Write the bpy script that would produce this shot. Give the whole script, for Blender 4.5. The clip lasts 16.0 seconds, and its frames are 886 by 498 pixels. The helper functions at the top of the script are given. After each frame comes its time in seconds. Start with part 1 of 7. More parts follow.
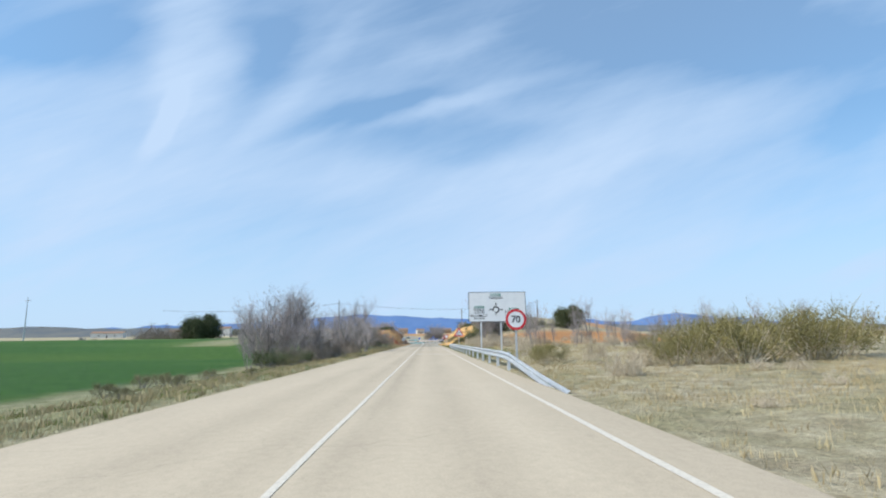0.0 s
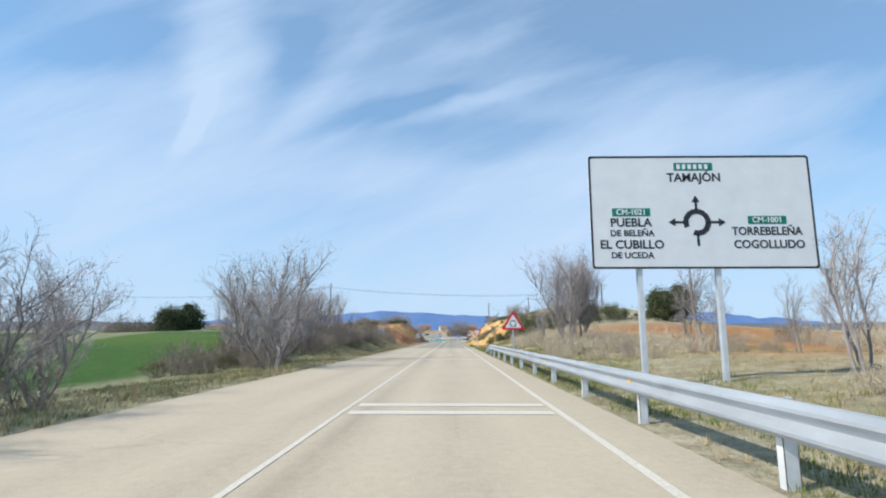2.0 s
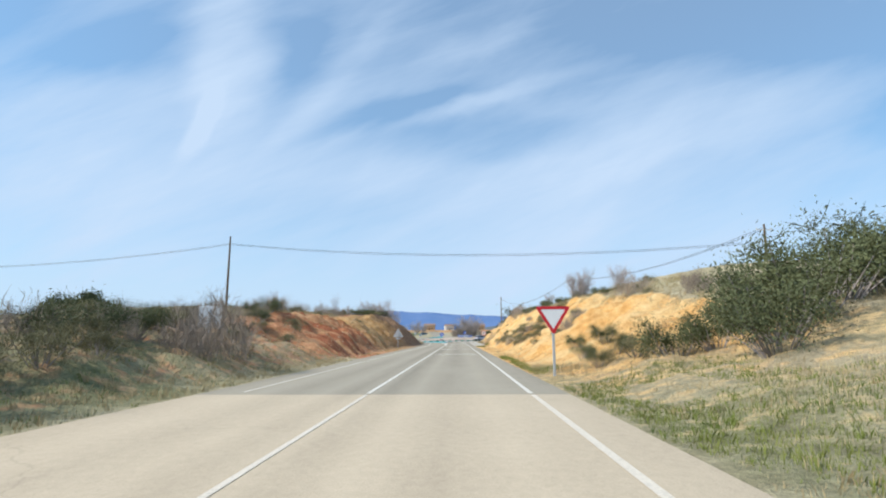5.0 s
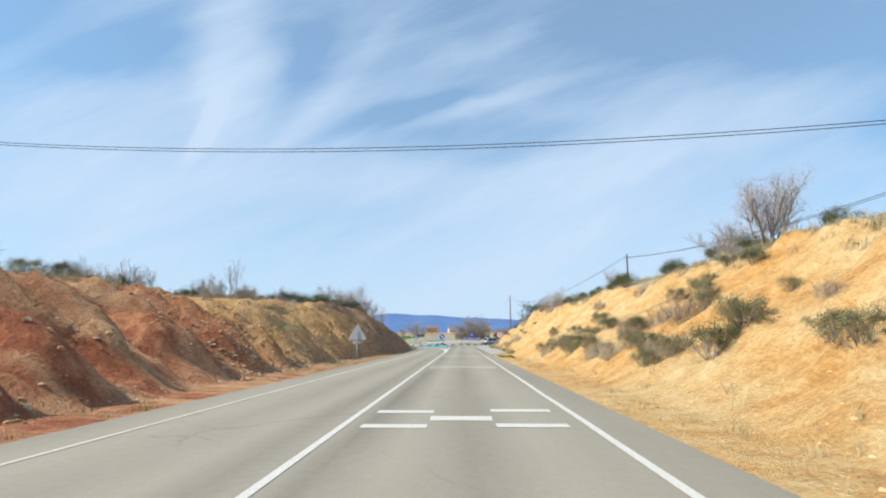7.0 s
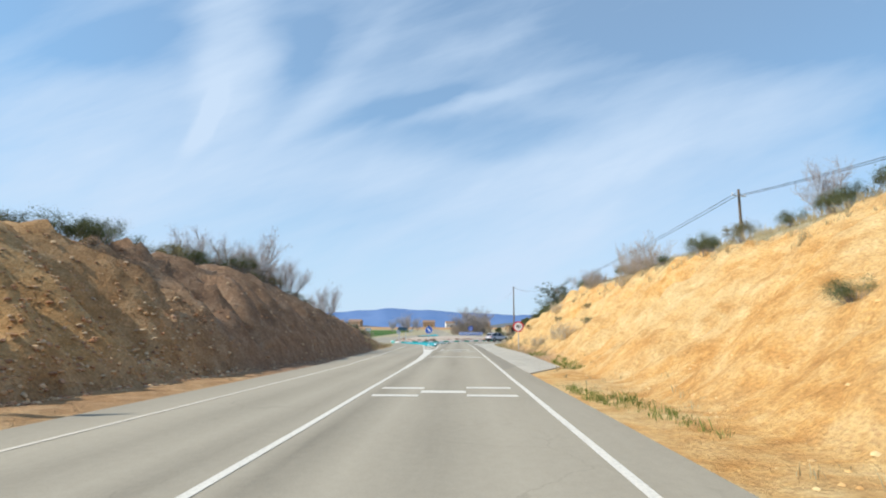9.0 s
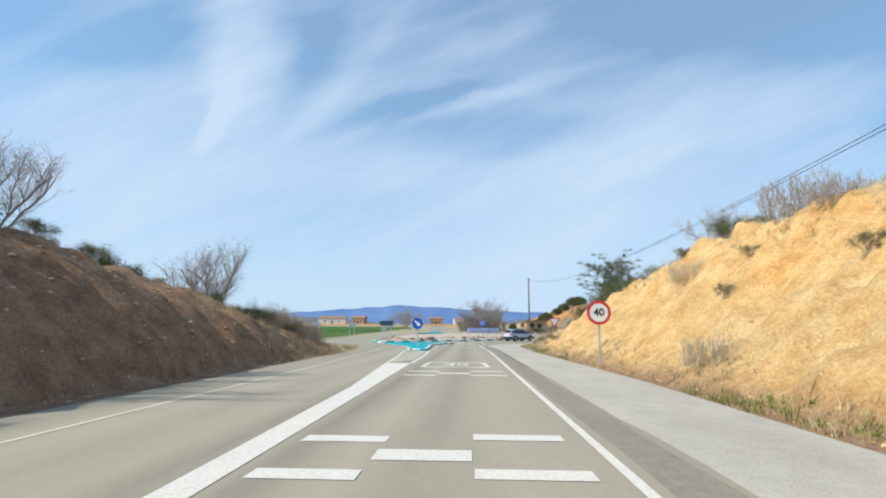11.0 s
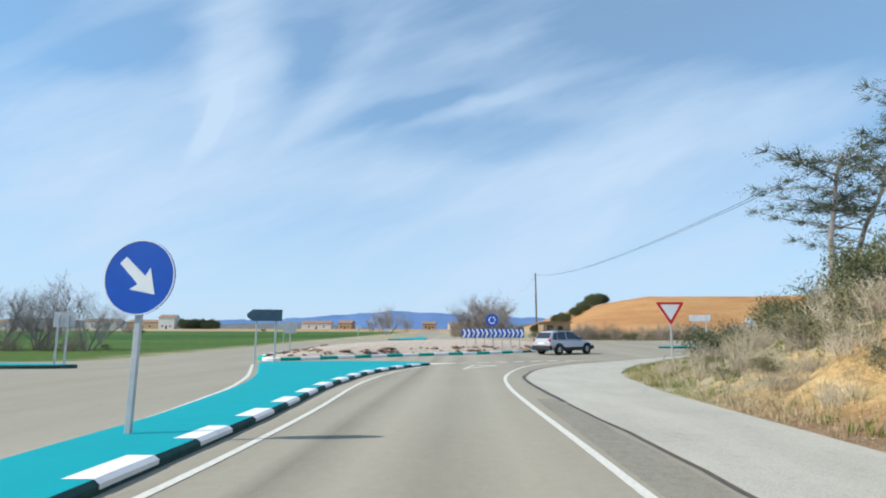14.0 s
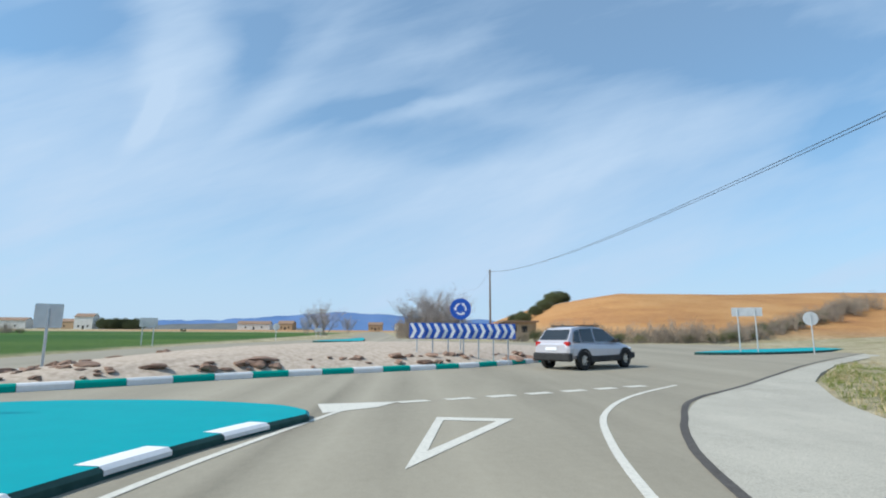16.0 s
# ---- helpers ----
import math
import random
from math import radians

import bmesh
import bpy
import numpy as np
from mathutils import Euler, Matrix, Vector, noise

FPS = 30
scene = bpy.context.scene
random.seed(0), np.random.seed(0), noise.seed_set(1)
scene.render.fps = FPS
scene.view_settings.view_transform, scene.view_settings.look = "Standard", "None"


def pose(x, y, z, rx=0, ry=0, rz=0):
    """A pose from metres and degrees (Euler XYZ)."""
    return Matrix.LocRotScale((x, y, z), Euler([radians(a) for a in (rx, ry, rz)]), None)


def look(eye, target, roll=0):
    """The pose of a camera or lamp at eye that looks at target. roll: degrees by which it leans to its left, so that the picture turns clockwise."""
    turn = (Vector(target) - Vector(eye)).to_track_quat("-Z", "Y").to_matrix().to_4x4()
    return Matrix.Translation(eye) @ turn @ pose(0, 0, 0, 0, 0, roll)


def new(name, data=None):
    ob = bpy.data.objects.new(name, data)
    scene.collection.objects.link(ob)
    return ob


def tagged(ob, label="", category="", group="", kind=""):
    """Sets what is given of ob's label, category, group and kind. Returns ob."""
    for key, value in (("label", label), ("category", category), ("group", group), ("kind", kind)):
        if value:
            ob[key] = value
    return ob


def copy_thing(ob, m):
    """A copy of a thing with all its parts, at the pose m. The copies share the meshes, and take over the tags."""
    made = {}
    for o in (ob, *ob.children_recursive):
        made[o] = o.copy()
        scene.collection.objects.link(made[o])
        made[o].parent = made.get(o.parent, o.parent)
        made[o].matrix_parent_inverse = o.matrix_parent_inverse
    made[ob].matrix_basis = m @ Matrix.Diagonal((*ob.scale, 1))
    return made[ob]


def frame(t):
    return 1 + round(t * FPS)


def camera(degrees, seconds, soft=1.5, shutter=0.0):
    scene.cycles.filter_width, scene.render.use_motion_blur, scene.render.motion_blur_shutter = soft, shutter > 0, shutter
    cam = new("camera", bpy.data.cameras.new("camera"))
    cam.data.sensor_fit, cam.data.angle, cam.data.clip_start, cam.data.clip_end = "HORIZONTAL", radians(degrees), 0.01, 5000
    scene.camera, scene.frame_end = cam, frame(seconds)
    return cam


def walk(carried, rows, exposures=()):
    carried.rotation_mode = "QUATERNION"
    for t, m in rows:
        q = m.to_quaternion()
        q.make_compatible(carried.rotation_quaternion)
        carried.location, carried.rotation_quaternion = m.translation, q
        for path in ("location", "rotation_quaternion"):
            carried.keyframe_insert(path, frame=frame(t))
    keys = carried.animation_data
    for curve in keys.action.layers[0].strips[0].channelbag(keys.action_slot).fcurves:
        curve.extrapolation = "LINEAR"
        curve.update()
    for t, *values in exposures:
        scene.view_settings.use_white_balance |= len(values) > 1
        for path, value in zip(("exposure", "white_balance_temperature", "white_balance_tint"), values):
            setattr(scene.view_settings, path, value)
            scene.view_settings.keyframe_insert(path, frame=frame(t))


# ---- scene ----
cam = camera(78.7, 16.0, soft=2.0)
PATH = [
    (0, (1.266, -18.825, 1.190), (1.326, -16.854, 1.522), -0.63),
    (0.5, (1.430, -9.346, 1.190), (1.468, -7.374, 1.522), -0.07),
    (1, (1.701, 0.065, 1.190), (1.728, 2.038, 1.516), 0.21),
    (1.5, (1.653, 9.886, 1.190), (1.652, 11.859, 1.520), 0.78),
    (2, (1.766, 18.949, 1.190), (1.736, 20.922, 1.513), -0.03),
    (2.5, (1.720, 27.922, 1.190), (1.675, 29.897, 1.502), -0.08),
    (3, (1.835, 36.828, 1.190), (1.786, 38.803, 1.501), -0.44),
    (3.5, (1.984, 45.410, 1.190), (1.934, 47.385, 1.502), -1.04),
    (4, (2.019, 53.266, 1.190), (1.970, 55.239, 1.513), -0.59),
    (4.2, (2.017, 56.414, 1.190), (1.978, 58.388, 1.513), -0.56),
    (6.3, (1.712, 90.617, 1.190), (1.631, 92.588, 1.522), 0.49),
    (6.5, (1.690, 93.410, 1.190), (1.613, 95.380, 1.526), 0.39),
    (7, (1.696, 100.182, 1.190), (1.629, 102.152, 1.524), -0.07),
    (7.5, (1.760, 106.916, 1.190), (1.705, 108.888, 1.519), -0.47),
    (8, (1.819, 114.057, 1.190), (1.769, 116.030, 1.518), -0.30),
    (8.2, (1.873, 117.394, 1.190), (1.828, 119.367, 1.516), -0.06),
    (10.3, (2.141, 147.714, 1.190), (2.043, 149.688, 1.499), 0.36),
    (10.5, (2.148, 150.160, 1.190), (2.048, 152.134, 1.500), 0.29),
    (11, (2.132, 155.919, 1.190), (2.036, 157.893, 1.497), 0.39),
    (11.5, (2.117, 162.778, 1.190), (2.017, 164.750, 1.506), 0.12),
    (12, (2.132, 168.880, 1.190), (2.051, 170.853, 1.509), 0.05),
    (12.5, (2.130, 175.077, 1.190), (2.058, 177.049, 1.519), -0.33),
    (13, (2.102, 180.661, 1.190), (2.028, 182.633, 1.514), 0.02),
    (13.5, (2.028, 186.885, 1.190), (1.950, 188.858, 1.511), -0.01),
    (14, (2.017, 191.669, 1.190), (1.938, 193.641, 1.518), 0.18),
    (14.5, (1.713, 196.353, 1.190), (1.658, 198.326, 1.517), 0.04),
    (15, (1.635, 200.580, 1.190), (1.611, 202.553, 1.514), -0.00),
    (15.5, (1.675, 204.642, 1.190), (1.708, 206.615, 1.517), 0.47),
    (16, (1.952, 208.175, 1.190), (2.062, 210.144, 1.525), 0.29),
]
walk(cam, [(t, look(eye, target, roll)) for t, eye, target, roll in PATH], [(0, 0.06, 6450, 10), (3.0, 0.06, 6500, 10), (4.2, 0.08, 6600, 10), (6.5, 0.12, 6800, 10), (8, 0.12, 6850, 10), (12.5, 0.09, 6700, 9), (14.0, 0.07, 6600, 8), (14.5, 0.0, 6550, 8), (16, -0.03, 6500, 7)])

# world: a thin-cloud sky and one sun from the driver's left
SUN_AZ, SUN_EL = radians(255), radians(40)   # compass-like: 0 = +y, clockwise
SUN_DIR = Vector((math.sin(SUN_AZ) * math.cos(SUN_EL), math.cos(SUN_AZ) * math.cos(SUN_EL), math.sin(SUN_EL)))


def link(nt, a, b):
    nt.links.new(a, b)


def make_world():
    w = bpy.data.worlds.new("sky")
    scene.world = w
    w.use_nodes = True
    nt = w.node_tree
    nt.nodes.clear()
    N = nt.nodes.new
    out, bg = N("ShaderNodeOutputWorld"), N("ShaderNodeBackground")
    sky = N("ShaderNodeTexSky")
    sky.sky_type, sky.sun_disc = "NISHITA", False
    sky.sun_elevation, sky.sun_rotation = SUN_EL, SUN_AZ
    sky.air_density, sky.dust_density, sky.ozone_density = 1.0, 0.6, 1.6
    tc = N("ShaderNodeTexCoord")
    sep = N("ShaderNodeSeparateXYZ")
    link(nt, tc.outputs["Generated"], sep.inputs[0])
    absz = N("ShaderNodeMath"); absz.operation = "ABSOLUTE"
    link(nt, sep.outputs["Z"], absz.inputs[0])

    def math_node(op, a, b):
        m = N("ShaderNodeMath"); m.operation = op; m.use_clamp = True
        for i, v in enumerate((a, b)):
            if isinstance(v, (int, float)):
                m.inputs[i].default_value = v
            else:
                link(nt, v, m.inputs[i])
        return m.outputs[0]

    # wisps and veils laid out on the sky ahead: across and up from due north, run, breadth, tilt, strength
    yy = N("ShaderNodeMath"); yy.operation = "ABSOLUTE"
    link(nt, sep.outputs["Y"], yy.inputs[0])
    ym = N("ShaderNodeMath"); ym.operation = "MAXIMUM"; ym.inputs[1].default_value = 0.3
    link(nt, yy.outputs[0], ym.inputs[0])
    gu = N("ShaderNodeMath"); gu.operation = "DIVIDE"
    gv = N("ShaderNodeMath"); gv.operation = "DIVIDE"
    link(nt, sep.outputs["X"], gu.inputs[0]); link(nt, ym.outputs[0], gu.inputs[1])
    link(nt, sep.outputs["Z"], gv.inputs[0]); link(nt, ym.outputs[0], gv.inputs[1])
    ahead = N("ShaderNodeCombineXYZ")
    link(nt, gu.outputs[0], ahead.inputs[0]); link(nt, gv.outputs[0], ahead.inputs[1])

    def ahead_noise(tilt, scale, nscale, detail, rough, seed):
        mp = N("ShaderNodeMapping"); mp.vector_type = "TEXTURE"
        mp.inputs["Rotation"].default_value = (0, 0, radians(tilt))
        mp.inputs["Scale"].default_value = scale
        mp.inputs["Location"].default_value = (seed, seed * 0.6, 0)
        link(nt, ahead.outputs[0], mp.inputs[0])
        n = N("ShaderNodeTexNoise")
        n.inputs["Scale"].default_value, n.inputs["Detail"].default_value, n.inputs["Roughness"].default_value = nscale, detail, rough
        n.inputs["Distortion"].default_value = 0.35
        link(nt, mp.outputs[0], n.inputs["Vector"])
        return n

    drift = ahead_noise(20, (1.6, 1, 1), 4.5, 4, 0.55, 2.0)
    shift = N("ShaderNodeVectorMath"); shift.operation = "MULTIPLY_ADD"
    link(nt, drift.outputs["Color"], shift.inputs[0])
    shift.inputs[1].default_value = (0.16, 0.12, 0)
    link(nt, ahead.outputs[0], shift.inputs[2])
    back = N("ShaderNodeVectorMath"); back.operation = "SUBTRACT"; back.inputs[1].default_value = (0.08, 0.06, 0)
    link(nt, shift.outputs[0], back.inputs[0])

    def add(a, b):
        m = N("ShaderNodeMath"); m.operation = "ADD"
        for k, v in enumerate((a, b)):
            if isinstance(v, (int, float)):
                m.inputs[k].default_value = v
            else:
                link(nt, v, m.inputs[k])
        return m.outputs[0]

    def wisp(u, v, run, breadth, tilt, strength):
        mp = N("ShaderNodeMapping"); mp.vector_type = "TEXTURE"
        mp.inputs["Location"].default_value = (u, v, 0)
        mp.inputs["Rotation"].default_value = (0, 0, radians(tilt))
        mp.inputs["Scale"].default_value = (run, breadth, 1)
        link(nt, back.outputs[0], mp.inputs[0])
        ln = N("ShaderNodeVectorMath"); ln.operation = "LENGTH"
        link(nt, mp.outputs[0], ln.inputs[0])
        r = N("ShaderNodeMapRange"); r.interpolation_type = "SMOOTHERSTEP"
        r.inputs[1].default_value, r.inputs[2].default_value, r.inputs[3].default_value, r.inputs[4].default_value = 0.15, 1.9, strength, 0
        link(nt, ln.outputs["Value"], r.inputs[0])
        return r.outputs[0]

    rise_v = N("ShaderNodeMapRange")
    rise_v.inputs[1].default_value, rise_v.inputs[2].default_value, rise_v.inputs[3].default_value, rise_v.inputs[4].default_value = 0.12, 0.62, 0.90, 0.43
    link(nt, gv.outputs[0], rise_v.inputs[0])
    a = rise_v.outputs[0]
    for spot in WISPS:
        a = add(a, wisp(*spot))
    for tilt, scale, nscale, detail, rough, seed, gain in ((22, (4.5, 1, 1), 7.0, 6, 0.55, 5.0, 0.50), (35, (2.2, 1, 1), 3.0, 4, 0.5, 9.0, 0.45), (18, (7, 1, 1), 15.0, 6, 0.65, 3.0, 0.34), (40, (5, 1, 1), 11.0, 6, 0.65, 13.0, 0.22)):
        m = N("ShaderNodeMath"); m.operation = "MULTIPLY_ADD"
        link(nt, ahead_noise(tilt, scale, nscale, detail, rough, seed).outputs["Fac"], m.inputs[0])
        m.inputs[1].default_value, m.inputs[2].default_value = gain, -gain / 2
        a = add(a, m.outputs[0])
    # low haze
    hz = N("ShaderNodeMapRange"); hz.interpolation_type = "SMOOTHSTEP"
    hz.inputs[1].default_value, hz.inputs[2].default_value, hz.inputs[3].default_value, hz.inputs[4].default_value = 0.02, 0.36, 0.93, 0.34
    link(nt, absz.outputs[0], hz.inputs[0])
    a = math_node("MAXIMUM", a, hz.outputs[0])
    a = math_node("MULTIPLY", a, 0.97)
    mix = N("ShaderNodeMix"); mix.data_type = "RGBA"
    link(nt, a, mix.inputs["Factor"])
    sk = N("ShaderNodeMix"); sk.data_type = "RGBA"; sk.blend_type = "MULTIPLY"; sk.inputs["Factor"].default_value = 1.0
    sk.inputs["B"].default_value = (SKY_TINT[0], SKY_TINT[1], SKY_TINT[2], 1)
    link(nt, sky.outputs[0], sk.inputs["A"])
    link(nt, sk.outputs["Result"], mix.inputs["A"])
    mix.inputs["B"].default_value = (CLOUD[0], CLOUD[1], CLOUD[2], 1)
    link(nt, mix.outputs["Result"], bg.inputs[0])
    bg.inputs[1].default_value = SKY_STRENGTH
    link(nt, bg.outputs[0], out.inputs[0])


WISPS = [(-0.462, 0.588, 0.157, 0.075, 84, 0.36), (-0.507, 0.421, 0.065, 0.021, 66, 0.28), (-0.739, 0.442, 0.230, 0.089, 8, 0.14), (-0.791, 0.316, 0.199, 0.063, 4, 0.12), (0.077, 0.467, 0.188, 0.018, 17, 0.20), (0.066, 0.588, 0.094, 0.023, 24, 0.16), (0.464, 0.395, 0.356, 0.058, 17, 0.14), (-0.132, 0.327, 0.272, 0.044, 4, 0.12), (-0.226, 0.520, 0.167, 0.025, 46, 0.13), (-0.132, 0.435, 0.157, 0.023, 18, -0.30), (0.045, 0.383, 0.157, 0.042, 2, -0.24), (0.642, 0.614, 0.314, 0.094, -4, -0.24), (0.307, 0.567, 0.188, 0.063, 20, -0.16), (-0.697, 0.578, 0.136, 0.058, 0, -0.16), (-0.315, 0.551, 0.099, 0.038, 60, -0.20), (0.861, 0.431, 0.094, 0.052, 30, -0.22)]
SKY_STRENGTH = 0.12
SKY_TINT = (0.45, 1.07, 1.34)
CLOUD = (4.6, 5.95, 7.8)
make_world()
sun = new("sun", bpy.data.lights.new("sun", "SUN"))
sun.data.energy, sun.data.angle, sun.data.color = 5.0, radians(0.6), (1.0, 0.95, 0.87)
sun.matrix_world = look(SUN_DIR * 50, (0, 0, 0))


# ---- materials ----
def material(name, rough=0.8, metal=0.0, spec=0.3):
    m = bpy.data.materials.new(name)
    m.use_nodes = True
    b = m.node_tree.nodes["Principled BSDF"]
    b.inputs["Roughness"].default_value, b.inputs["Metallic"].default_value = rough, metal
    b.inputs["Specular IOR Level"].default_value = spec
    return m, m.node_tree, b


def noise_at(nt, scale, detail=5, rough=0.55, stretch=(1, 1, 1), offset=0.0, coords="Object"):
    tc = nt.nodes.new("ShaderNodeTexCoord")
    mp = nt.nodes.new("ShaderNodeMapping")
    mp.inputs["Scale"].default_value = stretch
    mp.inputs["Location"].default_value = (offset, offset * 0.3, 0)
    n = nt.nodes.new("ShaderNodeTexNoise")
    n.inputs["Scale"].default_value, n.inputs["Detail"].default_value, n.inputs["Roughness"].default_value = scale, detail, rough
    link(nt, tc.outputs[coords], mp.inputs[0])
    link(nt, mp.outputs[0], n.inputs["Vector"])
    return n.outputs["Fac"]


def ramp(nt, fac, stops):
    r = nt.nodes.new("ShaderNodeValToRGB")
    e = r.color_ramp.elements
    while len(e) < len(stops):
        e.new(0.5)
    for el, (p, c) in zip(e, stops):
        el.position, el.color = p, (*c, 1)
    link(nt, fac, r.inputs[0])
    return r.outputs["Color"]


def mixed(nt, fac, a, b, blend="MIX"):
    m = nt.nodes.new("ShaderNodeMix")
    m.data_type, m.blend_type = "RGBA", blend
    for sock, v in ((m.inputs["Factor"], fac), (m.inputs["A"], a), (m.inputs["B"], b)):
        if isinstance(v, (int, float)):
            sock.default_value = v
        elif isinstance(v, tuple):
            sock.default_value = (*v, 1)
        else:
            link(nt, v, sock)
    return m.outputs["Result"]


def bump(nt, b, height, strength, dist):
    n = nt.nodes.new("ShaderNodeBump")
    n.inputs["Strength"].default_value, n.inputs["Distance"].default_value = strength, dist
    link(nt, height, n.inputs["Height"])
    link(nt, n.outputs[0], b.inputs["Normal"])


def simple(name, c1, c2, scale=3.0, rough=0.7, metal=0.0, spec=0.3, bumps=0.0, stretch=(1, 1, 1), vary=0.0):
    m, nt, b = material(name, rough, metal, spec)
    f = noise_at(nt, scale, 6, 0.6, stretch)
    col = ramp(nt, f, [(0.3, c1), (0.7, c2)])
    if vary:
        oi = nt.nodes.new("ShaderNodeObjectInfo")
        col = mixed(nt, vary, col, ramp(nt, oi.outputs["Random"], [(0.0, tuple(v * 0.55 for v in c1)), (1.0, tuple(min(v * 1.5, 1) for v in c2))]))
    link(nt, col, b.inputs["Base Color"])
    if bumps:
        bump(nt, b, noise_at(nt, scale * 6, 4), bumps, 0.02)
    return m


def asphalt(name, lo, mid, hi, tracks=0.0, cracks=0.0, grain=0.26):
    m, nt, b = material(name, 0.88, 0, 0.25)
    big = noise_at(nt, 0.35, 4, 0.5, (1.6, 0.10, 1))
    patch = noise_at(nt, 0.9, 5, 0.6, (1, 0.5, 1), 4.0)
    grit = noise_at(nt, 45, 3, 0.7)
    base = ramp(nt, big, [(0.28, lo), (0.5, mid), (0.75, hi)])
    base = mixed(nt, 0.45, base, ramp(nt, patch, [(0.32, tuple(v * 0.8 for v in lo)), (0.68, tuple(v * 1.08 for v in hi))]))
    base = mixed(nt, 0.34, base, ramp(nt, grit, [(0.3, tuple(v * 0.35 for v in lo)), (0.7, tuple(min(1, v * 1.5) for v in hi))]))
    base = mixed(nt, grain, base, ramp(nt, noise_at(nt, 9, 5, 0.75, (1, 0.7, 1), 8.0), [(0.34, tuple(v * 0.6 for v in lo)), (0.66, tuple(min(1, v * 1.22) for v in hi))]))
    # oily spots and worn hollows
    spots = noise_at(nt, 2.6, 6, 0.72, (1, 0.45, 1), 17.0)
    base = mixed(nt, ramp(nt, spots, [(0.60, (0, 0, 0)), (0.74, (0.45, 0.45, 0.45))]), base, tuple(v * 0.62 for v in lo))
    if tracks:
        tc = nt.nodes.new("ShaderNodeTexCoord")
        sp = nt.nodes.new("ShaderNodeSeparateXYZ")
        link(nt, tc.outputs["Object"], sp.inputs[0])
        wv = nt.nodes.new("ShaderNodeMapRange")
        wv.inputs[1].default_value, wv.inputs[2].default_value = -4.0, 4.5
        link(nt, sp.outputs["X"], wv.inputs[0])
        at = lambda x: (x + 4.0) / 8.5
        lane = ramp(nt, wv.outputs[0], [(at(-3.7), (0.5, 0.5, 0.5)), (at(-3.0), (0.15,) * 3), (at(-2.4), (0.0,) * 3), (at(-1.7), (0.6,) * 3), (at(-0.95), (0.05,) * 3), (at(-0.45), (0.75,) * 3), (at(-0.15), (0.35,) * 3), (at(0.12), (0.3,) * 3), (at(0.35), (1.0,) * 3), (at(0.62), (0.55,) * 3), (at(1.0), (0.0,) * 3), (at(1.75), (0.75,) * 3), (at(2.55), (0.05,) * 3), (at(3.1), (0.3,) * 3), (at(4.3), (0.6,) * 3)])
        blot = ramp(nt, noise_at(nt, 0.5, 5, 0.65, (1.2, 0.12, 1), 23.0), [(0.3, (0.25,) * 3), (0.7, (1.0,) * 3)])
        lane = mixed(nt, 1.0, lane, blot, "MULTIPLY")
        base = mixed(nt, tracks, base, mixed(nt, lane, hi, tuple(v * 0.42 for v in lo)))
    if cracks:
        tc = nt.nodes.new("ShaderNodeTexCoord")
        ds = nt.nodes.new("ShaderNodeVectorMath"); ds.operation = "MULTIPLY_ADD"
        nz = nt.nodes.new("ShaderNodeTexNoise"); nz.inputs["Scale"].default_value, nz.inputs["Detail"].default_value = 1.1, 6
        link(nt, tc.outputs["Object"], nz.inputs["Vector"])
        link(nt, nz.outputs["Color"], ds.inputs[0]); ds.inputs[1].default_value = (1.1, 1.1, 0); link(nt, tc.outputs["Object"], ds.inputs[2])
        vo = nt.nodes.new("ShaderNodeTexVoronoi"); vo.feature = "DISTANCE_TO_EDGE"; vo.inputs["Scale"].default_value = 0.33
        link(nt, ds.outputs[0], vo.inputs["Vector"])
        gate = ramp(nt, noise_at(nt, 0.22, 3, 0.5, offset=31.0), [(0.48, (0, 0, 0)), (0.60, (cracks,) * 3)])
        line = ramp(nt, vo.outputs["Distance"], [(0.0, (1, 1, 1)), (0.006, (0, 0, 0))])
        base = mixed(nt, mixed(nt, 1.0, line, gate, "MULTIPLY"), base, tuple(v * 0.35 for v in lo))
    link(nt, base, b.inputs["Base Color"])
    bump(nt, b, grit, 0.25, 0.006)
    return m


M = {}
M["road_pale"] = asphalt("pale_asphalt", (0.42, 0.345, 0.25), (0.475, 0.395, 0.29), (0.525, 0.445, 0.33), 0.40, 0.22)
M["road_grey"] = asphalt("grey_asphalt", (0.256, 0.229, 0.177), (0.302, 0.272, 0.213), (0.358, 0.324, 0.256), 0.62, 0.25)
M["road_dark"] = asphalt("dark_seal", (0.186, 0.168, 0.135), (0.228, 0.208, 0.168), (0.278, 0.255, 0.207))
M["apron"] = asphalt("pale_concrete", (0.30, 0.28, 0.24), (0.395, 0.37, 0.315), (0.48, 0.455, 0.39), 0.0, 0.35, 0.10)


def paint(name, colour, wear, spec=0.3):
    m, nt, b = material(name, 0.65, 0, spec)
    f = noise_at(nt, 1.6, 6, 0.7)
    g = noise_at(nt, 22, 4, 0.7)
    col = mixed(nt, ramp(nt, g, [(0.47, (0, 0, 0)), (0.66, (wear, wear, wear))]), colour, tuple(v * 0.6 + 0.04 for v in colour))
    col = mixed(nt, 0.3, col, ramp(nt, f, [(0.3, tuple(v * 0.75 for v in colour)), (0.7, colour)]))
    link(nt, col, b.inputs["Base Color"])
    return m


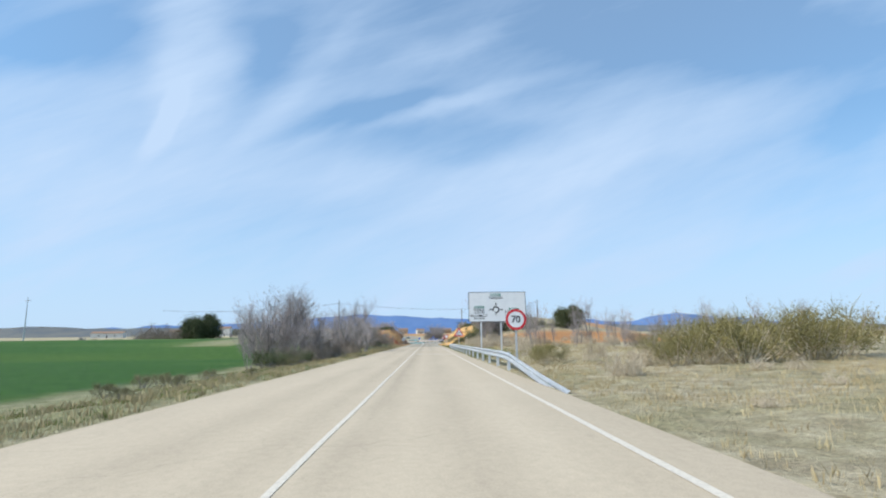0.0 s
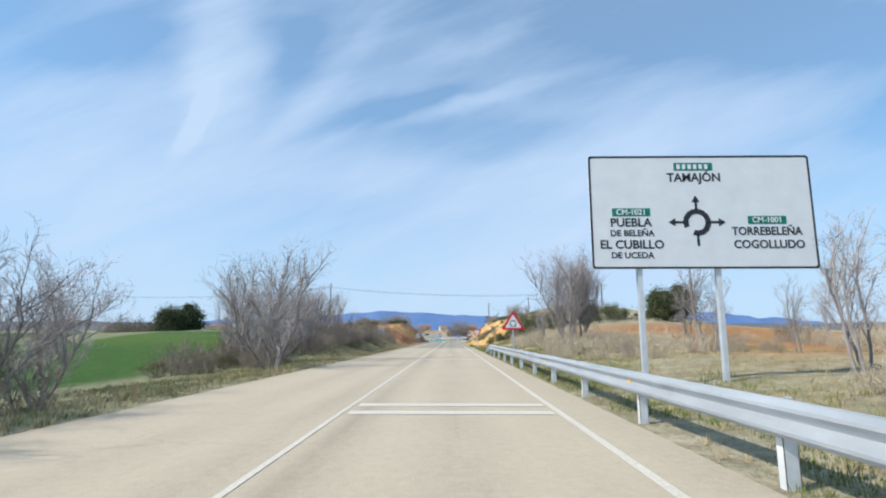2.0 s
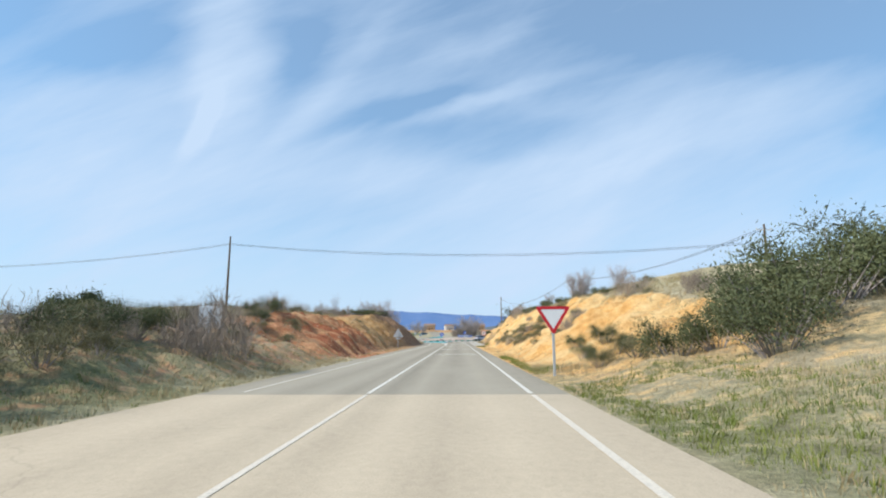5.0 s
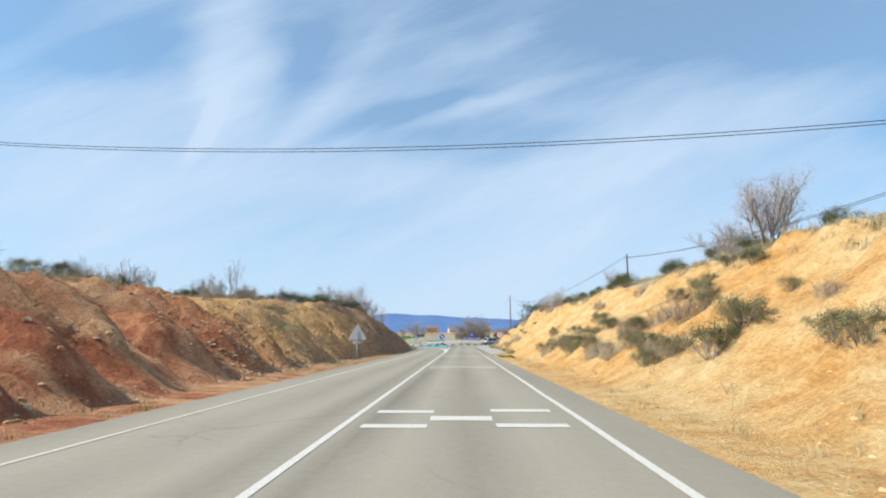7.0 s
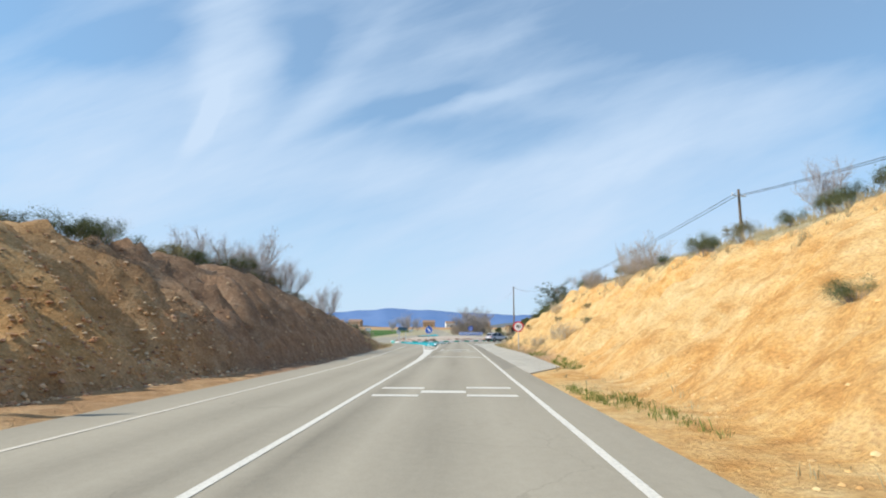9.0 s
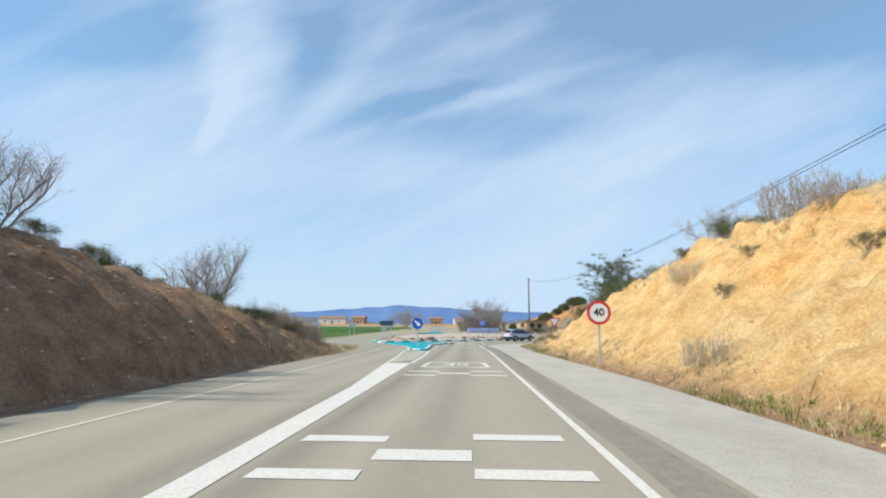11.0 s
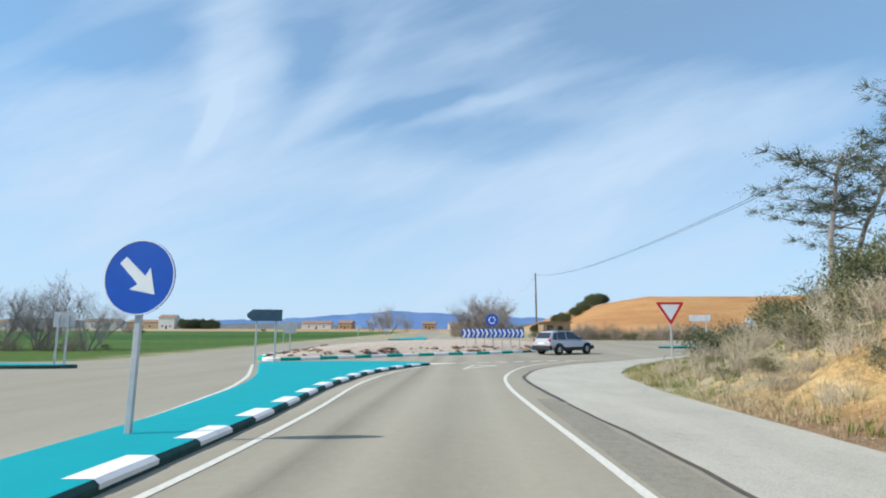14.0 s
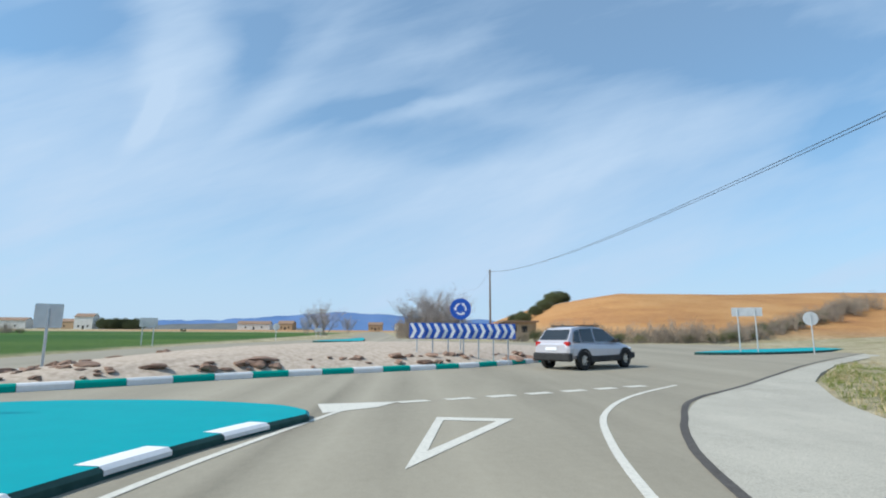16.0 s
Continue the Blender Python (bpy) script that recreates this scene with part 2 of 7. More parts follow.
M["white_line"] = paint("white_road_paint", (0.66, 0.635, 0.565), 0.95)
M["worn_line"] = paint("worn_road_paint", (0.65, 0.595, 0.50), 0.95)
M["faint_line"] = paint("faded_road_paint", (0.50, 0.455, 0.38), 0.9)
M["teal"] = paint("teal_paint", (0.0, 0.315, 0.36), 0.2, 0.08)
M["kerb_green"] = paint("turquoise_kerb_paint", (0.0, 0.36, 0.30), 0.3, 0.1)
M["white_kerb"] = paint("white_kerb_paint", (0.80, 0.81, 0.82), 0.3)


def ground_material():
    m, nt, b = material("ground_soil_and_grass", 0.95, 0, 0.15)

    def att(name):
        a = nt.nodes.new("ShaderNodeAttribute")
        a.attribute_name = name
        return a.outputs["Fac"]
    f1, f2, f3 = noise_at(nt, 0.25, 6, 0.6), noise_at(nt, 1.7, 6, 0.65, offset=5), noise_at(nt, 14, 4, 0.7)
    dry = ramp(nt, f2, [(0.30, (0.24, 0.20, 0.13)), (0.5, (0.37, 0.32, 0.215)), (0.7, (0.49, 0.43, 0.305))])
    dry = mixed(nt, ramp(nt, f1, [(0.45, (0, 0, 0)), (0.66, (0.5, 0.5, 0.5))]), dry, ramp(nt, f2, [(0.3, (0.11, 0.115, 0.035)), (0.7, (0.21, 0.205, 0.075))]))
    lush = mixed(nt, ramp(nt, noise_at(nt, 0.018, 3, 0.5, (0.4, 1.6, 1)), [(0.45, (0, 0, 0)), (0.58, (1, 1, 1))]), ramp(nt, f2, [(0.3, (0.025, 0.075, 0.016)), (0.7, (0.05, 0.12, 0.025))]), ramp(nt, f2, [(0.3, (0.06, 0.115, 0.022)), (0.7, (0.10, 0.155, 0.038))]))
    ochre = ramp(nt, f2, [(0.28, (0.38, 0.185, 0.056)), (0.5, (0.56, 0.31, 0.11)), (0.72, (0.66, 0.43, 0.195))])
    ochre = mixed(nt, ramp(nt, f1, [(0.40, (0, 0, 0)), (0.58, (0.7, 0.7, 0.7))]), ochre, ramp(nt, f2, [(0.3, (0.50, 0.33, 0.145)), (0.7, (0.68, 0.52, 0.29))]))
    rust = ramp(nt, f2, [(0.28, (0.185, 0.060, 0.034)), (0.5, (0.335, 0.122, 0.062)), (0.72, (0.53, 0.265, 0.14))])
    strata = noise_at(nt, 0.8, 6, 0.65, (0.16, 1.1, 0.35), 9.0)
    rust = mixed(nt, ramp(nt, strata, [(0.44, (0, 0, 0)), (0.62, (0.8, 0.8, 0.8))]), rust, ramp(nt, f2, [(0.3, (0.44, 0.25, 0.12)), (0.7, (0.60, 0.41, 0.23))]))
    tan = ramp(nt, f2, [(0.28, (0.36, 0.22, 0.085)), (0.5, (0.47, 0.315, 0.14)), (0.72, (0.56, 0.41, 0.21))])
    ochre = mixed(nt, att("pale"), ochre, tan)
    # brown earth, also carrying shade painted onto the far left bank
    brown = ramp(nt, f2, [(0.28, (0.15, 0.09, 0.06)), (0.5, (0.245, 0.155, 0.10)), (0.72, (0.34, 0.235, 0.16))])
    furrow = noise_at(nt, 0.06, 6, 0.65, (1.0, 0.35, 9.0), 3.0)
    plough = mixed(nt, 0.5, ramp(nt, f2, [(0.3, (0.30, 0.14, 0.055)), (0.7, (0.46, 0.245, 0.10))]), ramp(nt, furrow, [(0.35, (0.24, 0.115, 0.065)), (0.5, (0.40, 0.215, 0.09)), (0.65, (0.50, 0.31, 0.145))]))
    col = mixed(nt, att("green"), dry, lush)
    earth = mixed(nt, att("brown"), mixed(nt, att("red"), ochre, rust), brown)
    col = mixed(nt, att("plough"), col, plough)
    # ragged edge between turf and bare earth
    e = nt.nodes.new("ShaderNodeMath"); e.operation = "ADD"
    link(nt, att("earth"), e.inputs[0])
    o = nt.nodes.new("ShaderNodeMath"); o.operation = "MULTIPLY_ADD"
    link(nt, f2, o.inputs[0]); o.inputs[1].default_value, o.inputs[2].default_value = 1.3, -0.65
    link(nt, o.outputs[0], e.inputs[1])
    er = nt.nodes.new("ShaderNodeMapRange"); er.inputs[1].default_value, er.inputs[2].default_value = 0.35, 0.65
    link(nt, e.outputs[0], er.inputs[0])
    col = mixed(nt, er.outputs[0], col, earth)
    col = mixed(nt, 0.45, col, ramp(nt, f3, [(0.3, (0.25, 0.25, 0.25)), (0.7, (0.95, 0.95, 0.95))]), "OVERLAY")
    link(nt, col, b.inputs["Base Color"])
    f4 = noise_at(nt, 5.0, 8, 0.75, offset=13)
    hs0 = nt.nodes.new("ShaderNodeMath"); hs0.operation = "MULTIPLY_ADD"
    link(nt, f4, hs0.inputs[0]); hs0.inputs[1].default_value = 0.9
    link(nt, f3, hs0.inputs[2])
    hs = nt.nodes.new("ShaderNodeMath"); hs.operation = "MULTIPLY_ADD"
    link(nt, f2, hs.inputs[0]); hs.inputs[1].default_value = 2.5
    link(nt, hs0.outputs[0], hs.inputs[2])
    bump(nt, b, hs.outputs[0], 0.85, 0.08)
    return m


M["ground"] = ground_material()
M["gravel"] = simple("pinkish_gravel", (0.34, 0.27, 0.21), (0.56, 0.47, 0.39), 6, 0.95, bumps=0.6)


# ---- building helpers ----
def mesh_object(name, verts, faces, mat, parent=None, label="", smooth=False):
    me = bpy.data.meshes.new(name)
    me.from_pydata([tuple(v) for v in verts], [], faces)
    me.update()
    if mat:
        me.materials.append(mat)
    if smooth:
        me.shade_smooth()
    ob = new(name, me)
    if parent:
        ob.parent = parent
    if label:
        ob["label"] = label
    return ob


def part(name, bm, mat, parent=None, label="", smooth=False):
    me = bpy.data.meshes.new(name)
    bm.normal_update()
    bm.to_mesh(me)
    bm.free()
    if mat:
        me.materials.append(mat)
    if smooth:
        me.shade_smooth()
    ob = new(name, me)
    if parent:
        ob.parent = parent
    if label:
        ob["label"] = label
    return ob


def lerp_table(table):
    ks = [k for k, _ in table]
    vs = [v for _, v in table]
    return lambda t: np.interp(t, ks, vs)


def smooth01(v):
    v = np.clip(v, 0, 1)
    return v * v * (3 - 2 * v)


def rise(y):
    """Gentle climb of the land beyond the junction."""
    return 0.021 * np.maximum(0, np.minimum(y, 700) - 220)


def poly_slab(name, pts, mat, top=0.0, depth=0.12, follow=True, parent=None, label=""):
    """A flat slab with the given outline; its top lies `top` above the land."""
    bm = bmesh.new()
    z = (lambda y: float(rise(y))) if follow else (lambda y: 0.0)
    up = [bm.verts.new((x, y, z(y) + top)) for x, y in pts]
    dn = [bm.verts.new((x, y, z(y) + top - depth)) for x, y in pts]
    f = bm.faces.new(up)
    if f.calc_area() and f.normal.z < 0:
        f.normal_flip()
    n = len(pts)
    for i in range(n):
        bm.faces.new((up[i], dn[i], dn[(i + 1) % n], up[(i + 1) % n]))
    bmesh.ops.recalc_face_normals(bm, faces=bm.faces)
    bmesh.ops.triangulate(bm, faces=[f for f in bm.faces if len(f.verts) > 4])
    bmesh.ops.recalc_face_normals(bm, faces=bm.faces)
    return part(name, bm, mat, parent, label)


def catmull(pts, steps=6, closed=False):
    out = []
    n = len(pts)
    for i in range(n if closed else n - 1):
        p = [Vector(pts[(i + k) % n] if closed else pts[min(max(i + k, 0), n - 1)]) for k in (-1, 0, 1, 2)]
        for s in range(steps):
            t = s / steps
            out.append(0.5 * ((2 * p[1]) + (p[2] - p[0]) * t + (2 * p[0] - 5 * p[1] + 4 * p[2] - p[3]) * t * t + (3 * p[1] - p[0] - 3 * p[2] + p[3]) * t ** 3))
    if not closed:
        out.append(Vector(pts[-1]))
    return [tuple(v) for v in out]


# ---- the land ----
right_crest = lerp_table([(-40, 0.3), (20, 0.35), (50, 0.6), (66, 1.0), (75, 1.5), (90, 2.3), (100, 3.5), (107, 4.0), (120, 4.4), (135, 4.6), (150, 4.7), (165, 5.0), (178, 5.1), (186, 4.7), (193, 3.9), (199, 3.3), (204, 2.2), (209, 1.2), (213, 0.5), (217, 0.1), (222, 0.0)])
right_toe = lerp_table([(-40, 5.2), (80, 5.4), (100, 5.6), (140, 5.9), (152, 6.4), (170, 7.0), (190, 6.9), (200, 7.2), (208, 7.6), (213, 9.0), (217, 11), (222, 11.6)])
left_crest = lerp_table([(-40, -0.9), (46, -0.7), (54, 0.3), (62, 1.1), (70, 1.6), (80, 1.8), (97, 1.8), (110, 3.1), (118, 3.3), (130, 3.4), (142, 4.2), (156, 4.9), (162, 4.8), (167, 4.4), (173, 3.7), (178, 3.3), (182, 2.5), (186, 1.9), (192, 1.3), (197, 0.6), (202, 0.0)])
left_toe = lerp_table([(-40, -4.4), (90, -4.6), (110, -5.1), (128, -5.7), (142, -5.7), (152, -5.1), (160, -5.0), (180, -5.8), (190, -6.3), (200, -8.0)])
gravelly = lerp_table([(60, 0.0), (80, 0.35), (92, 0.75), (100, 1.0), (190, 1.0), (200, 0.8), (206, 0.3), (212, 0.0)])
left_bare = lerp_table([(56, 0.0), (64, 0.3), (78, 0.35), (98, 0.5), (106, 1.0), (160, 1.0), (175, 1.0), (192, 0.9), (198, 0.0)])


OUTLINE = [(-3.7, -300), (4.3, -300), (4.3, 148), (6.0, 152), (6.6, 170), (6.4, 190), (6.6, 205), (7.1, 209.5), (7.75, 212.2), (8.65, 214.6), (9.5, 216.7), (10.4, 218.5), (11.3, 220), (12.2, 221.4), (13.7, 223.7), (16.2, 226.7), (20.8, 231.6), (33, 242.5),
           (80, 281), (75, 290), (38, 265), (26, 264), (14, 270), (5, 278), (0.4, 290), (-0.4, 300), (-8.6, 420), (-16, 540), (-24, 540), (-16.6, 420), (-8.4, 300), (-10, 284), (-13, 268), (-16, 256), (-17, 244), (-16.8, 232), (-16.8, 224),
           (-17.4, 220), (-18.5, 218.5), (-24, 216), (-75, 214.5), (-75, 207), (-25, 206.5), (-14, 206), (-9, 203), (-6.3, 199), (-5.4, 190), (-4.8, 175), (-3.7, 152)]


def paved(x, y):
    """How far inside the paved area a place lies, in metres (negative outside)."""
    inside = np.zeros(np.shape(x), bool)
    near = np.full(np.shape(x), 1e9)
    for (ax, ay), (bx, by) in zip(OUTLINE, OUTLINE[1:] + OUTLINE[:1]):
        t = np.clip(((x - ax) * (bx - ax) + (y - ay) * (by - ay)) / ((bx - ax) ** 2 + (by - ay) ** 2), 0, 1)
        near = np.minimum(near, np.hypot(x - ax - t * (bx - ax), y - ay - t * (by - ay)))
        if ay != by:
            cross = ((ay > y) != (by > y)) & (x < (bx - ax) * (y - ay) / (by - ay) + ax)
            inside ^= cross
    return np.where(inside, near, -near)


def land(x, y):
    """Height of the bare land, without relief."""
    cr, tr, cl, tl = right_crest(y), right_toe(y), left_crest(y), left_toe(y)
    s = np.clip((x - tr) / (12.6 - tr), 0, 1)
    zr = cr * np.where(s < 1, s ** 1.05, 1) + np.clip(x - 12.6, 0, 8) * 0.30 * np.clip(cr / 4.5, 0, 1) 
    zr = zr + (1.2 - zr) * smooth01((x - 25) / 30) * (y < 262)
    far = smooth01((y - 138) / 16)
    cx = 12.2 - 1.9 * far
    sl = np.clip((tl - x) / (tl + cx), 0, 1)
    cl = cl * (1 - 0.12 * far)
    zl = cl * sl ** np.interp(y, [120, 150, 178, 190], [0.92, 0.58, 0.58, 0.9]) + np.clip(-12.2 - x, 0, 6) * 0.10 * np.clip(cl / 4, 0, 1)
    zl = zl + 0.024 * np.clip(-x - 45, 0, 700) * smooth01((150 - y) / 120) - smooth01((-x - 18) / 40) * np.clip(cl, 0, 9) * 0.6
    z = np.where(x > 0, zr, zl) + rise(y)
    hill = 8.6 * smooth01((y - 266) / 48) * smooth01((x - 17) / 26) * smooth01((520 - y) / 160) + 3.0 * smooth01((x - 60) / 60) * smooth01((y - 280) / 60) * smooth01((560 - y) / 160)
    return z + hill * smooth01((150 - x) / 60)


GRID = {}


def build_ground():
    def axis(dense, lo, hi):
        out = list(dense)
        step, v = 1.0, dense[0]
        while v > lo:
            step *= 1.22
            v -= step
            out.insert(0, v)
        step, v = 1.0, dense[-1]
        while v < hi:
            step *= 1.22
            v += step
            out.append(v)
        return np.array(out)
    xs = axis(np.r_[np.arange(-22, -14, 0.8), np.arange(-14, -3.4, 0.32), np.arange(-3.4, 4.0, 0.9), np.arange(4.0, 16, 0.32), np.arange(16, 30, 0.8)], -4300, 4300)
    ys = axis(np.r_[np.arange(-30, 60, 0.8), np.arange(60, 96, 0.42), np.arange(96, 150, 0.30), np.arange(150, 215, 0.36), np.arange(215, 300, 1.0)], -900, 4600)
    X, Y = np.meshgrid(xs, ys)
    Z = land(X, Y)
    inside = paved(X, Y)
    nx, ny = len(xs), len(ys)
    earth, green, red, plough = (np.zeros_like(Z) for _ in range(4))
    # brown soil; on the left past y 141 it also paints in shade
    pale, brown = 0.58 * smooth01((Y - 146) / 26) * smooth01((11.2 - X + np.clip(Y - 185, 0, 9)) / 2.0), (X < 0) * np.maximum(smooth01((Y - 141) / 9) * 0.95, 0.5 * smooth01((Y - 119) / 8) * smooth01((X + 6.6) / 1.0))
    pale = np.where(X < 0, 0.65 * smooth01((Y - 118) / 9) * smooth01((X + 11.6) / 0.8), pale)
    cr, tr, cl, tl = right_crest(Y), right_toe(Y), left_crest(Y), left_toe(Y)
    onr = np.clip((X - tr + 0.8) / 0.8, 0, 1) * np.clip((13.2 - X) / 1.0, 0, 1) * gravelly(Y)
    earth = np.maximum(earth, onr * 1.0)
    earth = np.maximum(earth, np.interp(Y, [90, 96, 150, 165], [0.85, 1.0, 1.0, 0.7]) * gravelly(Y) * ((X > 4) & (X < 8)))
    strip_in = smooth01((Y - 152) / 8) * smooth01((208 - Y) / 8) * (X > 4)
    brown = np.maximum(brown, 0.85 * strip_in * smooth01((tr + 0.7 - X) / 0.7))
    earth = np.maximum(earth, 0.7 * strip_in * (X < 9))
    onl = np.clip((tl - X + 0.4) / 0.8, 0, 1) * np.clip((X + 13.0) / 1.0, 0, 1) * left_bare(Y)
    earth = np.maximum(earth, onl)
    earth = np.maximum(earth, 0.8 * smooth01((Y - 99) / 6) * smooth01((196 - Y) / 8) * ((X < -3.6) & (X > -8)))
    red = np.where(X < 0, 1 - 0.75 * smooth01((Y - 118) / 9) * smooth01((X + 11.6) / 0.8), 0)
    # green crop beyond the left verge, and beyond the junction on the left
    green = np.maximum(green, smooth01((-X - 11.5) / 3) * np.where(X > -26, smooth01((78 - Y) / 12), smooth01((330 - Y) / 60) * smooth01((-X - 26) / 10 + (Y < 58))))
    green = np.maximum(green, 0.42 * smooth01((-X - 3.5) / 1.0) * smooth01((96 - Y) / 20))
    green = np.maximum(green, 0.35 * smooth01((X - 4.0) / 1.0) * smooth01((8.5 - X) / 3) * smooth01((88 - Y) / 15) * smooth01((Y - 24) / 10))
    green = np.maximum(green, smooth01((-X - 16.5) / 4) * smooth01((Y - 215) / 5) * smooth01((420 - Y) / 40))
    plough = smooth01((X - 18) / 10) * smooth01((Y - 268) / 14) * smooth01((150 - X) / 60)
    plough = np.maximum(plough, smooth01((X - 11) / 4) * smooth01((Y - 34) / 10) * smooth01((84 - Y) / 10))
    plough = np.maximum(plough, 0.8 * smooth01((Y - 420) / 30) * (X < 0) * (X > -160))
    # verge strips stay grassy
    for j in range(ny):
        y = ys[j]
        if y < -40 or y > 430:
            continue
        for i in range(nx):
            x = xs[i]
            if x < -90 or x > 90:
                continue
            d = inside[j, i]
            if d > 0.3:
                Z[j, i] -= 0.16
                continue
            n1 = noise.noise((x * 0.35, y * 0.35, 0.0))
            z = 0.10 * n1 * min(1, max(0.0, -d - 0.1) / 1.5)
            e = earth[j, i]
            if 4.5 < x < 16 and e > 0.1:
                s = min(1, max(0, (x - tr[j, i]) / 1.6)) * min(1, max(0, (14.5 - x) / 1.5))
                gully = noise.fractal((x * 0.25, y * 0.55, 3.0), 0.9, 2.1, 5)
                rill = abs(noise.noise((x * 0.10, y * 0.50 + 0.05 * x, 11.0)))
                z += s * e * (0.50 * gully + 0.55 * noise.noise((y * 0.20, 7.0, x * 0.15)) + (0.5 + 0.6 * min(1, max(0, (y - 140) / 20))) * (rill - 0.25) + (0.16 + 0.30 * min(1, max(0, (y - 140) / 20))) * noise.fractal((x * 0.9, y * 0.8, 21.0), 0.8, 2.1, 4) + 0.16 * noise.noise((x * 1.5, y * 1.3, 1.0)))
            if -15 < x < -4.5 and e > 0.1:
                s = min(1, max(0, (tl[j, i] - x) / 1.4)) * min(1, max(0.15, (x + 12.3) / 2.2)) * (1 - 0.5 * min(1, max(0, (y - 148) / 12)))
                rid = abs(noise.noise((x * 0.10, y * 0.56 + 0.35 * noise.noise((x * 0.3, y * 0.2, 3.0)), 9.0)))
                cut = abs(noise.noise((x * 0.16, y * 0.95 + 0.4 * noise.noise((x * 0.4, y * 0.3, 8.0)), 19.0)))
                z += s * e * (2.8 * (0.25 - rid) + 1.35 * (0.24 - cut) + 0.32 * noise.fractal((x * 0.5, y * 0.9, 5.0), 0.9, 2.1, 4) + 0.22 * noise.noise((x * 1.7, y * 1.9, 2.0)))
            if d > -0.5:
                z -= 0.03
            Z[j, i] += z
    GRID.update(x=xs, y=ys, z=Z)
    me = bpy.data.meshes.new("ground")
    verts = np.stack([X, Y, Z], -1).reshape(-1, 3)
    idx = np.arange(nx * ny).reshape(ny, nx)
    faces = np.stack([idx[:-1, :-1], idx[:-1, 1:], idx[1:, 1:], idx[1:, :-1]], -1).reshape(-1, 4)
    me.from_pydata(verts.tolist(), [], faces.tolist())
    me.update()
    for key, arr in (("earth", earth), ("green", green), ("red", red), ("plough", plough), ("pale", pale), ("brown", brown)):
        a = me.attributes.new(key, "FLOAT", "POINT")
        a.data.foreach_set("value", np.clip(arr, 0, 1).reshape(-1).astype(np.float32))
    me.materials.append(M["ground"])
    me.shade_smooth()
    return tagged(new("ground", me), "dry verges, crop fields and bare ochre road cuttings", "ground", kind="structure")


ground = build_ground()


def land_z(x, y):
    """Height of the finished ground at a place."""
    gx, gy, gz = GRID["x"], GRID["y"], GRID["z"]
    i, j = int(np.clip(np.searchsorted(gx, x) - 1, 0, len(gx) - 2)), int(np.clip(np.searchsorted(gy, y) - 1, 0, len(gy) - 2))
    u, v = (x - gx[i]) / (gx[i + 1] - gx[i]), (y - gy[j]) / (gy[j + 1] - gy[j])
    return float((gz[j, i] * (1 - u) + gz[j, i + 1] * u) * (1 - v) + (gz[j + 1, i] * (1 - u) + gz[j + 1, i + 1] * u) * v)


def ridge(name, y0, x0, x1, heights, mat, label, seed):
    """A far range of hills as a solid with an uneven skyline."""
    bm = bmesh.new()
    top = lerp_table(heights)
    n = 160
    rows = []
    for i in range(n + 1):
        x = x0 + (x1 - x0) * i / n
        h = float(top(x)) * (0.86 if abs(y0) > 3000 else 1) + 20 * noise.fractal((x * 0.004, seed, 0), 1.0, 2.0, 5) * (abs(y0) / 3500)
        rows.append([bm.verts.new((x, y0 - 500 * abs(y0) / 3800, -20)), bm.verts.new((x, y0 - 180 * abs(y0) / 3800, h * 0.62)), bm.verts.new((x, y0, h)), bm.verts.new((x, y0 + 260, -20))])
    for a, b in zip(rows, rows[1:]):
        for k in range(3):
            bm.faces.new((a[k], b[k], b[k + 1], a[k + 1]))
    bmesh.ops.recalc_face_normals(bm, faces=bm.faces)
    return tagged(part(name, bm, mat, smooth=True), label, "hills", kind="structure")


# distance haze is painted into the base colours of both ranges
M["far_hills"] = simple("far_hills_painted_haze", (0.095, 0.175, 0.345), (0.14, 0.225, 0.41), 0.004, 1.0, spec=0)
M["near_hills"] = simple("scrub_hills_painted_haze", (0.11, 0.13, 0.15), (0.17, 0.175, 0.165), 0.02, 1.0, spec=0)
ridge("backdrop_mountains", 3900, -2600, 2600, [(-2600, 120), (-1500, 150), (-900, 175), (-520, 215), (-250, 200), (0, 195), (300, 165), (800, 150), (1500, 150), (1800, 205), (2050, 190), (2600, 120)], M["far_hills"], "far wooded mountains with haze painted in as blue", 2.2)
ridge("backdrop_hills", 1500, -1900, 1700, [(-1900, 50), (-900, 46), (-400, 36), (-120, 20), (60, 20), (160, 34), (500, 38), (1700, 36)], M["near_hills"], "low scrub-covered hills beyond the fields, haze painted in", 5.1)

# ---- road and junction ----
def ragged(pts, amount, step=1.0):
    """The same polyline with a rough, crumbled edge."""
    out = []
    for a, b in zip(pts, pts[1:]):
        a, b = Vector(a), Vector(b)
        n = max(1, int((b - a).length / step))
        d = (b - a).normalized()
        for i in range(n):
            p = a.lerp(b, i / n)
            w = amount * (noise.noise((p.x * 0.25, p.y * 0.25, 2.0)) + 0.7 * noise.noise((p.x * 1.1, p.y * 1.1, 5.0)))
            out.append((p.x - d.y * w, p.y + d.x * w))
    out.append(pts[-1])
    return out


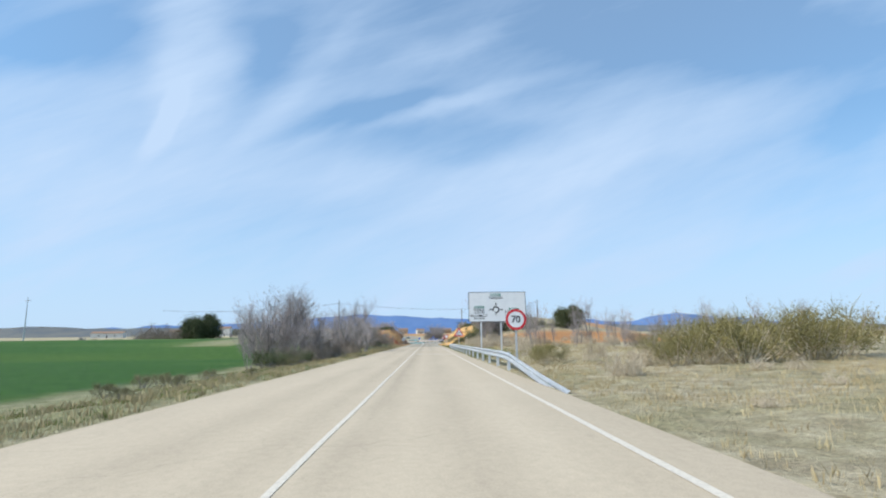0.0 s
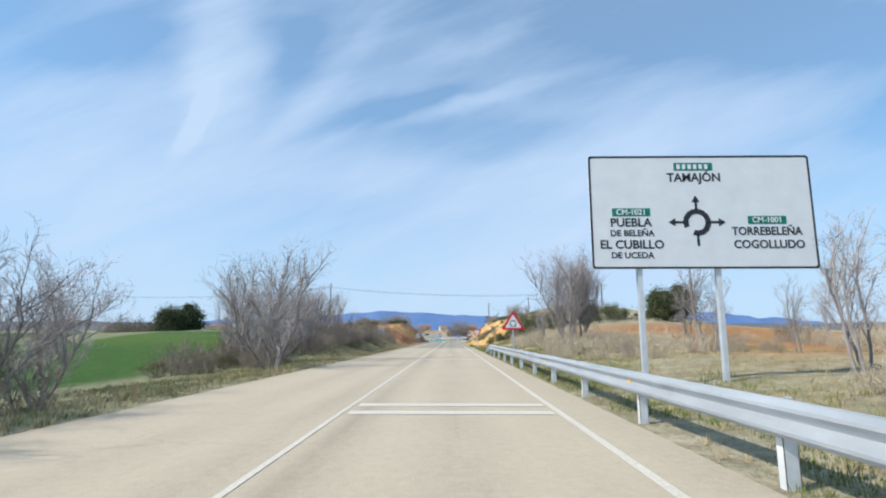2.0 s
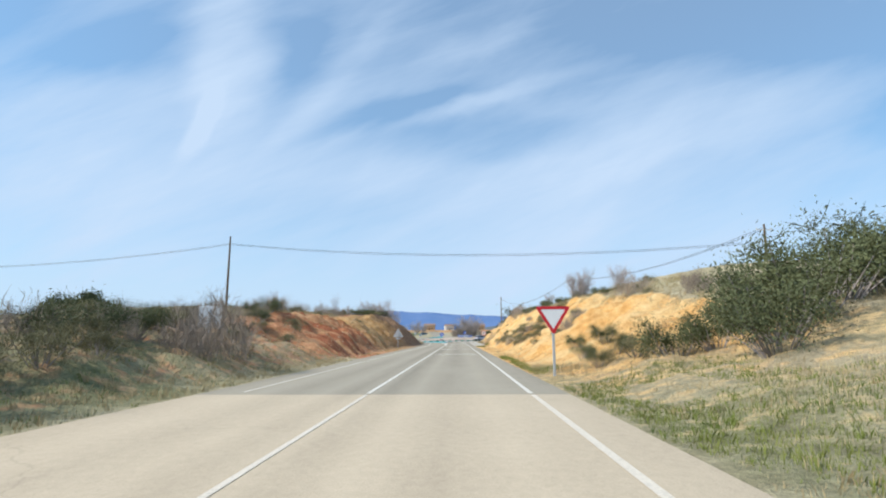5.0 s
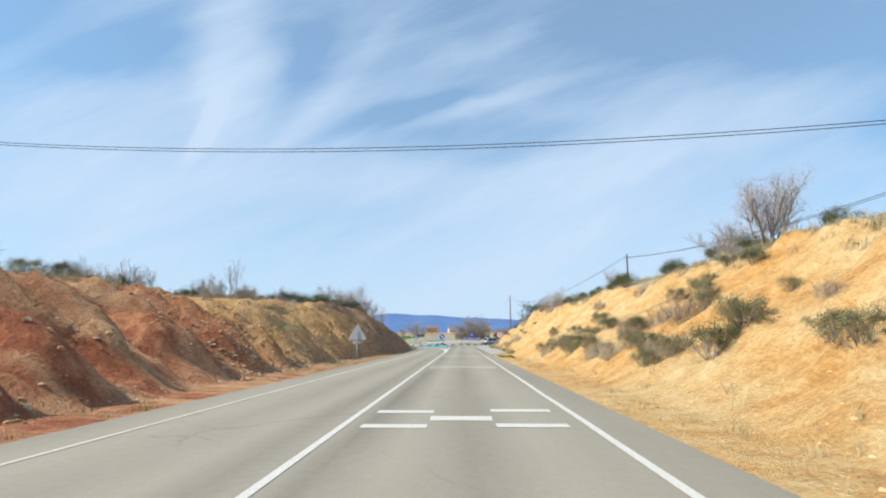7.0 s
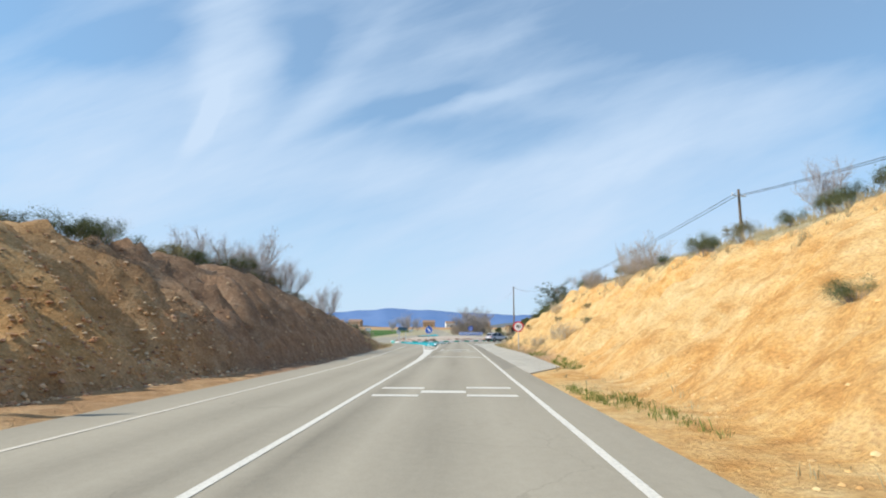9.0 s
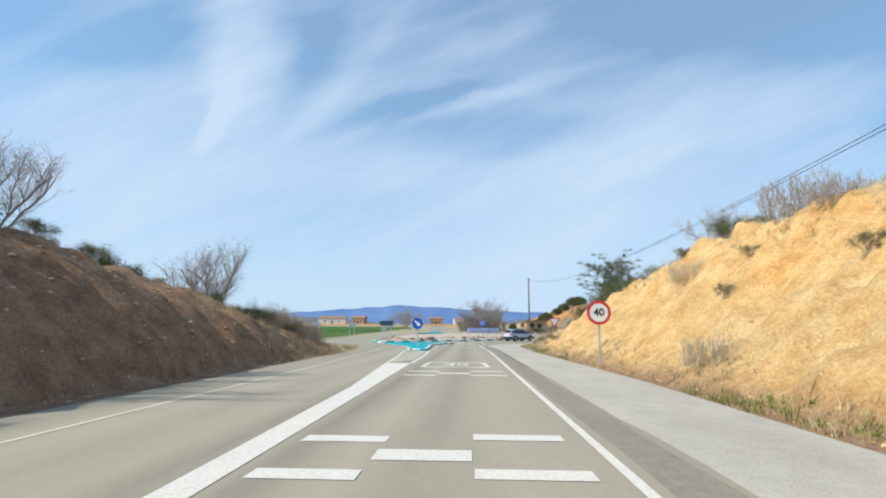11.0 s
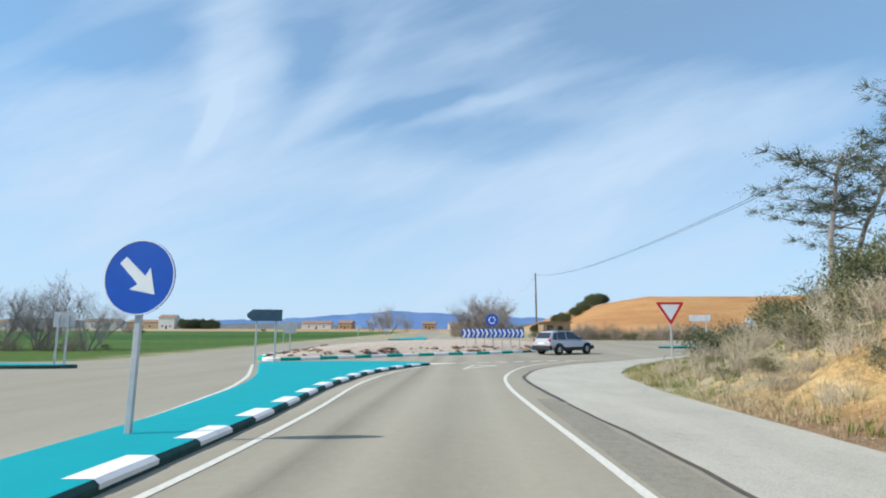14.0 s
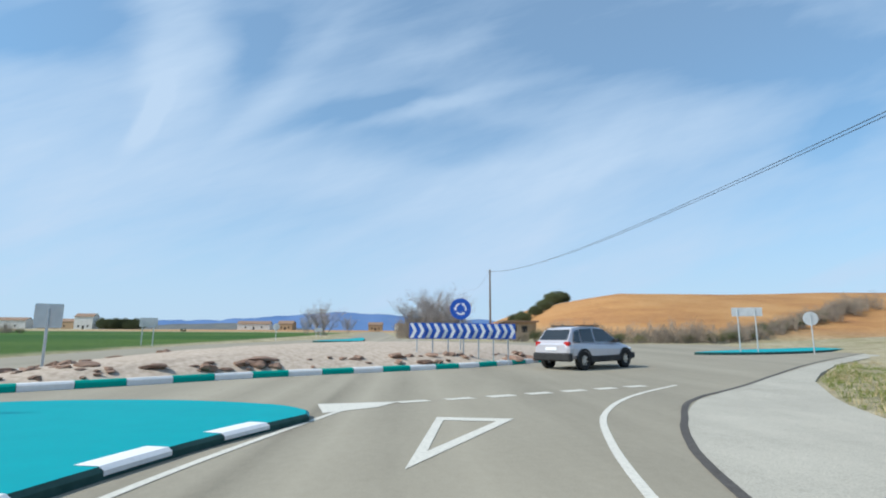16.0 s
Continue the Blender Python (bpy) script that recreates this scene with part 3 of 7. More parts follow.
APRON_EDGE = ragged([(4.3, 148), (4.3, 170), (4.3, 190), (4.25, 197), (3.98, 202), (3.8, 206), (3.86, 209), (4.2, 210.9), (4.75, 213.1), (5.4, 215), (6.25, 216.7), (7.9, 219.5), (8.4, 220)], 0.10)
road = tagged(poly_slab("road", [(-3.7, -300), (4.3, -300), (4.3, 81.5), (-3.7, 81.5)], M["road_pale"]), "pale sun-bleached asphalt country road", "road", kind="structure")
tagged(poly_slab("road_resurfaced", [(-3.7, 81.5), (4.3, 81.5)] + APRON_EDGE + [(-17.4, 220), (-18.5, 218.5), (-24, 216), (-75, 214.5), (-75, 207), (-25, 206.5), (-14, 206), (-9, 203), (-6.3, 199), (-5.4, 190), (-4.8, 175), (-3.7, 152)], M["road_grey"]), "newer grey asphalt widening into the junction", "road", kind="structure")
tagged(poly_slab("road_roundabout", [(-17.4, 220), (8.4, 220), (10.3, 222), (20, 231.9), (39, 249.4), (80, 281), (75, 290), (38, 265), (26, 264), (14, 270), (5, 278), (0.4, 290), (-0.4, 300), (-8.6, 420), (-16, 540), (-24, 540), (-16.6, 420), (-8.4, 300), (-10, 284), (-13, 268), (-16, 256), (-17, 244), (-16.8, 232), (-16.8, 224)], M["road_grey"]), "grey asphalt carriageway of a roundabout", "road", kind="structure")
tagged(poly_slab("pavement_apron", [(4.3, 148), (6.0, 152), (6.6, 170), (6.4, 190), (6.6, 205), (7.1, 209.5), (7.75, 212.2), (8.65, 214.6), (9.5, 216.7), (10.4, 218.5), (11.3, 220)] + APRON_EDGE[:0:-1], M["apron"], 0.004), "pale concrete apron beside the asphalt", "apron", kind="structure")
tagged(poly_slab("pavement_apron_bend", [(8.4, 220), (11.3, 220), (12.2, 221.4), (13.7, 223.7), (16.2, 226.7), (20.8, 231.6), (33, 242.5), (33, 244), (20, 231.9), (10.3, 222)], M["apron"], 0.004), "pale concrete apron along the bend", "apron", kind="structure")



# ---- more materials ----
M["tar"] = asphalt("black_tar", (0.05, 0.046, 0.042), (0.075, 0.07, 0.064), (0.11, 0.10, 0.095))
M["galv"] = simple("galvanised_steel", (0.60, 0.63, 0.66), (0.74, 0.77, 0.80), 5, 0.42, 0.25, 0.5, stretch=(1, 0.2, 1))
M["post_grey"] = simple("dull_galvanised_post", (0.42, 0.45, 0.48), (0.56, 0.59, 0.62), 4, 0.5, 0.4)
M["sign_back"] = simple("bare_aluminium_back", (0.50, 0.52, 0.54), (0.62, 0.64, 0.66), 3, 0.5, 0.5)
M["sign_white"] = simple("white_sign_sheet", (0.72, 0.74, 0.77), (0.80, 0.82, 0.84), 2, 0.35, 0, 0.5)
M["sign_red"] = simple("red_sign_sheet", (0.52, 0.012, 0.025), (0.62, 0.02, 0.035), 2, 0.35, 0, 0.5)
M["sign_black"] = simple("black_sign_sheet", (0.015, 0.017, 0.022), (0.03, 0.03, 0.035), 2, 0.4, 0, 0.4)
M["sign_blue"] = simple("blue_sign_sheet", (0.008, 0.075, 0.42), (0.012, 0.10, 0.50), 2, 0.35, 0, 0.5)
M["sign_navy"] = simple("weathered_dark_sign_back", (0.035, 0.075, 0.115), (0.06, 0.11, 0.16), 2, 0.5, 0.2)
M["sign_green"] = simple("green_sign_sheet", (0.0, 0.16, 0.11), (0.0, 0.20, 0.14), 2, 0.4, 0, 0.4)
M["yellow"] = simple("amber_reflector", (0.75, 0.42, 0.01), (0.85, 0.52, 0.02), 5, 0.3, 0, 0.6)
M["bark"] = simple("grey_bark", (0.165, 0.147, 0.14), (0.33, 0.30, 0.29), 3, 0.95, bumps=0.3, vary=0.25)
M["twig"] = simple("bare_twigs", (0.25, 0.22, 0.215), (0.43, 0.385, 0.375), 1.2, 0.95, vary=0.3)
M["twig_pale"] = simple("pale_bare_twigs", (0.34, 0.285, 0.21), (0.52, 0.45, 0.34), 1.2, 0.95, vary=0.3)
M["scrub"] = simple("grey_green_scrub", (0.125, 0.12, 0.06), (0.25, 0.23, 0.13), 2.2, 0.9, vary=0.3)
M["scrub_dark"] = simple("dark_evergreen_leaves", (0.055, 0.068, 0.032), (0.125, 0.142, 0.066), 2.2, 0.85, vary=0.25)
M["broom"] = simple("olive_broom", (0.13, 0.12, 0.045), (0.27, 0.235, 0.10), 2.0, 0.9, vary=0.25)
M["pine"] = simple("pine_needles", (0.050, 0.068, 0.045), (0.125, 0.15, 0.10), 2.0, 0.85, vary=0.2)
M["straw"] = simple("dry_grass_blades", (0.27, 0.21, 0.11), (0.50, 0.42, 0.25), 0.8, 0.9)
M["grass"] = simple("green_grass_blades", (0.075, 0.115, 0.018), (0.22, 0.24, 0.06), 0.6, 0.9)
M["brush"] = simple("brown_brush_shoots", (0.19, 0.155, 0.125), (0.36, 0.30, 0.245), 1.2, 0.95, vary=0.3)
M["wood_pole"] = simple("weathered_pole_wood", (0.10, 0.075, 0.055), (0.19, 0.15, 0.12), 4, 0.9, stretch=(1, 1, 0.1))
M["wire"] = simple("black_cable", (0.02, 0.02, 0.022), (0.035, 0.035, 0.04), 2, 0.6)
M["rock"] = simple("brown_rock", (0.13, 0.075, 0.055), (0.30, 0.20, 0.15), 4, 0.95, bumps=0.5, vary=0.35)
# dark teal for island kerb sides, with their shade painted into the colour
M["kerb_shade"] = simple("kerb_painted_shade", (0.012, 0.05, 0.048), (0.03, 0.085, 0.08), 4, 0.9)


def box(bm, x0, x1, y0, y1, z0, z1, m=None):
    vs = [bm.verts.new(Vector(p) if m is None else m @ Vector(p)) for p in ((x0, y0, z0), (x1, y0, z0), (x1, y1, z0), (x0, y1, z0), (x0, y0, z1), (x1, y0, z1), (x1, y1, z1), (x0, y1, z1))]
    for f in ((3, 2, 1, 0), (4, 5, 6, 7), (0, 1, 5, 4), (1, 2, 6, 5), (2, 3, 7, 6), (3, 0, 4, 7)):
        bm.faces.new([vs[i] for i in f])
    return vs


def soft_box(bm, x0, x1, y0, y1, z0, z1, bevel=0.01, segments=1):
    b2 = bmesh.new()
    box(b2, x0, x1, y0, y1, z0, z1)
    bmesh.ops.bevel(b2, geom=b2.edges[:], offset=bevel, segments=segments, affect="EDGES")
    me = bpy.data.meshes.new("tmp")
    b2.to_mesh(me)
    b2.free()
    bm.from_mesh(me)
    bpy.data.meshes.remove(me)


def prism(bm, outline, y0, y1):
    """A flat plate: an outline in x and z, from y0 (front) to y1 (back)."""
    a = [bm.verts.new((x, y0, z)) for x, z in outline]
    b = [bm.verts.new((x, y1, z)) for x, z in outline]
    n = len(outline)
    fa, fb = bm.faces.new(a), bm.faces.new(b[::-1])
    for i in range(n):
        bm.faces.new((a[i], b[i], b[(i + 1) % n], a[(i + 1) % n]))
    bmesh.ops.recalc_face_normals(bm, faces=bm.faces)


def ring_plate(bm, outer, inner, y0, y1):
    n = len(outer)
    vs = [[bm.verts.new((x, y, z)) for x, z in o] for o, y in ((outer, y0), (inner, y0), (outer, y1), (inner, y1))]
    for i in range(n):
        j = (i + 1) % n
        bm.faces.new((vs[0][i], vs[0][j], vs[1][j], vs[1][i]))
        bm.faces.new((vs[2][j], vs[2][i], vs[3][i], vs[3][j]))
        bm.faces.new((vs[0][j], vs[0][i], vs[2][i], vs[2][j]))
        bm.faces.new((vs[1][i], vs[1][j], vs[3][j], vs[3][i]))
    bmesh.ops.recalc_face_normals(bm, faces=bm.faces)


def circle_pts(r, n=40, cx=0.0, cz=0.0, a0=0.0, a1=2 * math.pi):
    return [(cx + r * math.cos(a0 + (a1 - a0) * i / n), cz + r * math.sin(a0 + (a1 - a0) * i / n)) for i in range(n)]


def rounded_poly(corners, r, n=5):
    """Outline of a polygon with rounded corners."""
    out = []
    k = len(corners)
    for i in range(k):
        p, a, b = Vector(corners[i]), Vector(corners[i - 1]), Vector(corners[(i + 1) % k])
        da, db = (a - p).normalized(), (b - p).normalized()
        ang = da.angle(db)
        d = r / math.tan(ang / 2)
        c = p + (da + db).normalized() * (r / math.sin(ang / 2))
        s, e = p + da * d, p + db * d
        for q in range(n + 1):
            v = s.lerp(e, q / n) - c
            v = v.normalized() * r
            out.append(tuple(c + v))
    return out


def tube(bm, pts, r, sides=8, cap=True):
    rings = []
    for i, p in enumerate(pts):
        p = Vector(p)
        d = (Vector(pts[min(i + 1, len(pts) - 1)]) - Vector(pts[max(i - 1, 0)])).normalized()
        u = d.cross(Vector((0, 1, 0)) if abs(d.y) < 0.9 else Vector((1, 0, 0))).normalized()
        v = d.cross(u)
        rr = r[i] if isinstance(r, (list, tuple)) else r
        rings.append([bm.verts.new(p + rr * (math.cos(2 * math.pi * k / sides) * u + math.sin(2 * math.pi * k / sides) * v)) for k in range(sides)])
    for a, b in zip(rings, rings[1:]):
        for k in range(sides):
            bm.faces.new((a[k], a[(k + 1) % sides], b[(k + 1) % sides], b[k]))
    if cap:
        bm.faces.new(rings[0][::-1])
        bm.faces.new(rings[-1])
    bmesh.ops.recalc_face_normals(bm, faces=bm.faces)


def empty(name, m, label="", category="", group="", kind=""):
    ob = new(name)
    ob.empty_display_size = 0.2
    ob.matrix_world = m
    return tagged(ob, label, category, group, kind)


def lettering(text, size, parent, mat, x, z, y, name="lettering", align="CENTER", squash=1.0):
    """Flat raised letters standing in the x-z plane, facing -y."""
    cu = bpy.data.curves.new("tmp_text", "FONT")
    cu.body, cu.size, cu.align_x, cu.align_y = text, size, align, "CENTER"
    cu.extrude, cu.offset, cu.resolution_u = 0.002, 0.004 * size / 0.2, 3
    ob = bpy.data.objects.new("tmp_text", cu)
    me = bpy.data.meshes.new_from_object(ob)
    bpy.data.objects.remove(ob)
    bpy.data.curves.remove(cu)
    me.transform(Matrix.Translation((x, y, z)) @ Matrix.Rotation(radians(90), 4, "X") @ Matrix.Diagonal((squash, 1, 1, 1)))
    me.name = name
    me.materials.clear()
    me.materials.append(mat)
    o = new(name, me)
    o.parent = parent
    return o


def post(parent, x, z0, z1, y=0.04, w=0.08, d=0.05):
    bm = bmesh.new()
    soft_box(bm, x - w / 2, x + w / 2, y, y + d, z0, z1, 0.008)
    return part("post", bm, M["post_grey"], parent)


def bracket(parent, z, y=0.022, w=0.16):
    bm = bmesh.new()
    soft_box(bm, -w / 2, w / 2, y, y + 0.02, z - 0.025, z + 0.025, 0.004)
    return part("bracket", bm, M["galv"], parent)


# ---- signs ----
def speed_sign(number, x, y, z_mid, base, label):
    s = empty("speed_limit_sign", pose(x, y, base), label, "road sign")
    zc = z_mid - base
    post(s, 0, -0.25, zc + 0.3)
    bm = bmesh.new(); prism(bm, circle_pts(0.45, 44, 0, zc), 0.0, 0.02)
    part("panel", bm, M["sign_white"], s)
    bm = bmesh.new(); ring_plate(bm, circle_pts(0.448, 44, 0, zc), circle_pts(0.345, 44, 0, zc), -0.004, 0.0)
    part("rim", bm, M["sign_red"], s, "red reflective rim")
    lettering(number, 0.42, s, M["sign_black"], 0.0, zc, -0.004, "number", squash=0.95)
    bracket(s, zc + 0.18); bracket(s, zc - 0.18)
    return s


speed_sign("70", 5.10, 4.62, 2.03, -0.1, "round seventy speed limit sign on a galvanised post")
speed_sign("40", 6.98, 176.5, 1.98, 0.05, "round forty speed limit sign on a galvanised post")


def arc_arrow(bm, r, w, a0, a1, cx, cz, y0, y1, head):
    n = 14
    inner = [(cx + (r - w / 2) * math.cos(a), cz + (r - w / 2) * math.sin(a)) for a in np.linspace(a0, a1, n)]
    outer = [(cx + (r + w / 2) * math.cos(a), cz + (r + w / 2) * math.sin(a)) for a in np.linspace(a0, a1, n)]
    prism(bm, outer + inner[::-1], y0, y1)
    if head:
        t = Vector((-math.sin(a1), math.cos(a1))) * (1 if a1 > a0 else -1)
        c = Vector((cx + r * math.cos(a1), cz + r * math.sin(a1)))
        nrm = Vector((t.y, -t.x))
        prism(bm, [tuple(c + nrm * head), tuple(c + t * head * 1.6), tuple(c - nrm * head)], y0, y1)


def triangle_sign(x, y, base, z_low, z_high, down, symbol, label, facing=1, name="warning_sign"):
    """A triangular sign: `down` for give way; facing -1 shows its bare back."""
    s = empty(name, pose(x, y, base, 0, 0, 0 if facing > 0 else 180), label, "road sign")
    lo, hi = z_low - base, z_high - base
    h = hi - lo
    half = h / math.sqrt(3) * 1.08
    c = [(-half, lo), (half, lo), (0, hi)] if not down else [(half, hi), (-half, hi), (0, lo)]
    mid = Vector((0, lo + h / 3 if not down else hi - h / 3))
    k = 0.70
    inn = [tuple(mid + (Vector(p) - mid) * k) for p in c]
    post(s, 0, -0.25, hi - 0.12 if down else hi - 0.35)
    out_o, in_o = rounded_poly(c, 0.05), rounded_poly(inn, 0.03)
    bm = bmesh.new(); prism(bm, out_o, 0.0, 0.018)
    part("panel", bm, M["sign_white"] if facing > 0 else M["sign_back"], s)
    bm = bmesh.new(); ring_plate(bm, out_o, in_o, -0.004, 0.0)
    part("rim", bm, M["sign_red"], s, "red reflective rim")
    if symbol:
        bm = bmesh.new()
        for q in range(3):
            a = radians(150 - 120 * q)
            arc_arrow(bm, 0.165, 0.045, a, a - radians(78), 0, mid.y - 0.02, -0.005, 0.0, 0.055)
        part("symbol", bm, M["sign_black"], s, "three black circling arrows")
    bracket(s, mid.y + 0.12); bracket(s, mid.y - 0.12)
    return s


triangle_sign(5.23, 49.59, -0.1, 1.62, 2.69, False, True, "red-rimmed warning triangle with three black circling arrows")
triangle_sign(4.95, 87.0, 0.0, 1.25, 2.15, True, False, "small give way sign beside the cutting", name="give_way_sign")
triangle_sign(11.75, 217.8, 0.05, 1.86, 2.94, True, False, "give way sign on the grass beside the junction", name="give_way_sign")
s = triangle_sign(-5.5, 137.7, -0.05, 1.26, 2.32, False, False, "bare back of a triangular warning sign above a small plate", -1)
bm = bmesh.new(); soft_box(bm, -0.3, 0.3, 0.0, 0.018, 1.02, 1.24, 0.008); part("plate", bm, M["sign_back"], s)
s = empty("road_sign", pose(-7.4, 90.0, 0.2), "bare back of a square sign on a rusty post", "road sign")
bm = bmesh.new(); soft_box(bm, -0.45, 0.45, -0.02, 0.0, 1.35, 2.2, 0.01); part("panel", bm, M["sign_back"], s)
post(s, 0, -0.3, 2.1, y=-0.08)


def direction_board():
    x0, x1, z0, z1 = 5.14, 10.52, 2.80, 5.60
    y = 31.8
    b = empty("direction_board", pose((x0 + x1) / 2, y, 0), "large white junction direction board on steel posts beside the road", "road sign")
    w, zc = (x1 - x0) / 2, (z0 + z1) / 2
    h = (z1 - z0) / 2
    frame_o = rounded_poly([(-w, z0), (w, z0), (w, z1), (-w, z1)], 0.08)
    frame_i = rounded_poly([(-w + 0.05, z0 + 0.05), (w - 0.05, z0 + 0.05), (w - 0.05, z1 - 0.05), (-w + 0.05, z1 - 0.05)], 0.06)
    bm = bmesh.new(); prism(bm, frame_o, 0.0, 0.03); part("panel", bm, M["sign_white"], b)
    bm = bmesh.new(); ring_plate(bm, frame_o, frame_i, -0.004, 0.0); part("border", bm, M["sign_black"], b, "thin black border line")
    for px in (-1.55, 0.32):
        bm = bmesh.new()
        for q in (0.05, 0.15):
            box(bm, px - 0.06, px + 0.06, q, q + 0.012, -0.4, z1 - 0.1)
        box(bm, px - 0.006, px + 0.006, 0.06, 0.15, -0.4, z1 - 0.1)
        part("post", bm, M["galv"], b)
    for k in range(5):
        bm = bmesh.new(); soft_box(bm, -w + 0.05, w - 0.05, 0.03, 0.048, z0 + 0.25 + k * 0.55, z0 + 0.31 + k * 0.55, 0.004); part("rail", bm, M["galv"], b)
    # roundabout symbol
    cx, cz = -0.13, z0 + 1.13
    bm = bmesh.new()
    arc_arrow(bm, 0.27, 0.13, radians(-110), radians(205), cx, cz, -0.005, 0.0, 0)
    for a, ln in ((90, 0.36), (180, 0.40), (0, 0.40)):
        d = Vector((math.cos(radians(a)), math.sin(radians(a))))
        nrm = Vector((-d.y, d.x))
        c = Vector((cx, cz))
        p0, p1 = c + d * 0.30, c + d * (0.30 + ln * 0.55)
        prism(bm, [tuple(p0 - nrm * 0.03), tuple(p1 - nrm * 0.03), tuple(p1 + nrm * 0.03), tuple(p0 + nrm * 0.03)], -0.005, 0.0)
        prism(bm, [tuple(p1 - nrm * 0.10), tuple(p1 + d * 0.17), tuple(p1 + nrm * 0.10)], -0.005, 0.0)
    prism(bm, [(cx - 0.03, cz - 0.58), (cx + 0.03, cz - 0.58), (cx + 0.03, cz - 0.28), (cx - 0.03, cz - 0.28)], -0.005, 0.0)
    part("symbol", bm, M["sign_black"], b, "black roundabout symbol with arrows")

    def plate(px, pz, pw, text):
        bm = bmesh.new(); prism(bm, rounded_poly([(px - pw / 2, pz - 0.1), (px + pw / 2, pz - 0.1), (px + pw / 2, pz + 0.1), (px - pw / 2, pz + 0.1)], 0.02), -0.004, 0.0)
        pl = part("number_plate_field", bm, M["sign_green"], b, "green road number field")
        pl.name = "road_number_field"
        if text:
            lettering(text, 0.19, pl, M["sign_white"], px, pz, -0.007)
        else:
            bm = bmesh.new()
            for q in range(6):
                box(bm, px - pw / 2 + 0.07 + q * 0.135, px - pw / 2 + 0.15 + q * 0.135, -0.007, -0.004, pz - 0.06, pz + 0.06)
            part("bars", bm, M["sign_white"], pl)
    plate(-0.13, z1 - 0.28, 0.94, "")
    lettering("TAMAJÓN", 0.30, b, M["sign_black"], -0.13, z1 - 0.56, -0.004, squash=0.95)
    plate(-1.70, z0 + 1.38, 0.92, "CM-1021")
    lettering("PUEBLA", 0.29, b, M["sign_black"], -1.72, z0 + 1.12, -0.004)
    lettering("DE BELEÑA", 0.21, b, M["sign_black"], -1.70, z0 + 0.86, -0.004)
    lettering("EL CUBILLO", 0.29, b, M["sign_black"], -1.72, z0 + 0.58, -0.004)
    lettering("DE UCEDA", 0.21, b, M["sign_black"], -1.72, z0 + 0.32, -0.004)
    plate(1.55, z0 + 1.18, 0.92, "CM-1001")
    lettering("TORREBELEÑA", 0.28, b, M["sign_black"], 1.52, z0 + 0.90, -0.004, squash=0.9)
    lettering("COGOLLUDO", 0.28, b, M["sign_black"], 1.55, z0 + 0.58, -0.004, squash=0.95)


direction_board()


# ---- guard rail ----
def guard_rail():
    g = empty("guard_rail", pose(4.52, 30, 0), "galvanised steel crash barrier on posts beside the road", "guard rail")
    prof = [(0.0, 0.155), (0.03, 0.145), (0.075, 0.105), (0.08, 0.075), (0.03, 0.03), (0.005, 0.0), (0.03, -0.03), (0.08, -0.075), (0.075, -0.105), (0.03, -0.145), (0.0, -0.155)]
    path = catmull([(0.10, -36.5, -0.12), (0.06, -34, 0.05), (0.02, -30, 0.36), (0, -27, 0.55), (0, -20, 0.56), (0, 0, 0.56), (0, 20, 0.56), (0, 25.5, 0.55), (0.10, 29, 0.38), (0.22, 32.5, 0.12), (0.30, 35.2, -0.10)], 6)
    step = 4.0
    # beam lengths lapped end to end
    dense = []
    for a, b in zip(path, path[1:]):
        dense.append(a)
    dense.append(path[-1])
    ys = [p[1] for p in dense]
    fx, fz = (lambda t: np.interp(t, ys, [p[0] for p in dense])), (lambda t: np.interp(t, ys, [p[2] for p in dense]))
    start = ys[0]
    k = 0
    while start < ys[-1] - 0.2:
        end = min(start + step + 0.22, ys[-1])
        cuts = np.linspace(start, end, 7)
        bm = bmesh.new()
        rows = []
        for t in cuts:
            rows.append([bm.verts.new((float(fx(t)) - 0.16 - px + (0.006 if k % 2 else 0), t, float(fz(t)) + pz)) for px, pz in prof])
        for a, b in zip(rows, rows[1:]):
            for q in range(len(prof) - 1):
                bm.faces.new((a[q], a[q + 1], b[q + 1], b[q]))
        bmesh.ops.solidify(bm, geom=bm.faces[:], thickness=0.004)
        part("beam", bm, M["galv"], g, smooth=False)
        start += step
        k += 1
    n = 0
    y = -26.83
    while y < 33:
        z = float(fz(y))
        x = float(fx(y))
        bm = bmesh.new()
        box(bm, x - 0.06, x + 0.06, y - 0.05, y - 0.044, -0.6, z + 0.14)
        box(bm, x - 0.06, x - 0.054, y - 0.05, y + 0.05, -0.6, z + 0.14)
        box(bm, x + 0.054, x + 0.06, y - 0.05, y + 0.05, -0.6, z + 0.14)
        p = part("post", bm, M["galv"], g)
        bm = bmesh.new(); soft_box(bm, x - 0.16, x - 0.05, y - 0.04, y + 0.04, z - 0.1, z + 0.1, 0.01)
        part("spacer", bm, M["galv"], g)
        if n % 2:
            bm = bmesh.new(); soft_box(bm, x - 0.185, x - 0.165, y - 0.05, y + 0.05, z - 0.035, z + 0.035, 0.008)
            part("reflector", bm, M["yellow"], g, "amber reflector")
        n += 1
        y += 3.41


guard_rail()


# ---- painted markings ----
def strip(bm, pts, w, z=0.005):
    """A painted line of width w along a polyline."""
    L, R = [], []
    for i, p in enumerate(pts):
        p = Vector(p)
        d = (Vector(pts[min(i + 1, len(pts) - 1)]) - Vector(pts[max(i - 1, 0)])).normalized()
        n = Vector((-d.y, d.x)) * (w / 2)
        for side, q in ((L, p + n), (R, p - n)):
            side.append(bm.verts.new((q.x, q.y, float(rise(q.y)) + z)))
    for a in range(len(pts) - 1):
        bm.faces.new((L[a], R[a], R[a + 1], L[a + 1]))


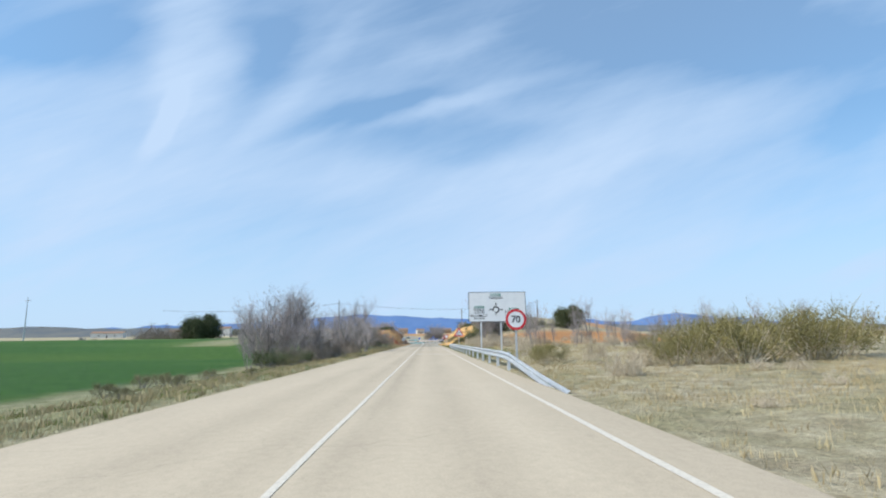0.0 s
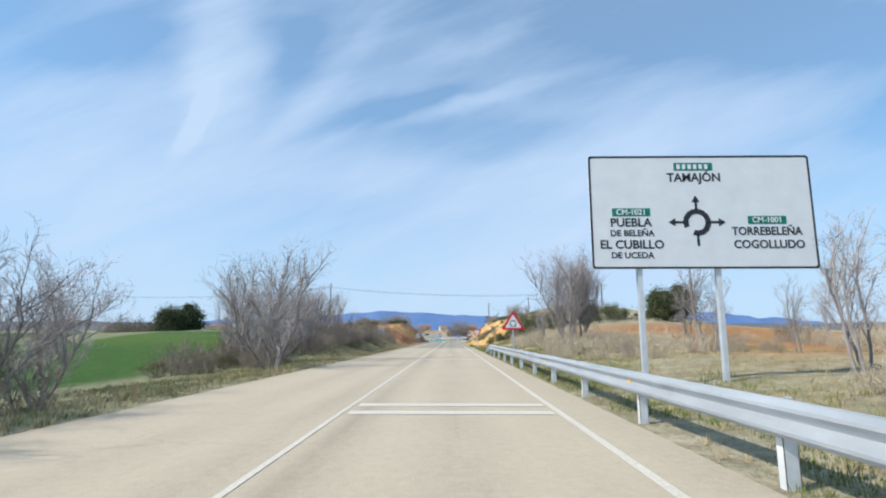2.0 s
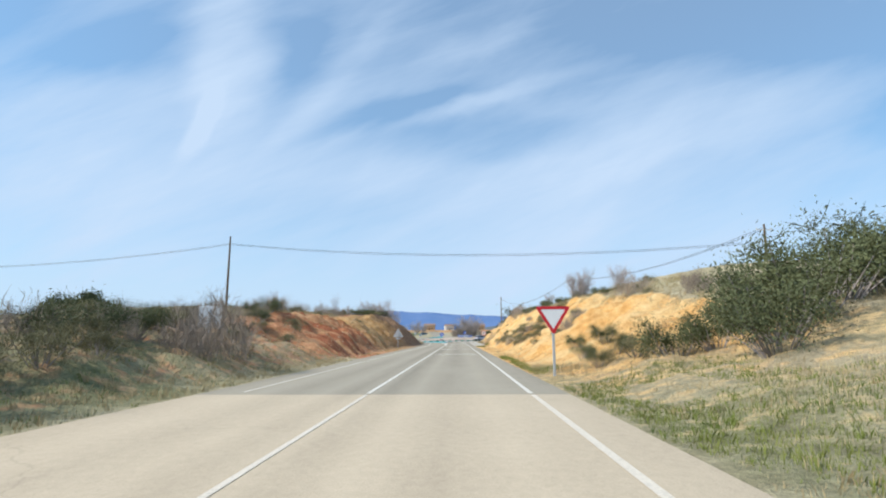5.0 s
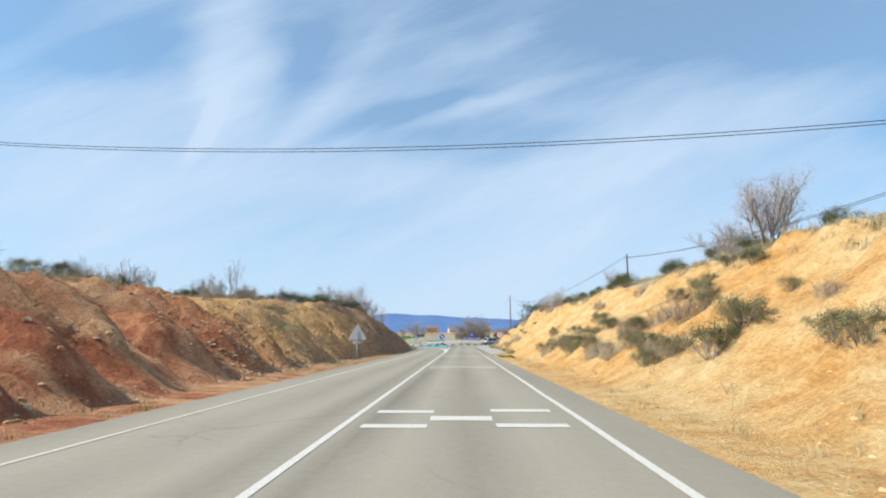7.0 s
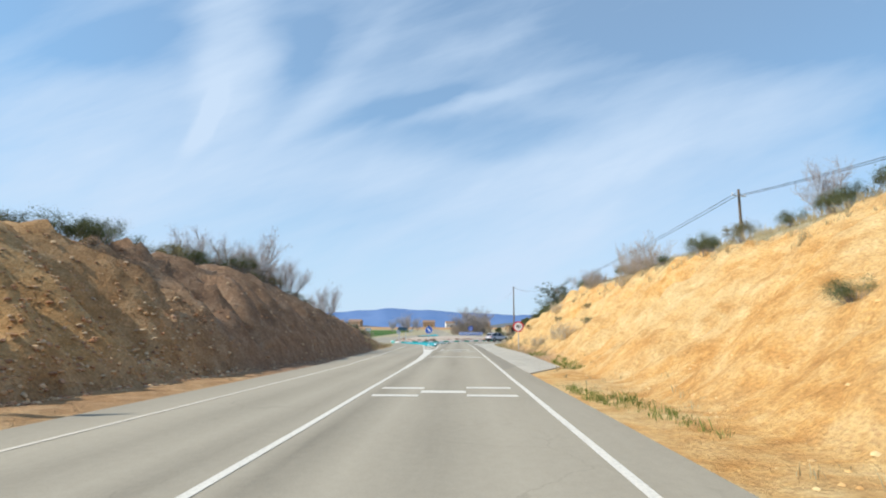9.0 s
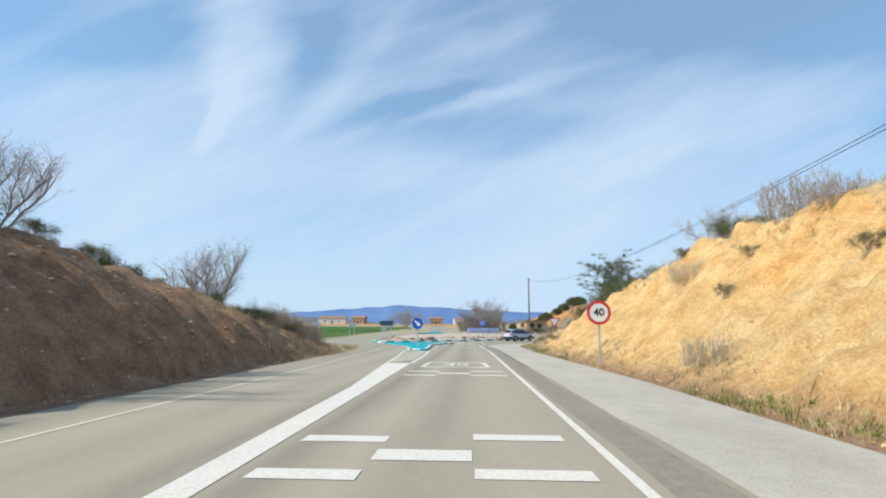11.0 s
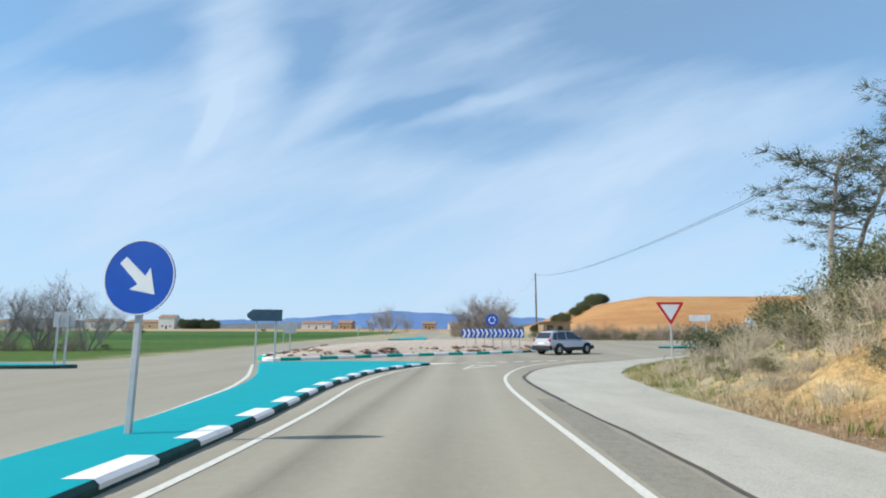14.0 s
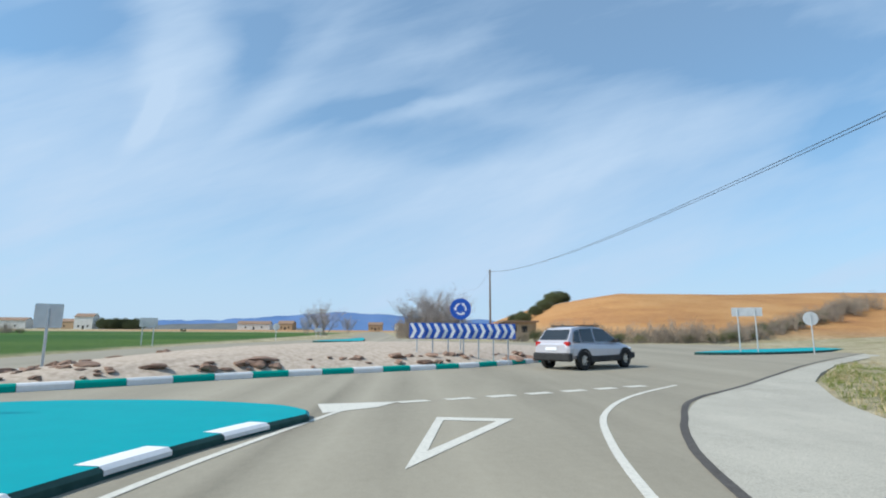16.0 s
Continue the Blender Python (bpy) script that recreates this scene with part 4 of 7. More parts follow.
def flat(bm, pts, z=0.005):
    f = bm.faces.new([bm.verts.new((x, y, float(rise(y)) + z)) for x, y in pts])
    f.normal_update()
    if f.normal.z < 0:
        f.normal_flip()


def marking(name, label, bm, mat="white_line"):
    bmesh.ops.triangulate(bm, faces=[f for f in bm.faces if len(f.verts) > 4])
    return tagged(part(name, bm, M[mat]), label, "road marking", kind="structure")


def seq(a, b, step=3.0):
    n = max(1, int((b - a) / step))
    return [a + (b - a) * i / n for i in range(n + 1)]


wob = lambda y: 0.018 * noise.noise((y * 0.21, 3.0, 0.0))
bm = bmesh.new(); strip(bm, [(wob(y), y) for y in seq(-60, 81.4)], 0.075); marking("trim_centre_line", "worn white centre line", bm, "worn_line")
bm = bmesh.new(); strip(bm, [(wob(y + 50), y) for y in seq(81.7, 150)], 0.10); marking("trim_centre_line", "white centre line on grey asphalt", bm)
bm = bmesh.new(); strip(bm, [(3.5 + wob(y + 20), y) for y in seq(-60, 81.4)], 0.105); marking("trim_edge_line", "worn white edge line", bm, "worn_line")
right_line = [(3.5 + wob(y + 70), y) for y in seq(81.7, 192)] + catmull([(3.5, 194), (3.36, 198), (3.2, 202), (3.13, 205.5), (3.28, 209), (3.76, 212.2), (4.40, 215.0), (5.25, 217.5), (6.8, 220.2), (9.0, 222.6)], 5)
bm = bmesh.new(); strip(bm, right_line, 0.105); marking("trim_edge_line", "white edge line curving into the junction", bm)
bm = bmesh.new()
strip(bm, [(float(np.interp(y, [80, 125, 152, 175, 199], [-2.85, -2.75, -2.5, -3.3, -4.6])) + wob(y + 90), y) for y in seq(82, 199, 2.0)], 0.075)
marking("trim_edge_line", "worn white edge line on the far side", bm, "worn_line")
# dark seal strip outside the edge line beside the cutting
tagged(poly_slab("road_seal", ragged([(3.66, 150), (3.66, 190), (3.50, 198), (3.45, 203)], 0.07) + ragged([(3.82, 203), (4.1, 198), (4.2, 188), (4.2, 152), (3.66, 150)], 0.10)[:-1], M["road_dark"], 0.003, 0.05), "dark sealed strip outside the edge line", "road", kind="structure")
bm = bmesh.new(); strip(bm, ragged(catmull([(3.93, 202.4), (3.80, 206), (3.84, 209), (4.18, 210.9), (4.72, 213.1), (5.38, 215), (6.22, 216.7), (7.9, 219.6), (11.0, 222.7), (21.5, 233.6), (39, 249.5)], 6), 0.04, 0.5), 0.11, 0.008)
strip(bm, ragged([(4.22, 176), (4.24, 191), (4.2, 197), (3.94, 202.2)], 0.06, 0.5), 0.06, 0.008)
tagged(part("trim_seal_joint", bm, M["tar"]), "dark tar joint between asphalt and concrete", "road joint", kind="structure")


def bars_set(y_rows, cols, name, label):
    o = empty(name, pose(0, 0, 0), label, "road marking", kind="structure")
    for x0, x1, y0, y1 in y_rows:
        bm = bmesh.new(); flat(bm, [(x0, y0), (x1, y0), (x1, y1), (x0, y1)], 0.006)
        part("bar", bm, M["worn_line" if y_rows[0][2] < 80 else "white_line"], o)
    return o


for y in (27.7, 48.9, 68.2):
    rows = [(0.12, 3.4, y, y + 0.40), (0.12, 3.4, y + 1.0, y + 1.4)]
    if y == 68.2:
        rows = [(0.12, 1.5, y, y + 0.36), (1.95, 3.4, y, y + 0.36), (0.12, 1.5, y + 0.95, y + 1.3), (1.95, 3.4, y + 0.95, y + 1.3)]
    bars_set(rows, 0, "trim_rumble_bars", "pair of white transverse bars")
for y in (107.9, 124.4, 141.0, 160.5, 171.4):
    bars_set([(0.27, 1.2, y, y + 0.34), (2.18, 3.2, y + 0.1, y + 0.44), (1.2, 2.16, y + 0.72, y + 1.2), (0.27, 1.22, y + 1.55, y + 1.9), (2.18, 3.2, y + 1.75, y + 2.1)], 0, "trim_rumble_bars", "staggered white transverse bars")
# lane arrow
bm = bmesh.new()
flat(bm, [(1.38, 56.9), (2.02, 56.9), (1.7, 58.8)]); flat(bm, [(1.62, 54.4), (1.78, 54.4), (1.78, 56.9), (1.62, 56.9)])
marking("trim_lane_arrow", "worn white straight-ahead lane arrow", bm, "faint_line")
# boxed number on the road
o = empty("trim_road_number", pose(0, 0, 0), "white boxed forty painted on the road", "road marking", kind="structure")
bm = bmesh.new()
oo = rounded_poly([(0.38, 175.2), (2.9, 175.2), (2.78, 178.5), (0.48, 178.5)], 0.35, 4)
ii = rounded_poly([(0.55, 175.5), (2.73, 175.5), (2.62, 178.2), (0.62, 178.2)], 0.28, 4)
vo, vi = [bm.verts.new((x, y, 0.006)) for x, y in oo], [bm.verts.new((x, y, 0.006)) for x, y in ii]
for i in range(len(vo)):
    bm.faces.new((vo[i], vo[(i + 1) % len(vo)], vi[(i + 1) % len(vo)], vi[i]))
part("box_outline", bm, M["white_line"], o)
num = lettering("40", 1.0, o, M["white_line"], 0, 0, 0, "number")
num.data.transform(Matrix.Translation((1.65, 176.85, 0.006)) @ Matrix.Diagonal((0.95, 1.9, 1, 1)) @ Matrix.Rotation(radians(-90), 4, "X"))
# widening wedge and hatching before the island
bm = bmesh.new()
for y0, y1, l0, l1, r0, r1 in ((150, 158, -0.06, -0.15, 0.07, 0.14), (158, 168, -0.15, -0.48, 0.14, 0.0), (168, 177.5, -0.48, -1.15, 0.0, -0.16)):
    flat(bm, [(l0, y0), (r0, y0), (r1, y1), (l1, y1)], 0.006)
marking("trim_wedge", "broad white wedge where the lanes part", bm)
hl = lambda y: np.interp(y, [177.5, 185, 190, 193.5], [-1.1, -1.55, -2.0, -2.1])
hr = lambda y: np.interp(y, [177.5, 185, 190, 193.5], [-0.14, -0.2, -0.42, -0.55])
bm = bmesh.new()
strip(bm, [(float(hl(y)), y) for y in seq(177.5, 193.4, 2)], 0.13, 0.006); strip(bm, [(float(hr(y)), y) for y in seq(177.5, 193.4, 2)], 0.13, 0.006)
y = 179.2
while y < 191.2:
    flat(bm, [(float(hl(y)) + 0.12, y), (float(hr(y + 1.55)) - 0.12, y + 1.55), (float(hr(y + 2.15)) - 0.12, y + 2.15), (float(hl(y + 0.6)) + 0.12, y + 0.6)], 0.006)
    y += 2.1
marking("trim_hatching", "white hatched wedge before the island", bm)
# line beside the island, hold line, give way triangle
bm = bmesh.new()
strip(bm, catmull([(-0.5, 193.5), (-0.42, 197), (-0.5, 201), (-0.74, 205), (-0.78, 207.5), (-0.66, 210), (-0.30, 213), (0.22, 215.6), (0.85, 218.2)], 5), 0.10, 0.006)
flat(bm, [(0.5, 217.5), (1.35, 218.3), (1.7, 219.2), (0.2, 218.8)], 0.007)
strip(bm, catmull([(-2.05, 193.5), (-2.45, 196.8), (-2.65, 199.4), (-3.15, 202.3), (-3.7, 205), (-4.75, 208.6), (-5.9, 211.8), (-7.7, 216.6)], 4), 0.12, 0.006)
for i in range(7):
    a, b = Vector((1.7, 219.1)).lerp(Vector((8.4, 222.6)), i / 7), Vector((1.7, 219.1)).lerp(Vector((8.4, 222.6)), (i + 0.62) / 7)
    strip(bm, [tuple(a), tuple(b)], 0.28, 0.006)
marking("trim_give_way_line", "white give way line and island edge lines", bm)
bm = bmesh.new()
tri, mid = [Vector((2.36, 217.0)), Vector((3.55, 216.8)), Vector((1.9, 213.5))], Vector((2.6, 216.0))
inn = [mid + (p - mid) * 0.66 for p in tri]
for i in range(3):
    flat(bm, [tuple(tri[i]), tuple(tri[(i + 1) % 3]), tuple(inn[(i + 1) % 3]), tuple(inn[i])], 0.006)
marking("trim_give_way_triangle", "white give way triangle painted on the road", bm)


# ---- painted islands ----
def island(name, pts, label, top=0.15, dark=None, mat=None):
    o = empty(name, pose(0, 0, 0), label, "traffic island", kind="structure")
    bm = bmesh.new()
    n = len(pts)
    cx, cy = sum(p[0] for p in pts) / n, sum(p[1] for p in pts) / n
    inset = []
    for i, p in enumerate(pts):
        d = (Vector(pts[(i + 1) % n]) - Vector(pts[i - 1])).normalized()
        nr = Vector((-d.y, d.x))
        inset.append(Vector(p) + nr * 0.05)
    up = [bm.verts.new((p.x, p.y, float(rise(p.y)) + top)) for p in inset]
    lo = [bm.verts.new((x, y, float(rise(y)) + top - 0.04)) for x, y in pts]
    bt = [bm.verts.new((x, y, float(rise(y)) - 0.1)) for x, y in pts]
    top_face = bm.faces.new(up)
    for i in range(n):
        j = (i + 1) % n
        f = bm.faces.new((lo[i], lo[j], up[j], up[i])); g = bm.faces.new((bt[i], bt[j], lo[j], lo[i]))
        # kerb sides before index dark get the painted-shade teal
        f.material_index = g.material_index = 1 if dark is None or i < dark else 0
    bmesh.ops.triangulate(bm, faces=[top_face])
    bmesh.ops.recalc_face_normals(bm, faces=bm.faces)
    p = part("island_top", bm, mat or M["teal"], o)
    p.data.materials.append(M["kerb_shade"])
    return o


def kerb_blocks(o, line, length, gap, width, h, inward, start=1.13):
    """White-painted kerb stretches along a line, a few millimetres proud."""
    d = [0.0]
    for a, b in zip(line, line[1:]):
        d.append(d[-1] + (Vector(b) - Vector(a)).length)
    fx, fy = [p[0] for p in line], [p[1] for p in line]
    s = start
    while s + length < d[-1]:
        ts = np.linspace(s, s + length, 5)
        pts = [Vector((np.interp(t, d, fx), np.interp(t, d, fy))) for t in ts]
        bm = bmesh.new()
        rows = []
        for i, p in enumerate(pts):
            dr = (pts[min(i + 1, 4)] - pts[max(i - 1, 0)]).normalized()
            nr = Vector((-dr.y, dr.x)) * inward
            zz = float(rise(p.y))
            q0, q1, q2 = p - nr * 0.004, p + nr * 0.05, p + nr * width
            rows.append([bm.verts.new((q0.x, q0.y, zz + h - 0.075)), bm.verts.new((q0.x, q0.y, zz + h - 0.03)), bm.verts.new((q1.x, q1.y, zz + h + 0.005)), bm.verts.new((q2.x, q2.y, zz + h + 0.005))])
        for a, b in zip(rows, rows[1:]):
            for k in range(3):
                bm.faces.new((a[k], b[k], b[k + 1], a[k + 1]))
        bmesh.ops.recalc_face_normals(bm, faces=bm.faces)
        part("kerb_stone", bm, M["white_kerb"], o)
        s += length + gap


right_side = catmull([(-0.68, 193.1), (-0.80, 196), (-0.94, 200), (-1.26, 204.7), (-1.25, 207.2), (-1.20, 209.6), (-0.90, 212.0), (-0.36, 214.4), (0.45, 216.6)], 5)
far_side = catmull([(0.35, 217.1), (-0.4, 217.9), (-2.4, 218.6), (-4.9, 218.4), (-7.2, 217.0)], 4)
left_side = catmull([(-7.2, 216.0), (-5.55, 211.6), (-4.4, 208.4), (-3.4, 204.9), (-2.85, 202), (-2.4, 199.2), (-2.2, 196.6), (-1.85, 194.0)], 4)
nose = catmull([(-1.75, 193.75), (-1.54, 193.25), (-1.2, 193.0), (-0.88, 193.0)], 4)
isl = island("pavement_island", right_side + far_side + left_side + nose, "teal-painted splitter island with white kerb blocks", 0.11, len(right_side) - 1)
kerb_blocks(isl, right_side, 0.88, 0.85, 0.30, 0.11, 1)
kerb_blocks(isl, nose, 0.95, 1.0, 0.08, 0.11, 1, 0.03)

ring_pts = catmull([(-9.3, 221.4), (-8.1, 220.3), (-6.0, 221.6), (-2.5, 224.6), (1, 226.9), (4, 228.9), (6.6, 231.4), (9.2, 234.6), (11.0, 238.2), (11.2, 241.8), (9, 246), (4, 248.5), (-1.5, 247.5), (-6, 243.5), (-8.8, 237), (-9.9, 230), (-9.9, 224.8)], 6, True)


def central_island():
    o = empty("pavement_central_island", pose(0, 0, 0), "gravel mound of the roundabout inside a teal kerb ring", "traffic island", kind="structure")
    n = len(ring_pts)
    cen = Vector((1, 234))
    bm = bmesh.new()
    rows = []
    for f, h in ((1.0, 0.10), (0.97, 0.14), (0.88, 0.34), (0.75, 0.52), (0.55, 0.66), (0.3, 0.75), (0.08, 0.78)):
        row = []
        for x, y in ring_pts:
            p = cen + (Vector((x, y)) - cen) * f
            row.append(bm.verts.new((p.x, p.y, float(rise(p.y)) + h + (0.06 * noise.noise((p.x * 0.8, p.y * 0.8, 0)) if f < 0.95 else 0))))
        rows.append(row)
    for a, b in zip(rows, rows[1:]):
        for i in range(n):
            bm.faces.new((a[i], a[(i + 1) % n], b[(i + 1) % n], b[i]))
    bm.faces.new(rows[-1])
    bmesh.ops.recalc_face_normals(bm, faces=bm.faces)
    part("mound", bm, M["gravel"], o, "pinkish gravel mound", smooth=True)
    # kerb ring, stone by stone, teal and white in turn
    d = [0.0]
    loop = ring_pts + ring_pts[:1]
    for a, b in zip(loop, loop[1:]):
        d.append(d[-1] + (Vector(b) - Vector(a)).length)
    count = int(d[-1] / 1.08)
    for k in range(count):
        ts = np.linspace(d[-1] * k / count, d[-1] * (k + 0.99) / count, 4)
        pts = [Vector((np.interp(t, d, [p[0] for p in loop]), np.interp(t, d, [p[1] for p in loop]))) for t in ts]
        bm = bmesh.new()
        rr = []
        for i, p in enumerate(pts):
            dr = (pts[min(i + 1, 3)] - pts[max(i - 1, 0)]).normalized()
            nr = Vector((-dr.y, dr.x))
            zz = float(rise(p.y))
            q = [p - nr * 0.02, p + nr * 0.02, p + nr * 0.36, p + nr * 0.40]
            rr.append([bm.verts.new((q[0].x, q[0].y, zz - 0.08)), bm.verts.new((q[0].x, q[0].y, zz + 0.13)), bm.verts.new((q[1].x, q[1].y, zz + 0.18)), bm.verts.new((q[2].x, q[2].y, zz + 0.18)), bm.verts.new((q[3].x, q[3].y, zz + 0.05))])
        for a, b in zip(rr, rr[1:]):
            for i in range(4):
                bm.faces.new((a[i], b[i], b[i + 1], a[i + 1]))
        bm.faces.new(rr[0]); bm.faces.new(rr[-1])
        bmesh.ops.recalc_face_normals(bm, faces=bm.faces)
        part("kerb_stone", bm, M["white_kerb"] if k % 2 else M["kerb_green"], o)


central_island()
isl = island("pavement_island", catmull([(19, 240.5), (23, 240.8), (28, 243.2), (34, 247.5), (40, 253), (37, 252.5), (30, 248.5), (23, 244)], 3, True), "teal-painted splitter island on the side arm")
isl = island("pavement_island", catmull([(-8.5, 266.5), (-4.2, 266.2), (-3.4, 269), (-4.2, 280), (-5.4, 288), (-6.2, 278)], 3, True), "teal-painted splitter island on the far arm")
isl = island("pavement_island", catmull([(-24, 211.6), (-17, 211.8), (-13.2, 212.8), (-17, 213.9), (-24, 213.6)], 3, True), "teal-painted splitter island on the village arm")


# ---- signs at the junction ----
def keep_right():
    s = empty("keep_right_sign", pose(-1.84, 197.9, 0.11, 0, 0, -4), "round blue sign with a white arrow down to the road", "road sign")
    zc = 1.79
    post(s, 0, -0.1, zc + 0.3)
    bm = bmesh.new(); prism(bm, circle_pts(0.45, 44, 0, zc), 0.0, 0.02); part("panel", bm, M["sign_blue"], s)
    bm = bmesh.new(); ring_plate(bm, circle_pts(0.449, 44, 0, zc), circle_pts(0.435, 44, 0, zc), -0.003, 0.0); part("rim", bm, M["sign_white"], s)
    d, nrm, c = Vector((0.72, -0.69)).normalized(), Vector((0.69, 0.72)).normalized(), Vector((0, zc))
    bm = bmesh.new()
    pts = [c - d * 0.30 + nrm * 0.055, c + d * 0.05 + nrm * 0.065, c + d * 0.02 + nrm * 0.18, c + d * 0.30, c + d * 0.02 - nrm * 0.18, c + d * 0.05 - nrm * 0.065, c - d * 0.30 - nrm * 0.055]
    prism(bm, [tuple(p) for p in pts], -0.005, 0.0); part("arrow", bm, M["sign_white"], s, "white slanting arrow")
    bracket(s, zc + 0.15); bracket(s, zc - 0.15)


keep_right()


def chevrons():
    n = 7
    for i in range(n):
        w = 0.62
        x = 2.15 + i * w
        y = 229.6 + i * 0.12
        base = 0.55
        c = empty("chevron_board", pose(x, y, base, 0, 0, 2), "blue board with white chevrons on a post", "road sign", "row of chevron boards")
        lo, hi = 0.72, 1.34
        bm = bmesh.new(); prism(bm, rounded_poly([(-w / 2 + 0.005, lo), (w / 2 - 0.005, lo), (w / 2 - 0.005, hi), (-w / 2 + 0.005, hi)], 0.03, 3), 0.0, 0.02); part("panel", bm, M["sign_blue"], c)
        for k in range(2):
            x0 = -w / 2 + 0.03 + k * 0.30
            bm = bmesh.new(); m = (lo + hi) / 2
            prism(bm, [(x0, lo + 0.03), (x0 + 0.13, lo + 0.03), (x0 + 0.27, m), (x0 + 0.13, hi - 0.03), (x0, hi - 0.03), (x0 + 0.14, m)], -0.004, 0.0)
            part("chevron", bm, M["sign_white"], c, "white chevron")
        post(c, 0, -0.5, hi - 0.08, 0.02, 0.05, 0.04)


chevrons()


def roundabout_sign(x, y, base, zc):
    s = empty("roundabout_sign", pose(x, y, base), "round blue sign with three white circling arrows", "road sign")
    zc -= base
    post(s, 0, -0.5, zc + 0.25, w=0.06)
    bm = bmesh.new(); prism(bm, circle_pts(0.45, 40, 0, zc), 0.0, 0.02); part("panel", bm, M["sign_blue"], s)
    bm = bmesh.new()
    for q in range(3):
        a = radians(100 + 120 * q)
        arc_arrow(bm, 0.22, 0.07, a, a + radians(72), 0, zc, -0.004, 0.0, 0.08)
    part("symbol", bm, M["sign_white"], s, "white circling arrows")


roundabout_sign(4.0, 231.2, 0.6, 2.53)


def arrow_board():
    s = empty("arrow_direction_sign", pose(-7.0, 216.0, 0.12, 0, 0, 6), "dark back of an arrow-shaped direction sign on two posts", "road sign")
    lo, hi = 1.84, 2.36
    bm = bmesh.new(); prism(bm, [(-0.82, (lo + hi) / 2 + 0.07), (-0.82, (lo + hi) / 2 - 0.07), (-0.58, lo), (0.74, lo), (0.74, hi), (-0.58, hi)], 0.0, 0.03); part("panel", bm, M["sign_navy"], s)
    for x in (-0.40, 0.46):
        post(s, x, -0.1, hi - 0.05, 0.055, 0.07, 0.05)
    for z in (lo + 0.12, hi - 0.12):
        bm = bmesh.new(); soft_box(bm, -0.52, 0.70, 0.03, 0.055, z - 0.02, z + 0.02, 0.004); part("rail", bm, M["galv"], s)


arrow_board()


def back_sign(x, y, base, zc, shape, w, h, label, posts=(0.0,), turn=0):
    s = empty("road_sign", pose(x, y, base, 0, 0, turn), label, "road sign")
    zc -= base
    pts = circle_pts(w / 2, 28, 0, zc) if shape == "round" else rounded_poly([(-w / 2, zc - h / 2), (w / 2, zc - h / 2), (w / 2, zc + h / 2), (-w / 2, zc + h / 2)], 0.04, 3)
    bm = bmesh.new(); prism(bm, pts, 0.0, 0.025); part("panel", bm, M["sign_back"], s)
    for px in posts:
        post(s, px, -0.2, zc + h * 0.3, -0.06, 0.07, 0.05)
    return s


back_sign(23.2, 241.6, 0.42, 3.1, "box", 1.75, 0.55, "bare back of a direction sign on two white posts", (-0.55, 0.45), -20)
back_sign(28.15, 242.6, 0.45, 2.75, "round", 0.9, 0.9, "bare back of a round sign on the teal island", (0,), -20)
back_sign(-8.6, 224.6, 0.35, 1.85, "box", 0.7, 0.7, "small white sign on the far side of the mound", (0,), 20)
back_sign(-18.6, 252.0, 0.7, 2.5, "box", 1.3, 0.7, "pale direction sign beyond the roundabout", (-0.4, 0.4), 10)
back_sign(-13.9, 273.0, 1.0, 2.7, "round", 0.8, 0.8, "bare back of a round sign beyond the mound", (0,), 0)
back_sign(-12.9, 296.0, 1.05, 2.8, "box", 1.2, 0.5, "bare back of a road sign beyond the mound", (-0.35, 0.35), 0)
back_sign(-13.95, 212.8, 0.12, 1.9, "box", 0.8, 0.6, "bare back of a small sign on two pale posts", (-0.18, 0.18), 10)


# ---- poles and wires ----
def utility_pole(x, y, base, top, arm, label, turn=0, stout=1.0):
    p = empty("utility_pole", pose(x, y, base, 0, 0, turn), label, "utility pole", "overhead line poles")
    h = top - base
    bm = bmesh.new(); tube(bm, [(0, 0, -0.6), (0, 0, h * 0.5), (0.02, 0, h)], [0.13 * stout, 0.11 * stout, 0.085 * stout], 10); part("mast", bm, M["wood_pole"], p)
    if arm:
        bm = bmesh.new(); soft_box(bm, -arm, arm, -0.04, 0.04, h - 0.55, h - 0.45, 0.01); a = part("crossarm", bm, M["galv"], p)
        for q in (-arm + 0.08, 0.0, arm - 0.08):
            bm = bmesh.new(); tube(bm, [(q, 0, h - 0.45), (q, 0, h - 0.38), (q, 0, h - 0.30)], [0.03, 0.055, 0.03], 8); part("insulator", bm, M["sign_back"], a)


def cable(a, b, sag, label, r=0.016):
    a, b = Vector(a), Vector(b)
    bm = bmesh.new()
    pts = []
    for i in range(33):
        t = i / 32
        p = a.lerp(b, t)
        p.z -= 4 * sag * t * (1 - t)
        pts.append(tuple(p))
    tube(bm, pts, r, 5)
    tagged(part("overhead_cable", bm, M["wire"]), label, "cable", "overhead cables")


utility_pole(-22.0, 125.2, land_z(-22.0, 125.2), 11.8, 0, "weathered wooden pole on the red bank")
utility_pole(29.0, 117.2, land_z(29, 117.2), 10.95, 0.7, "weathered wooden pole above the cutting")
utility_pole(23.4, 171.0, land_z(23.4, 171.0), 12.4, 0.7, "weathered wooden pole above the cutting", 20)
utility_pole(26.7, 380.0, land_z(26.7, 380.0), 23.9, 1.3, "weathered wooden pole beyond the junction", 20, 2.6)
for k, dz in enumerate((0, -0.12)):
    cable((-22.0, 125.2, 11.05 + dz), (29.0, 117.2, 9.45 + dz), 1.18 + 0.02 * k, "thin black cable crossing over the road")
    cable((-22.0, 125.2, 11.05 + dz), (-72, 134.0, 10.1 + dz), 1.0, "thin black cable over the red bank")
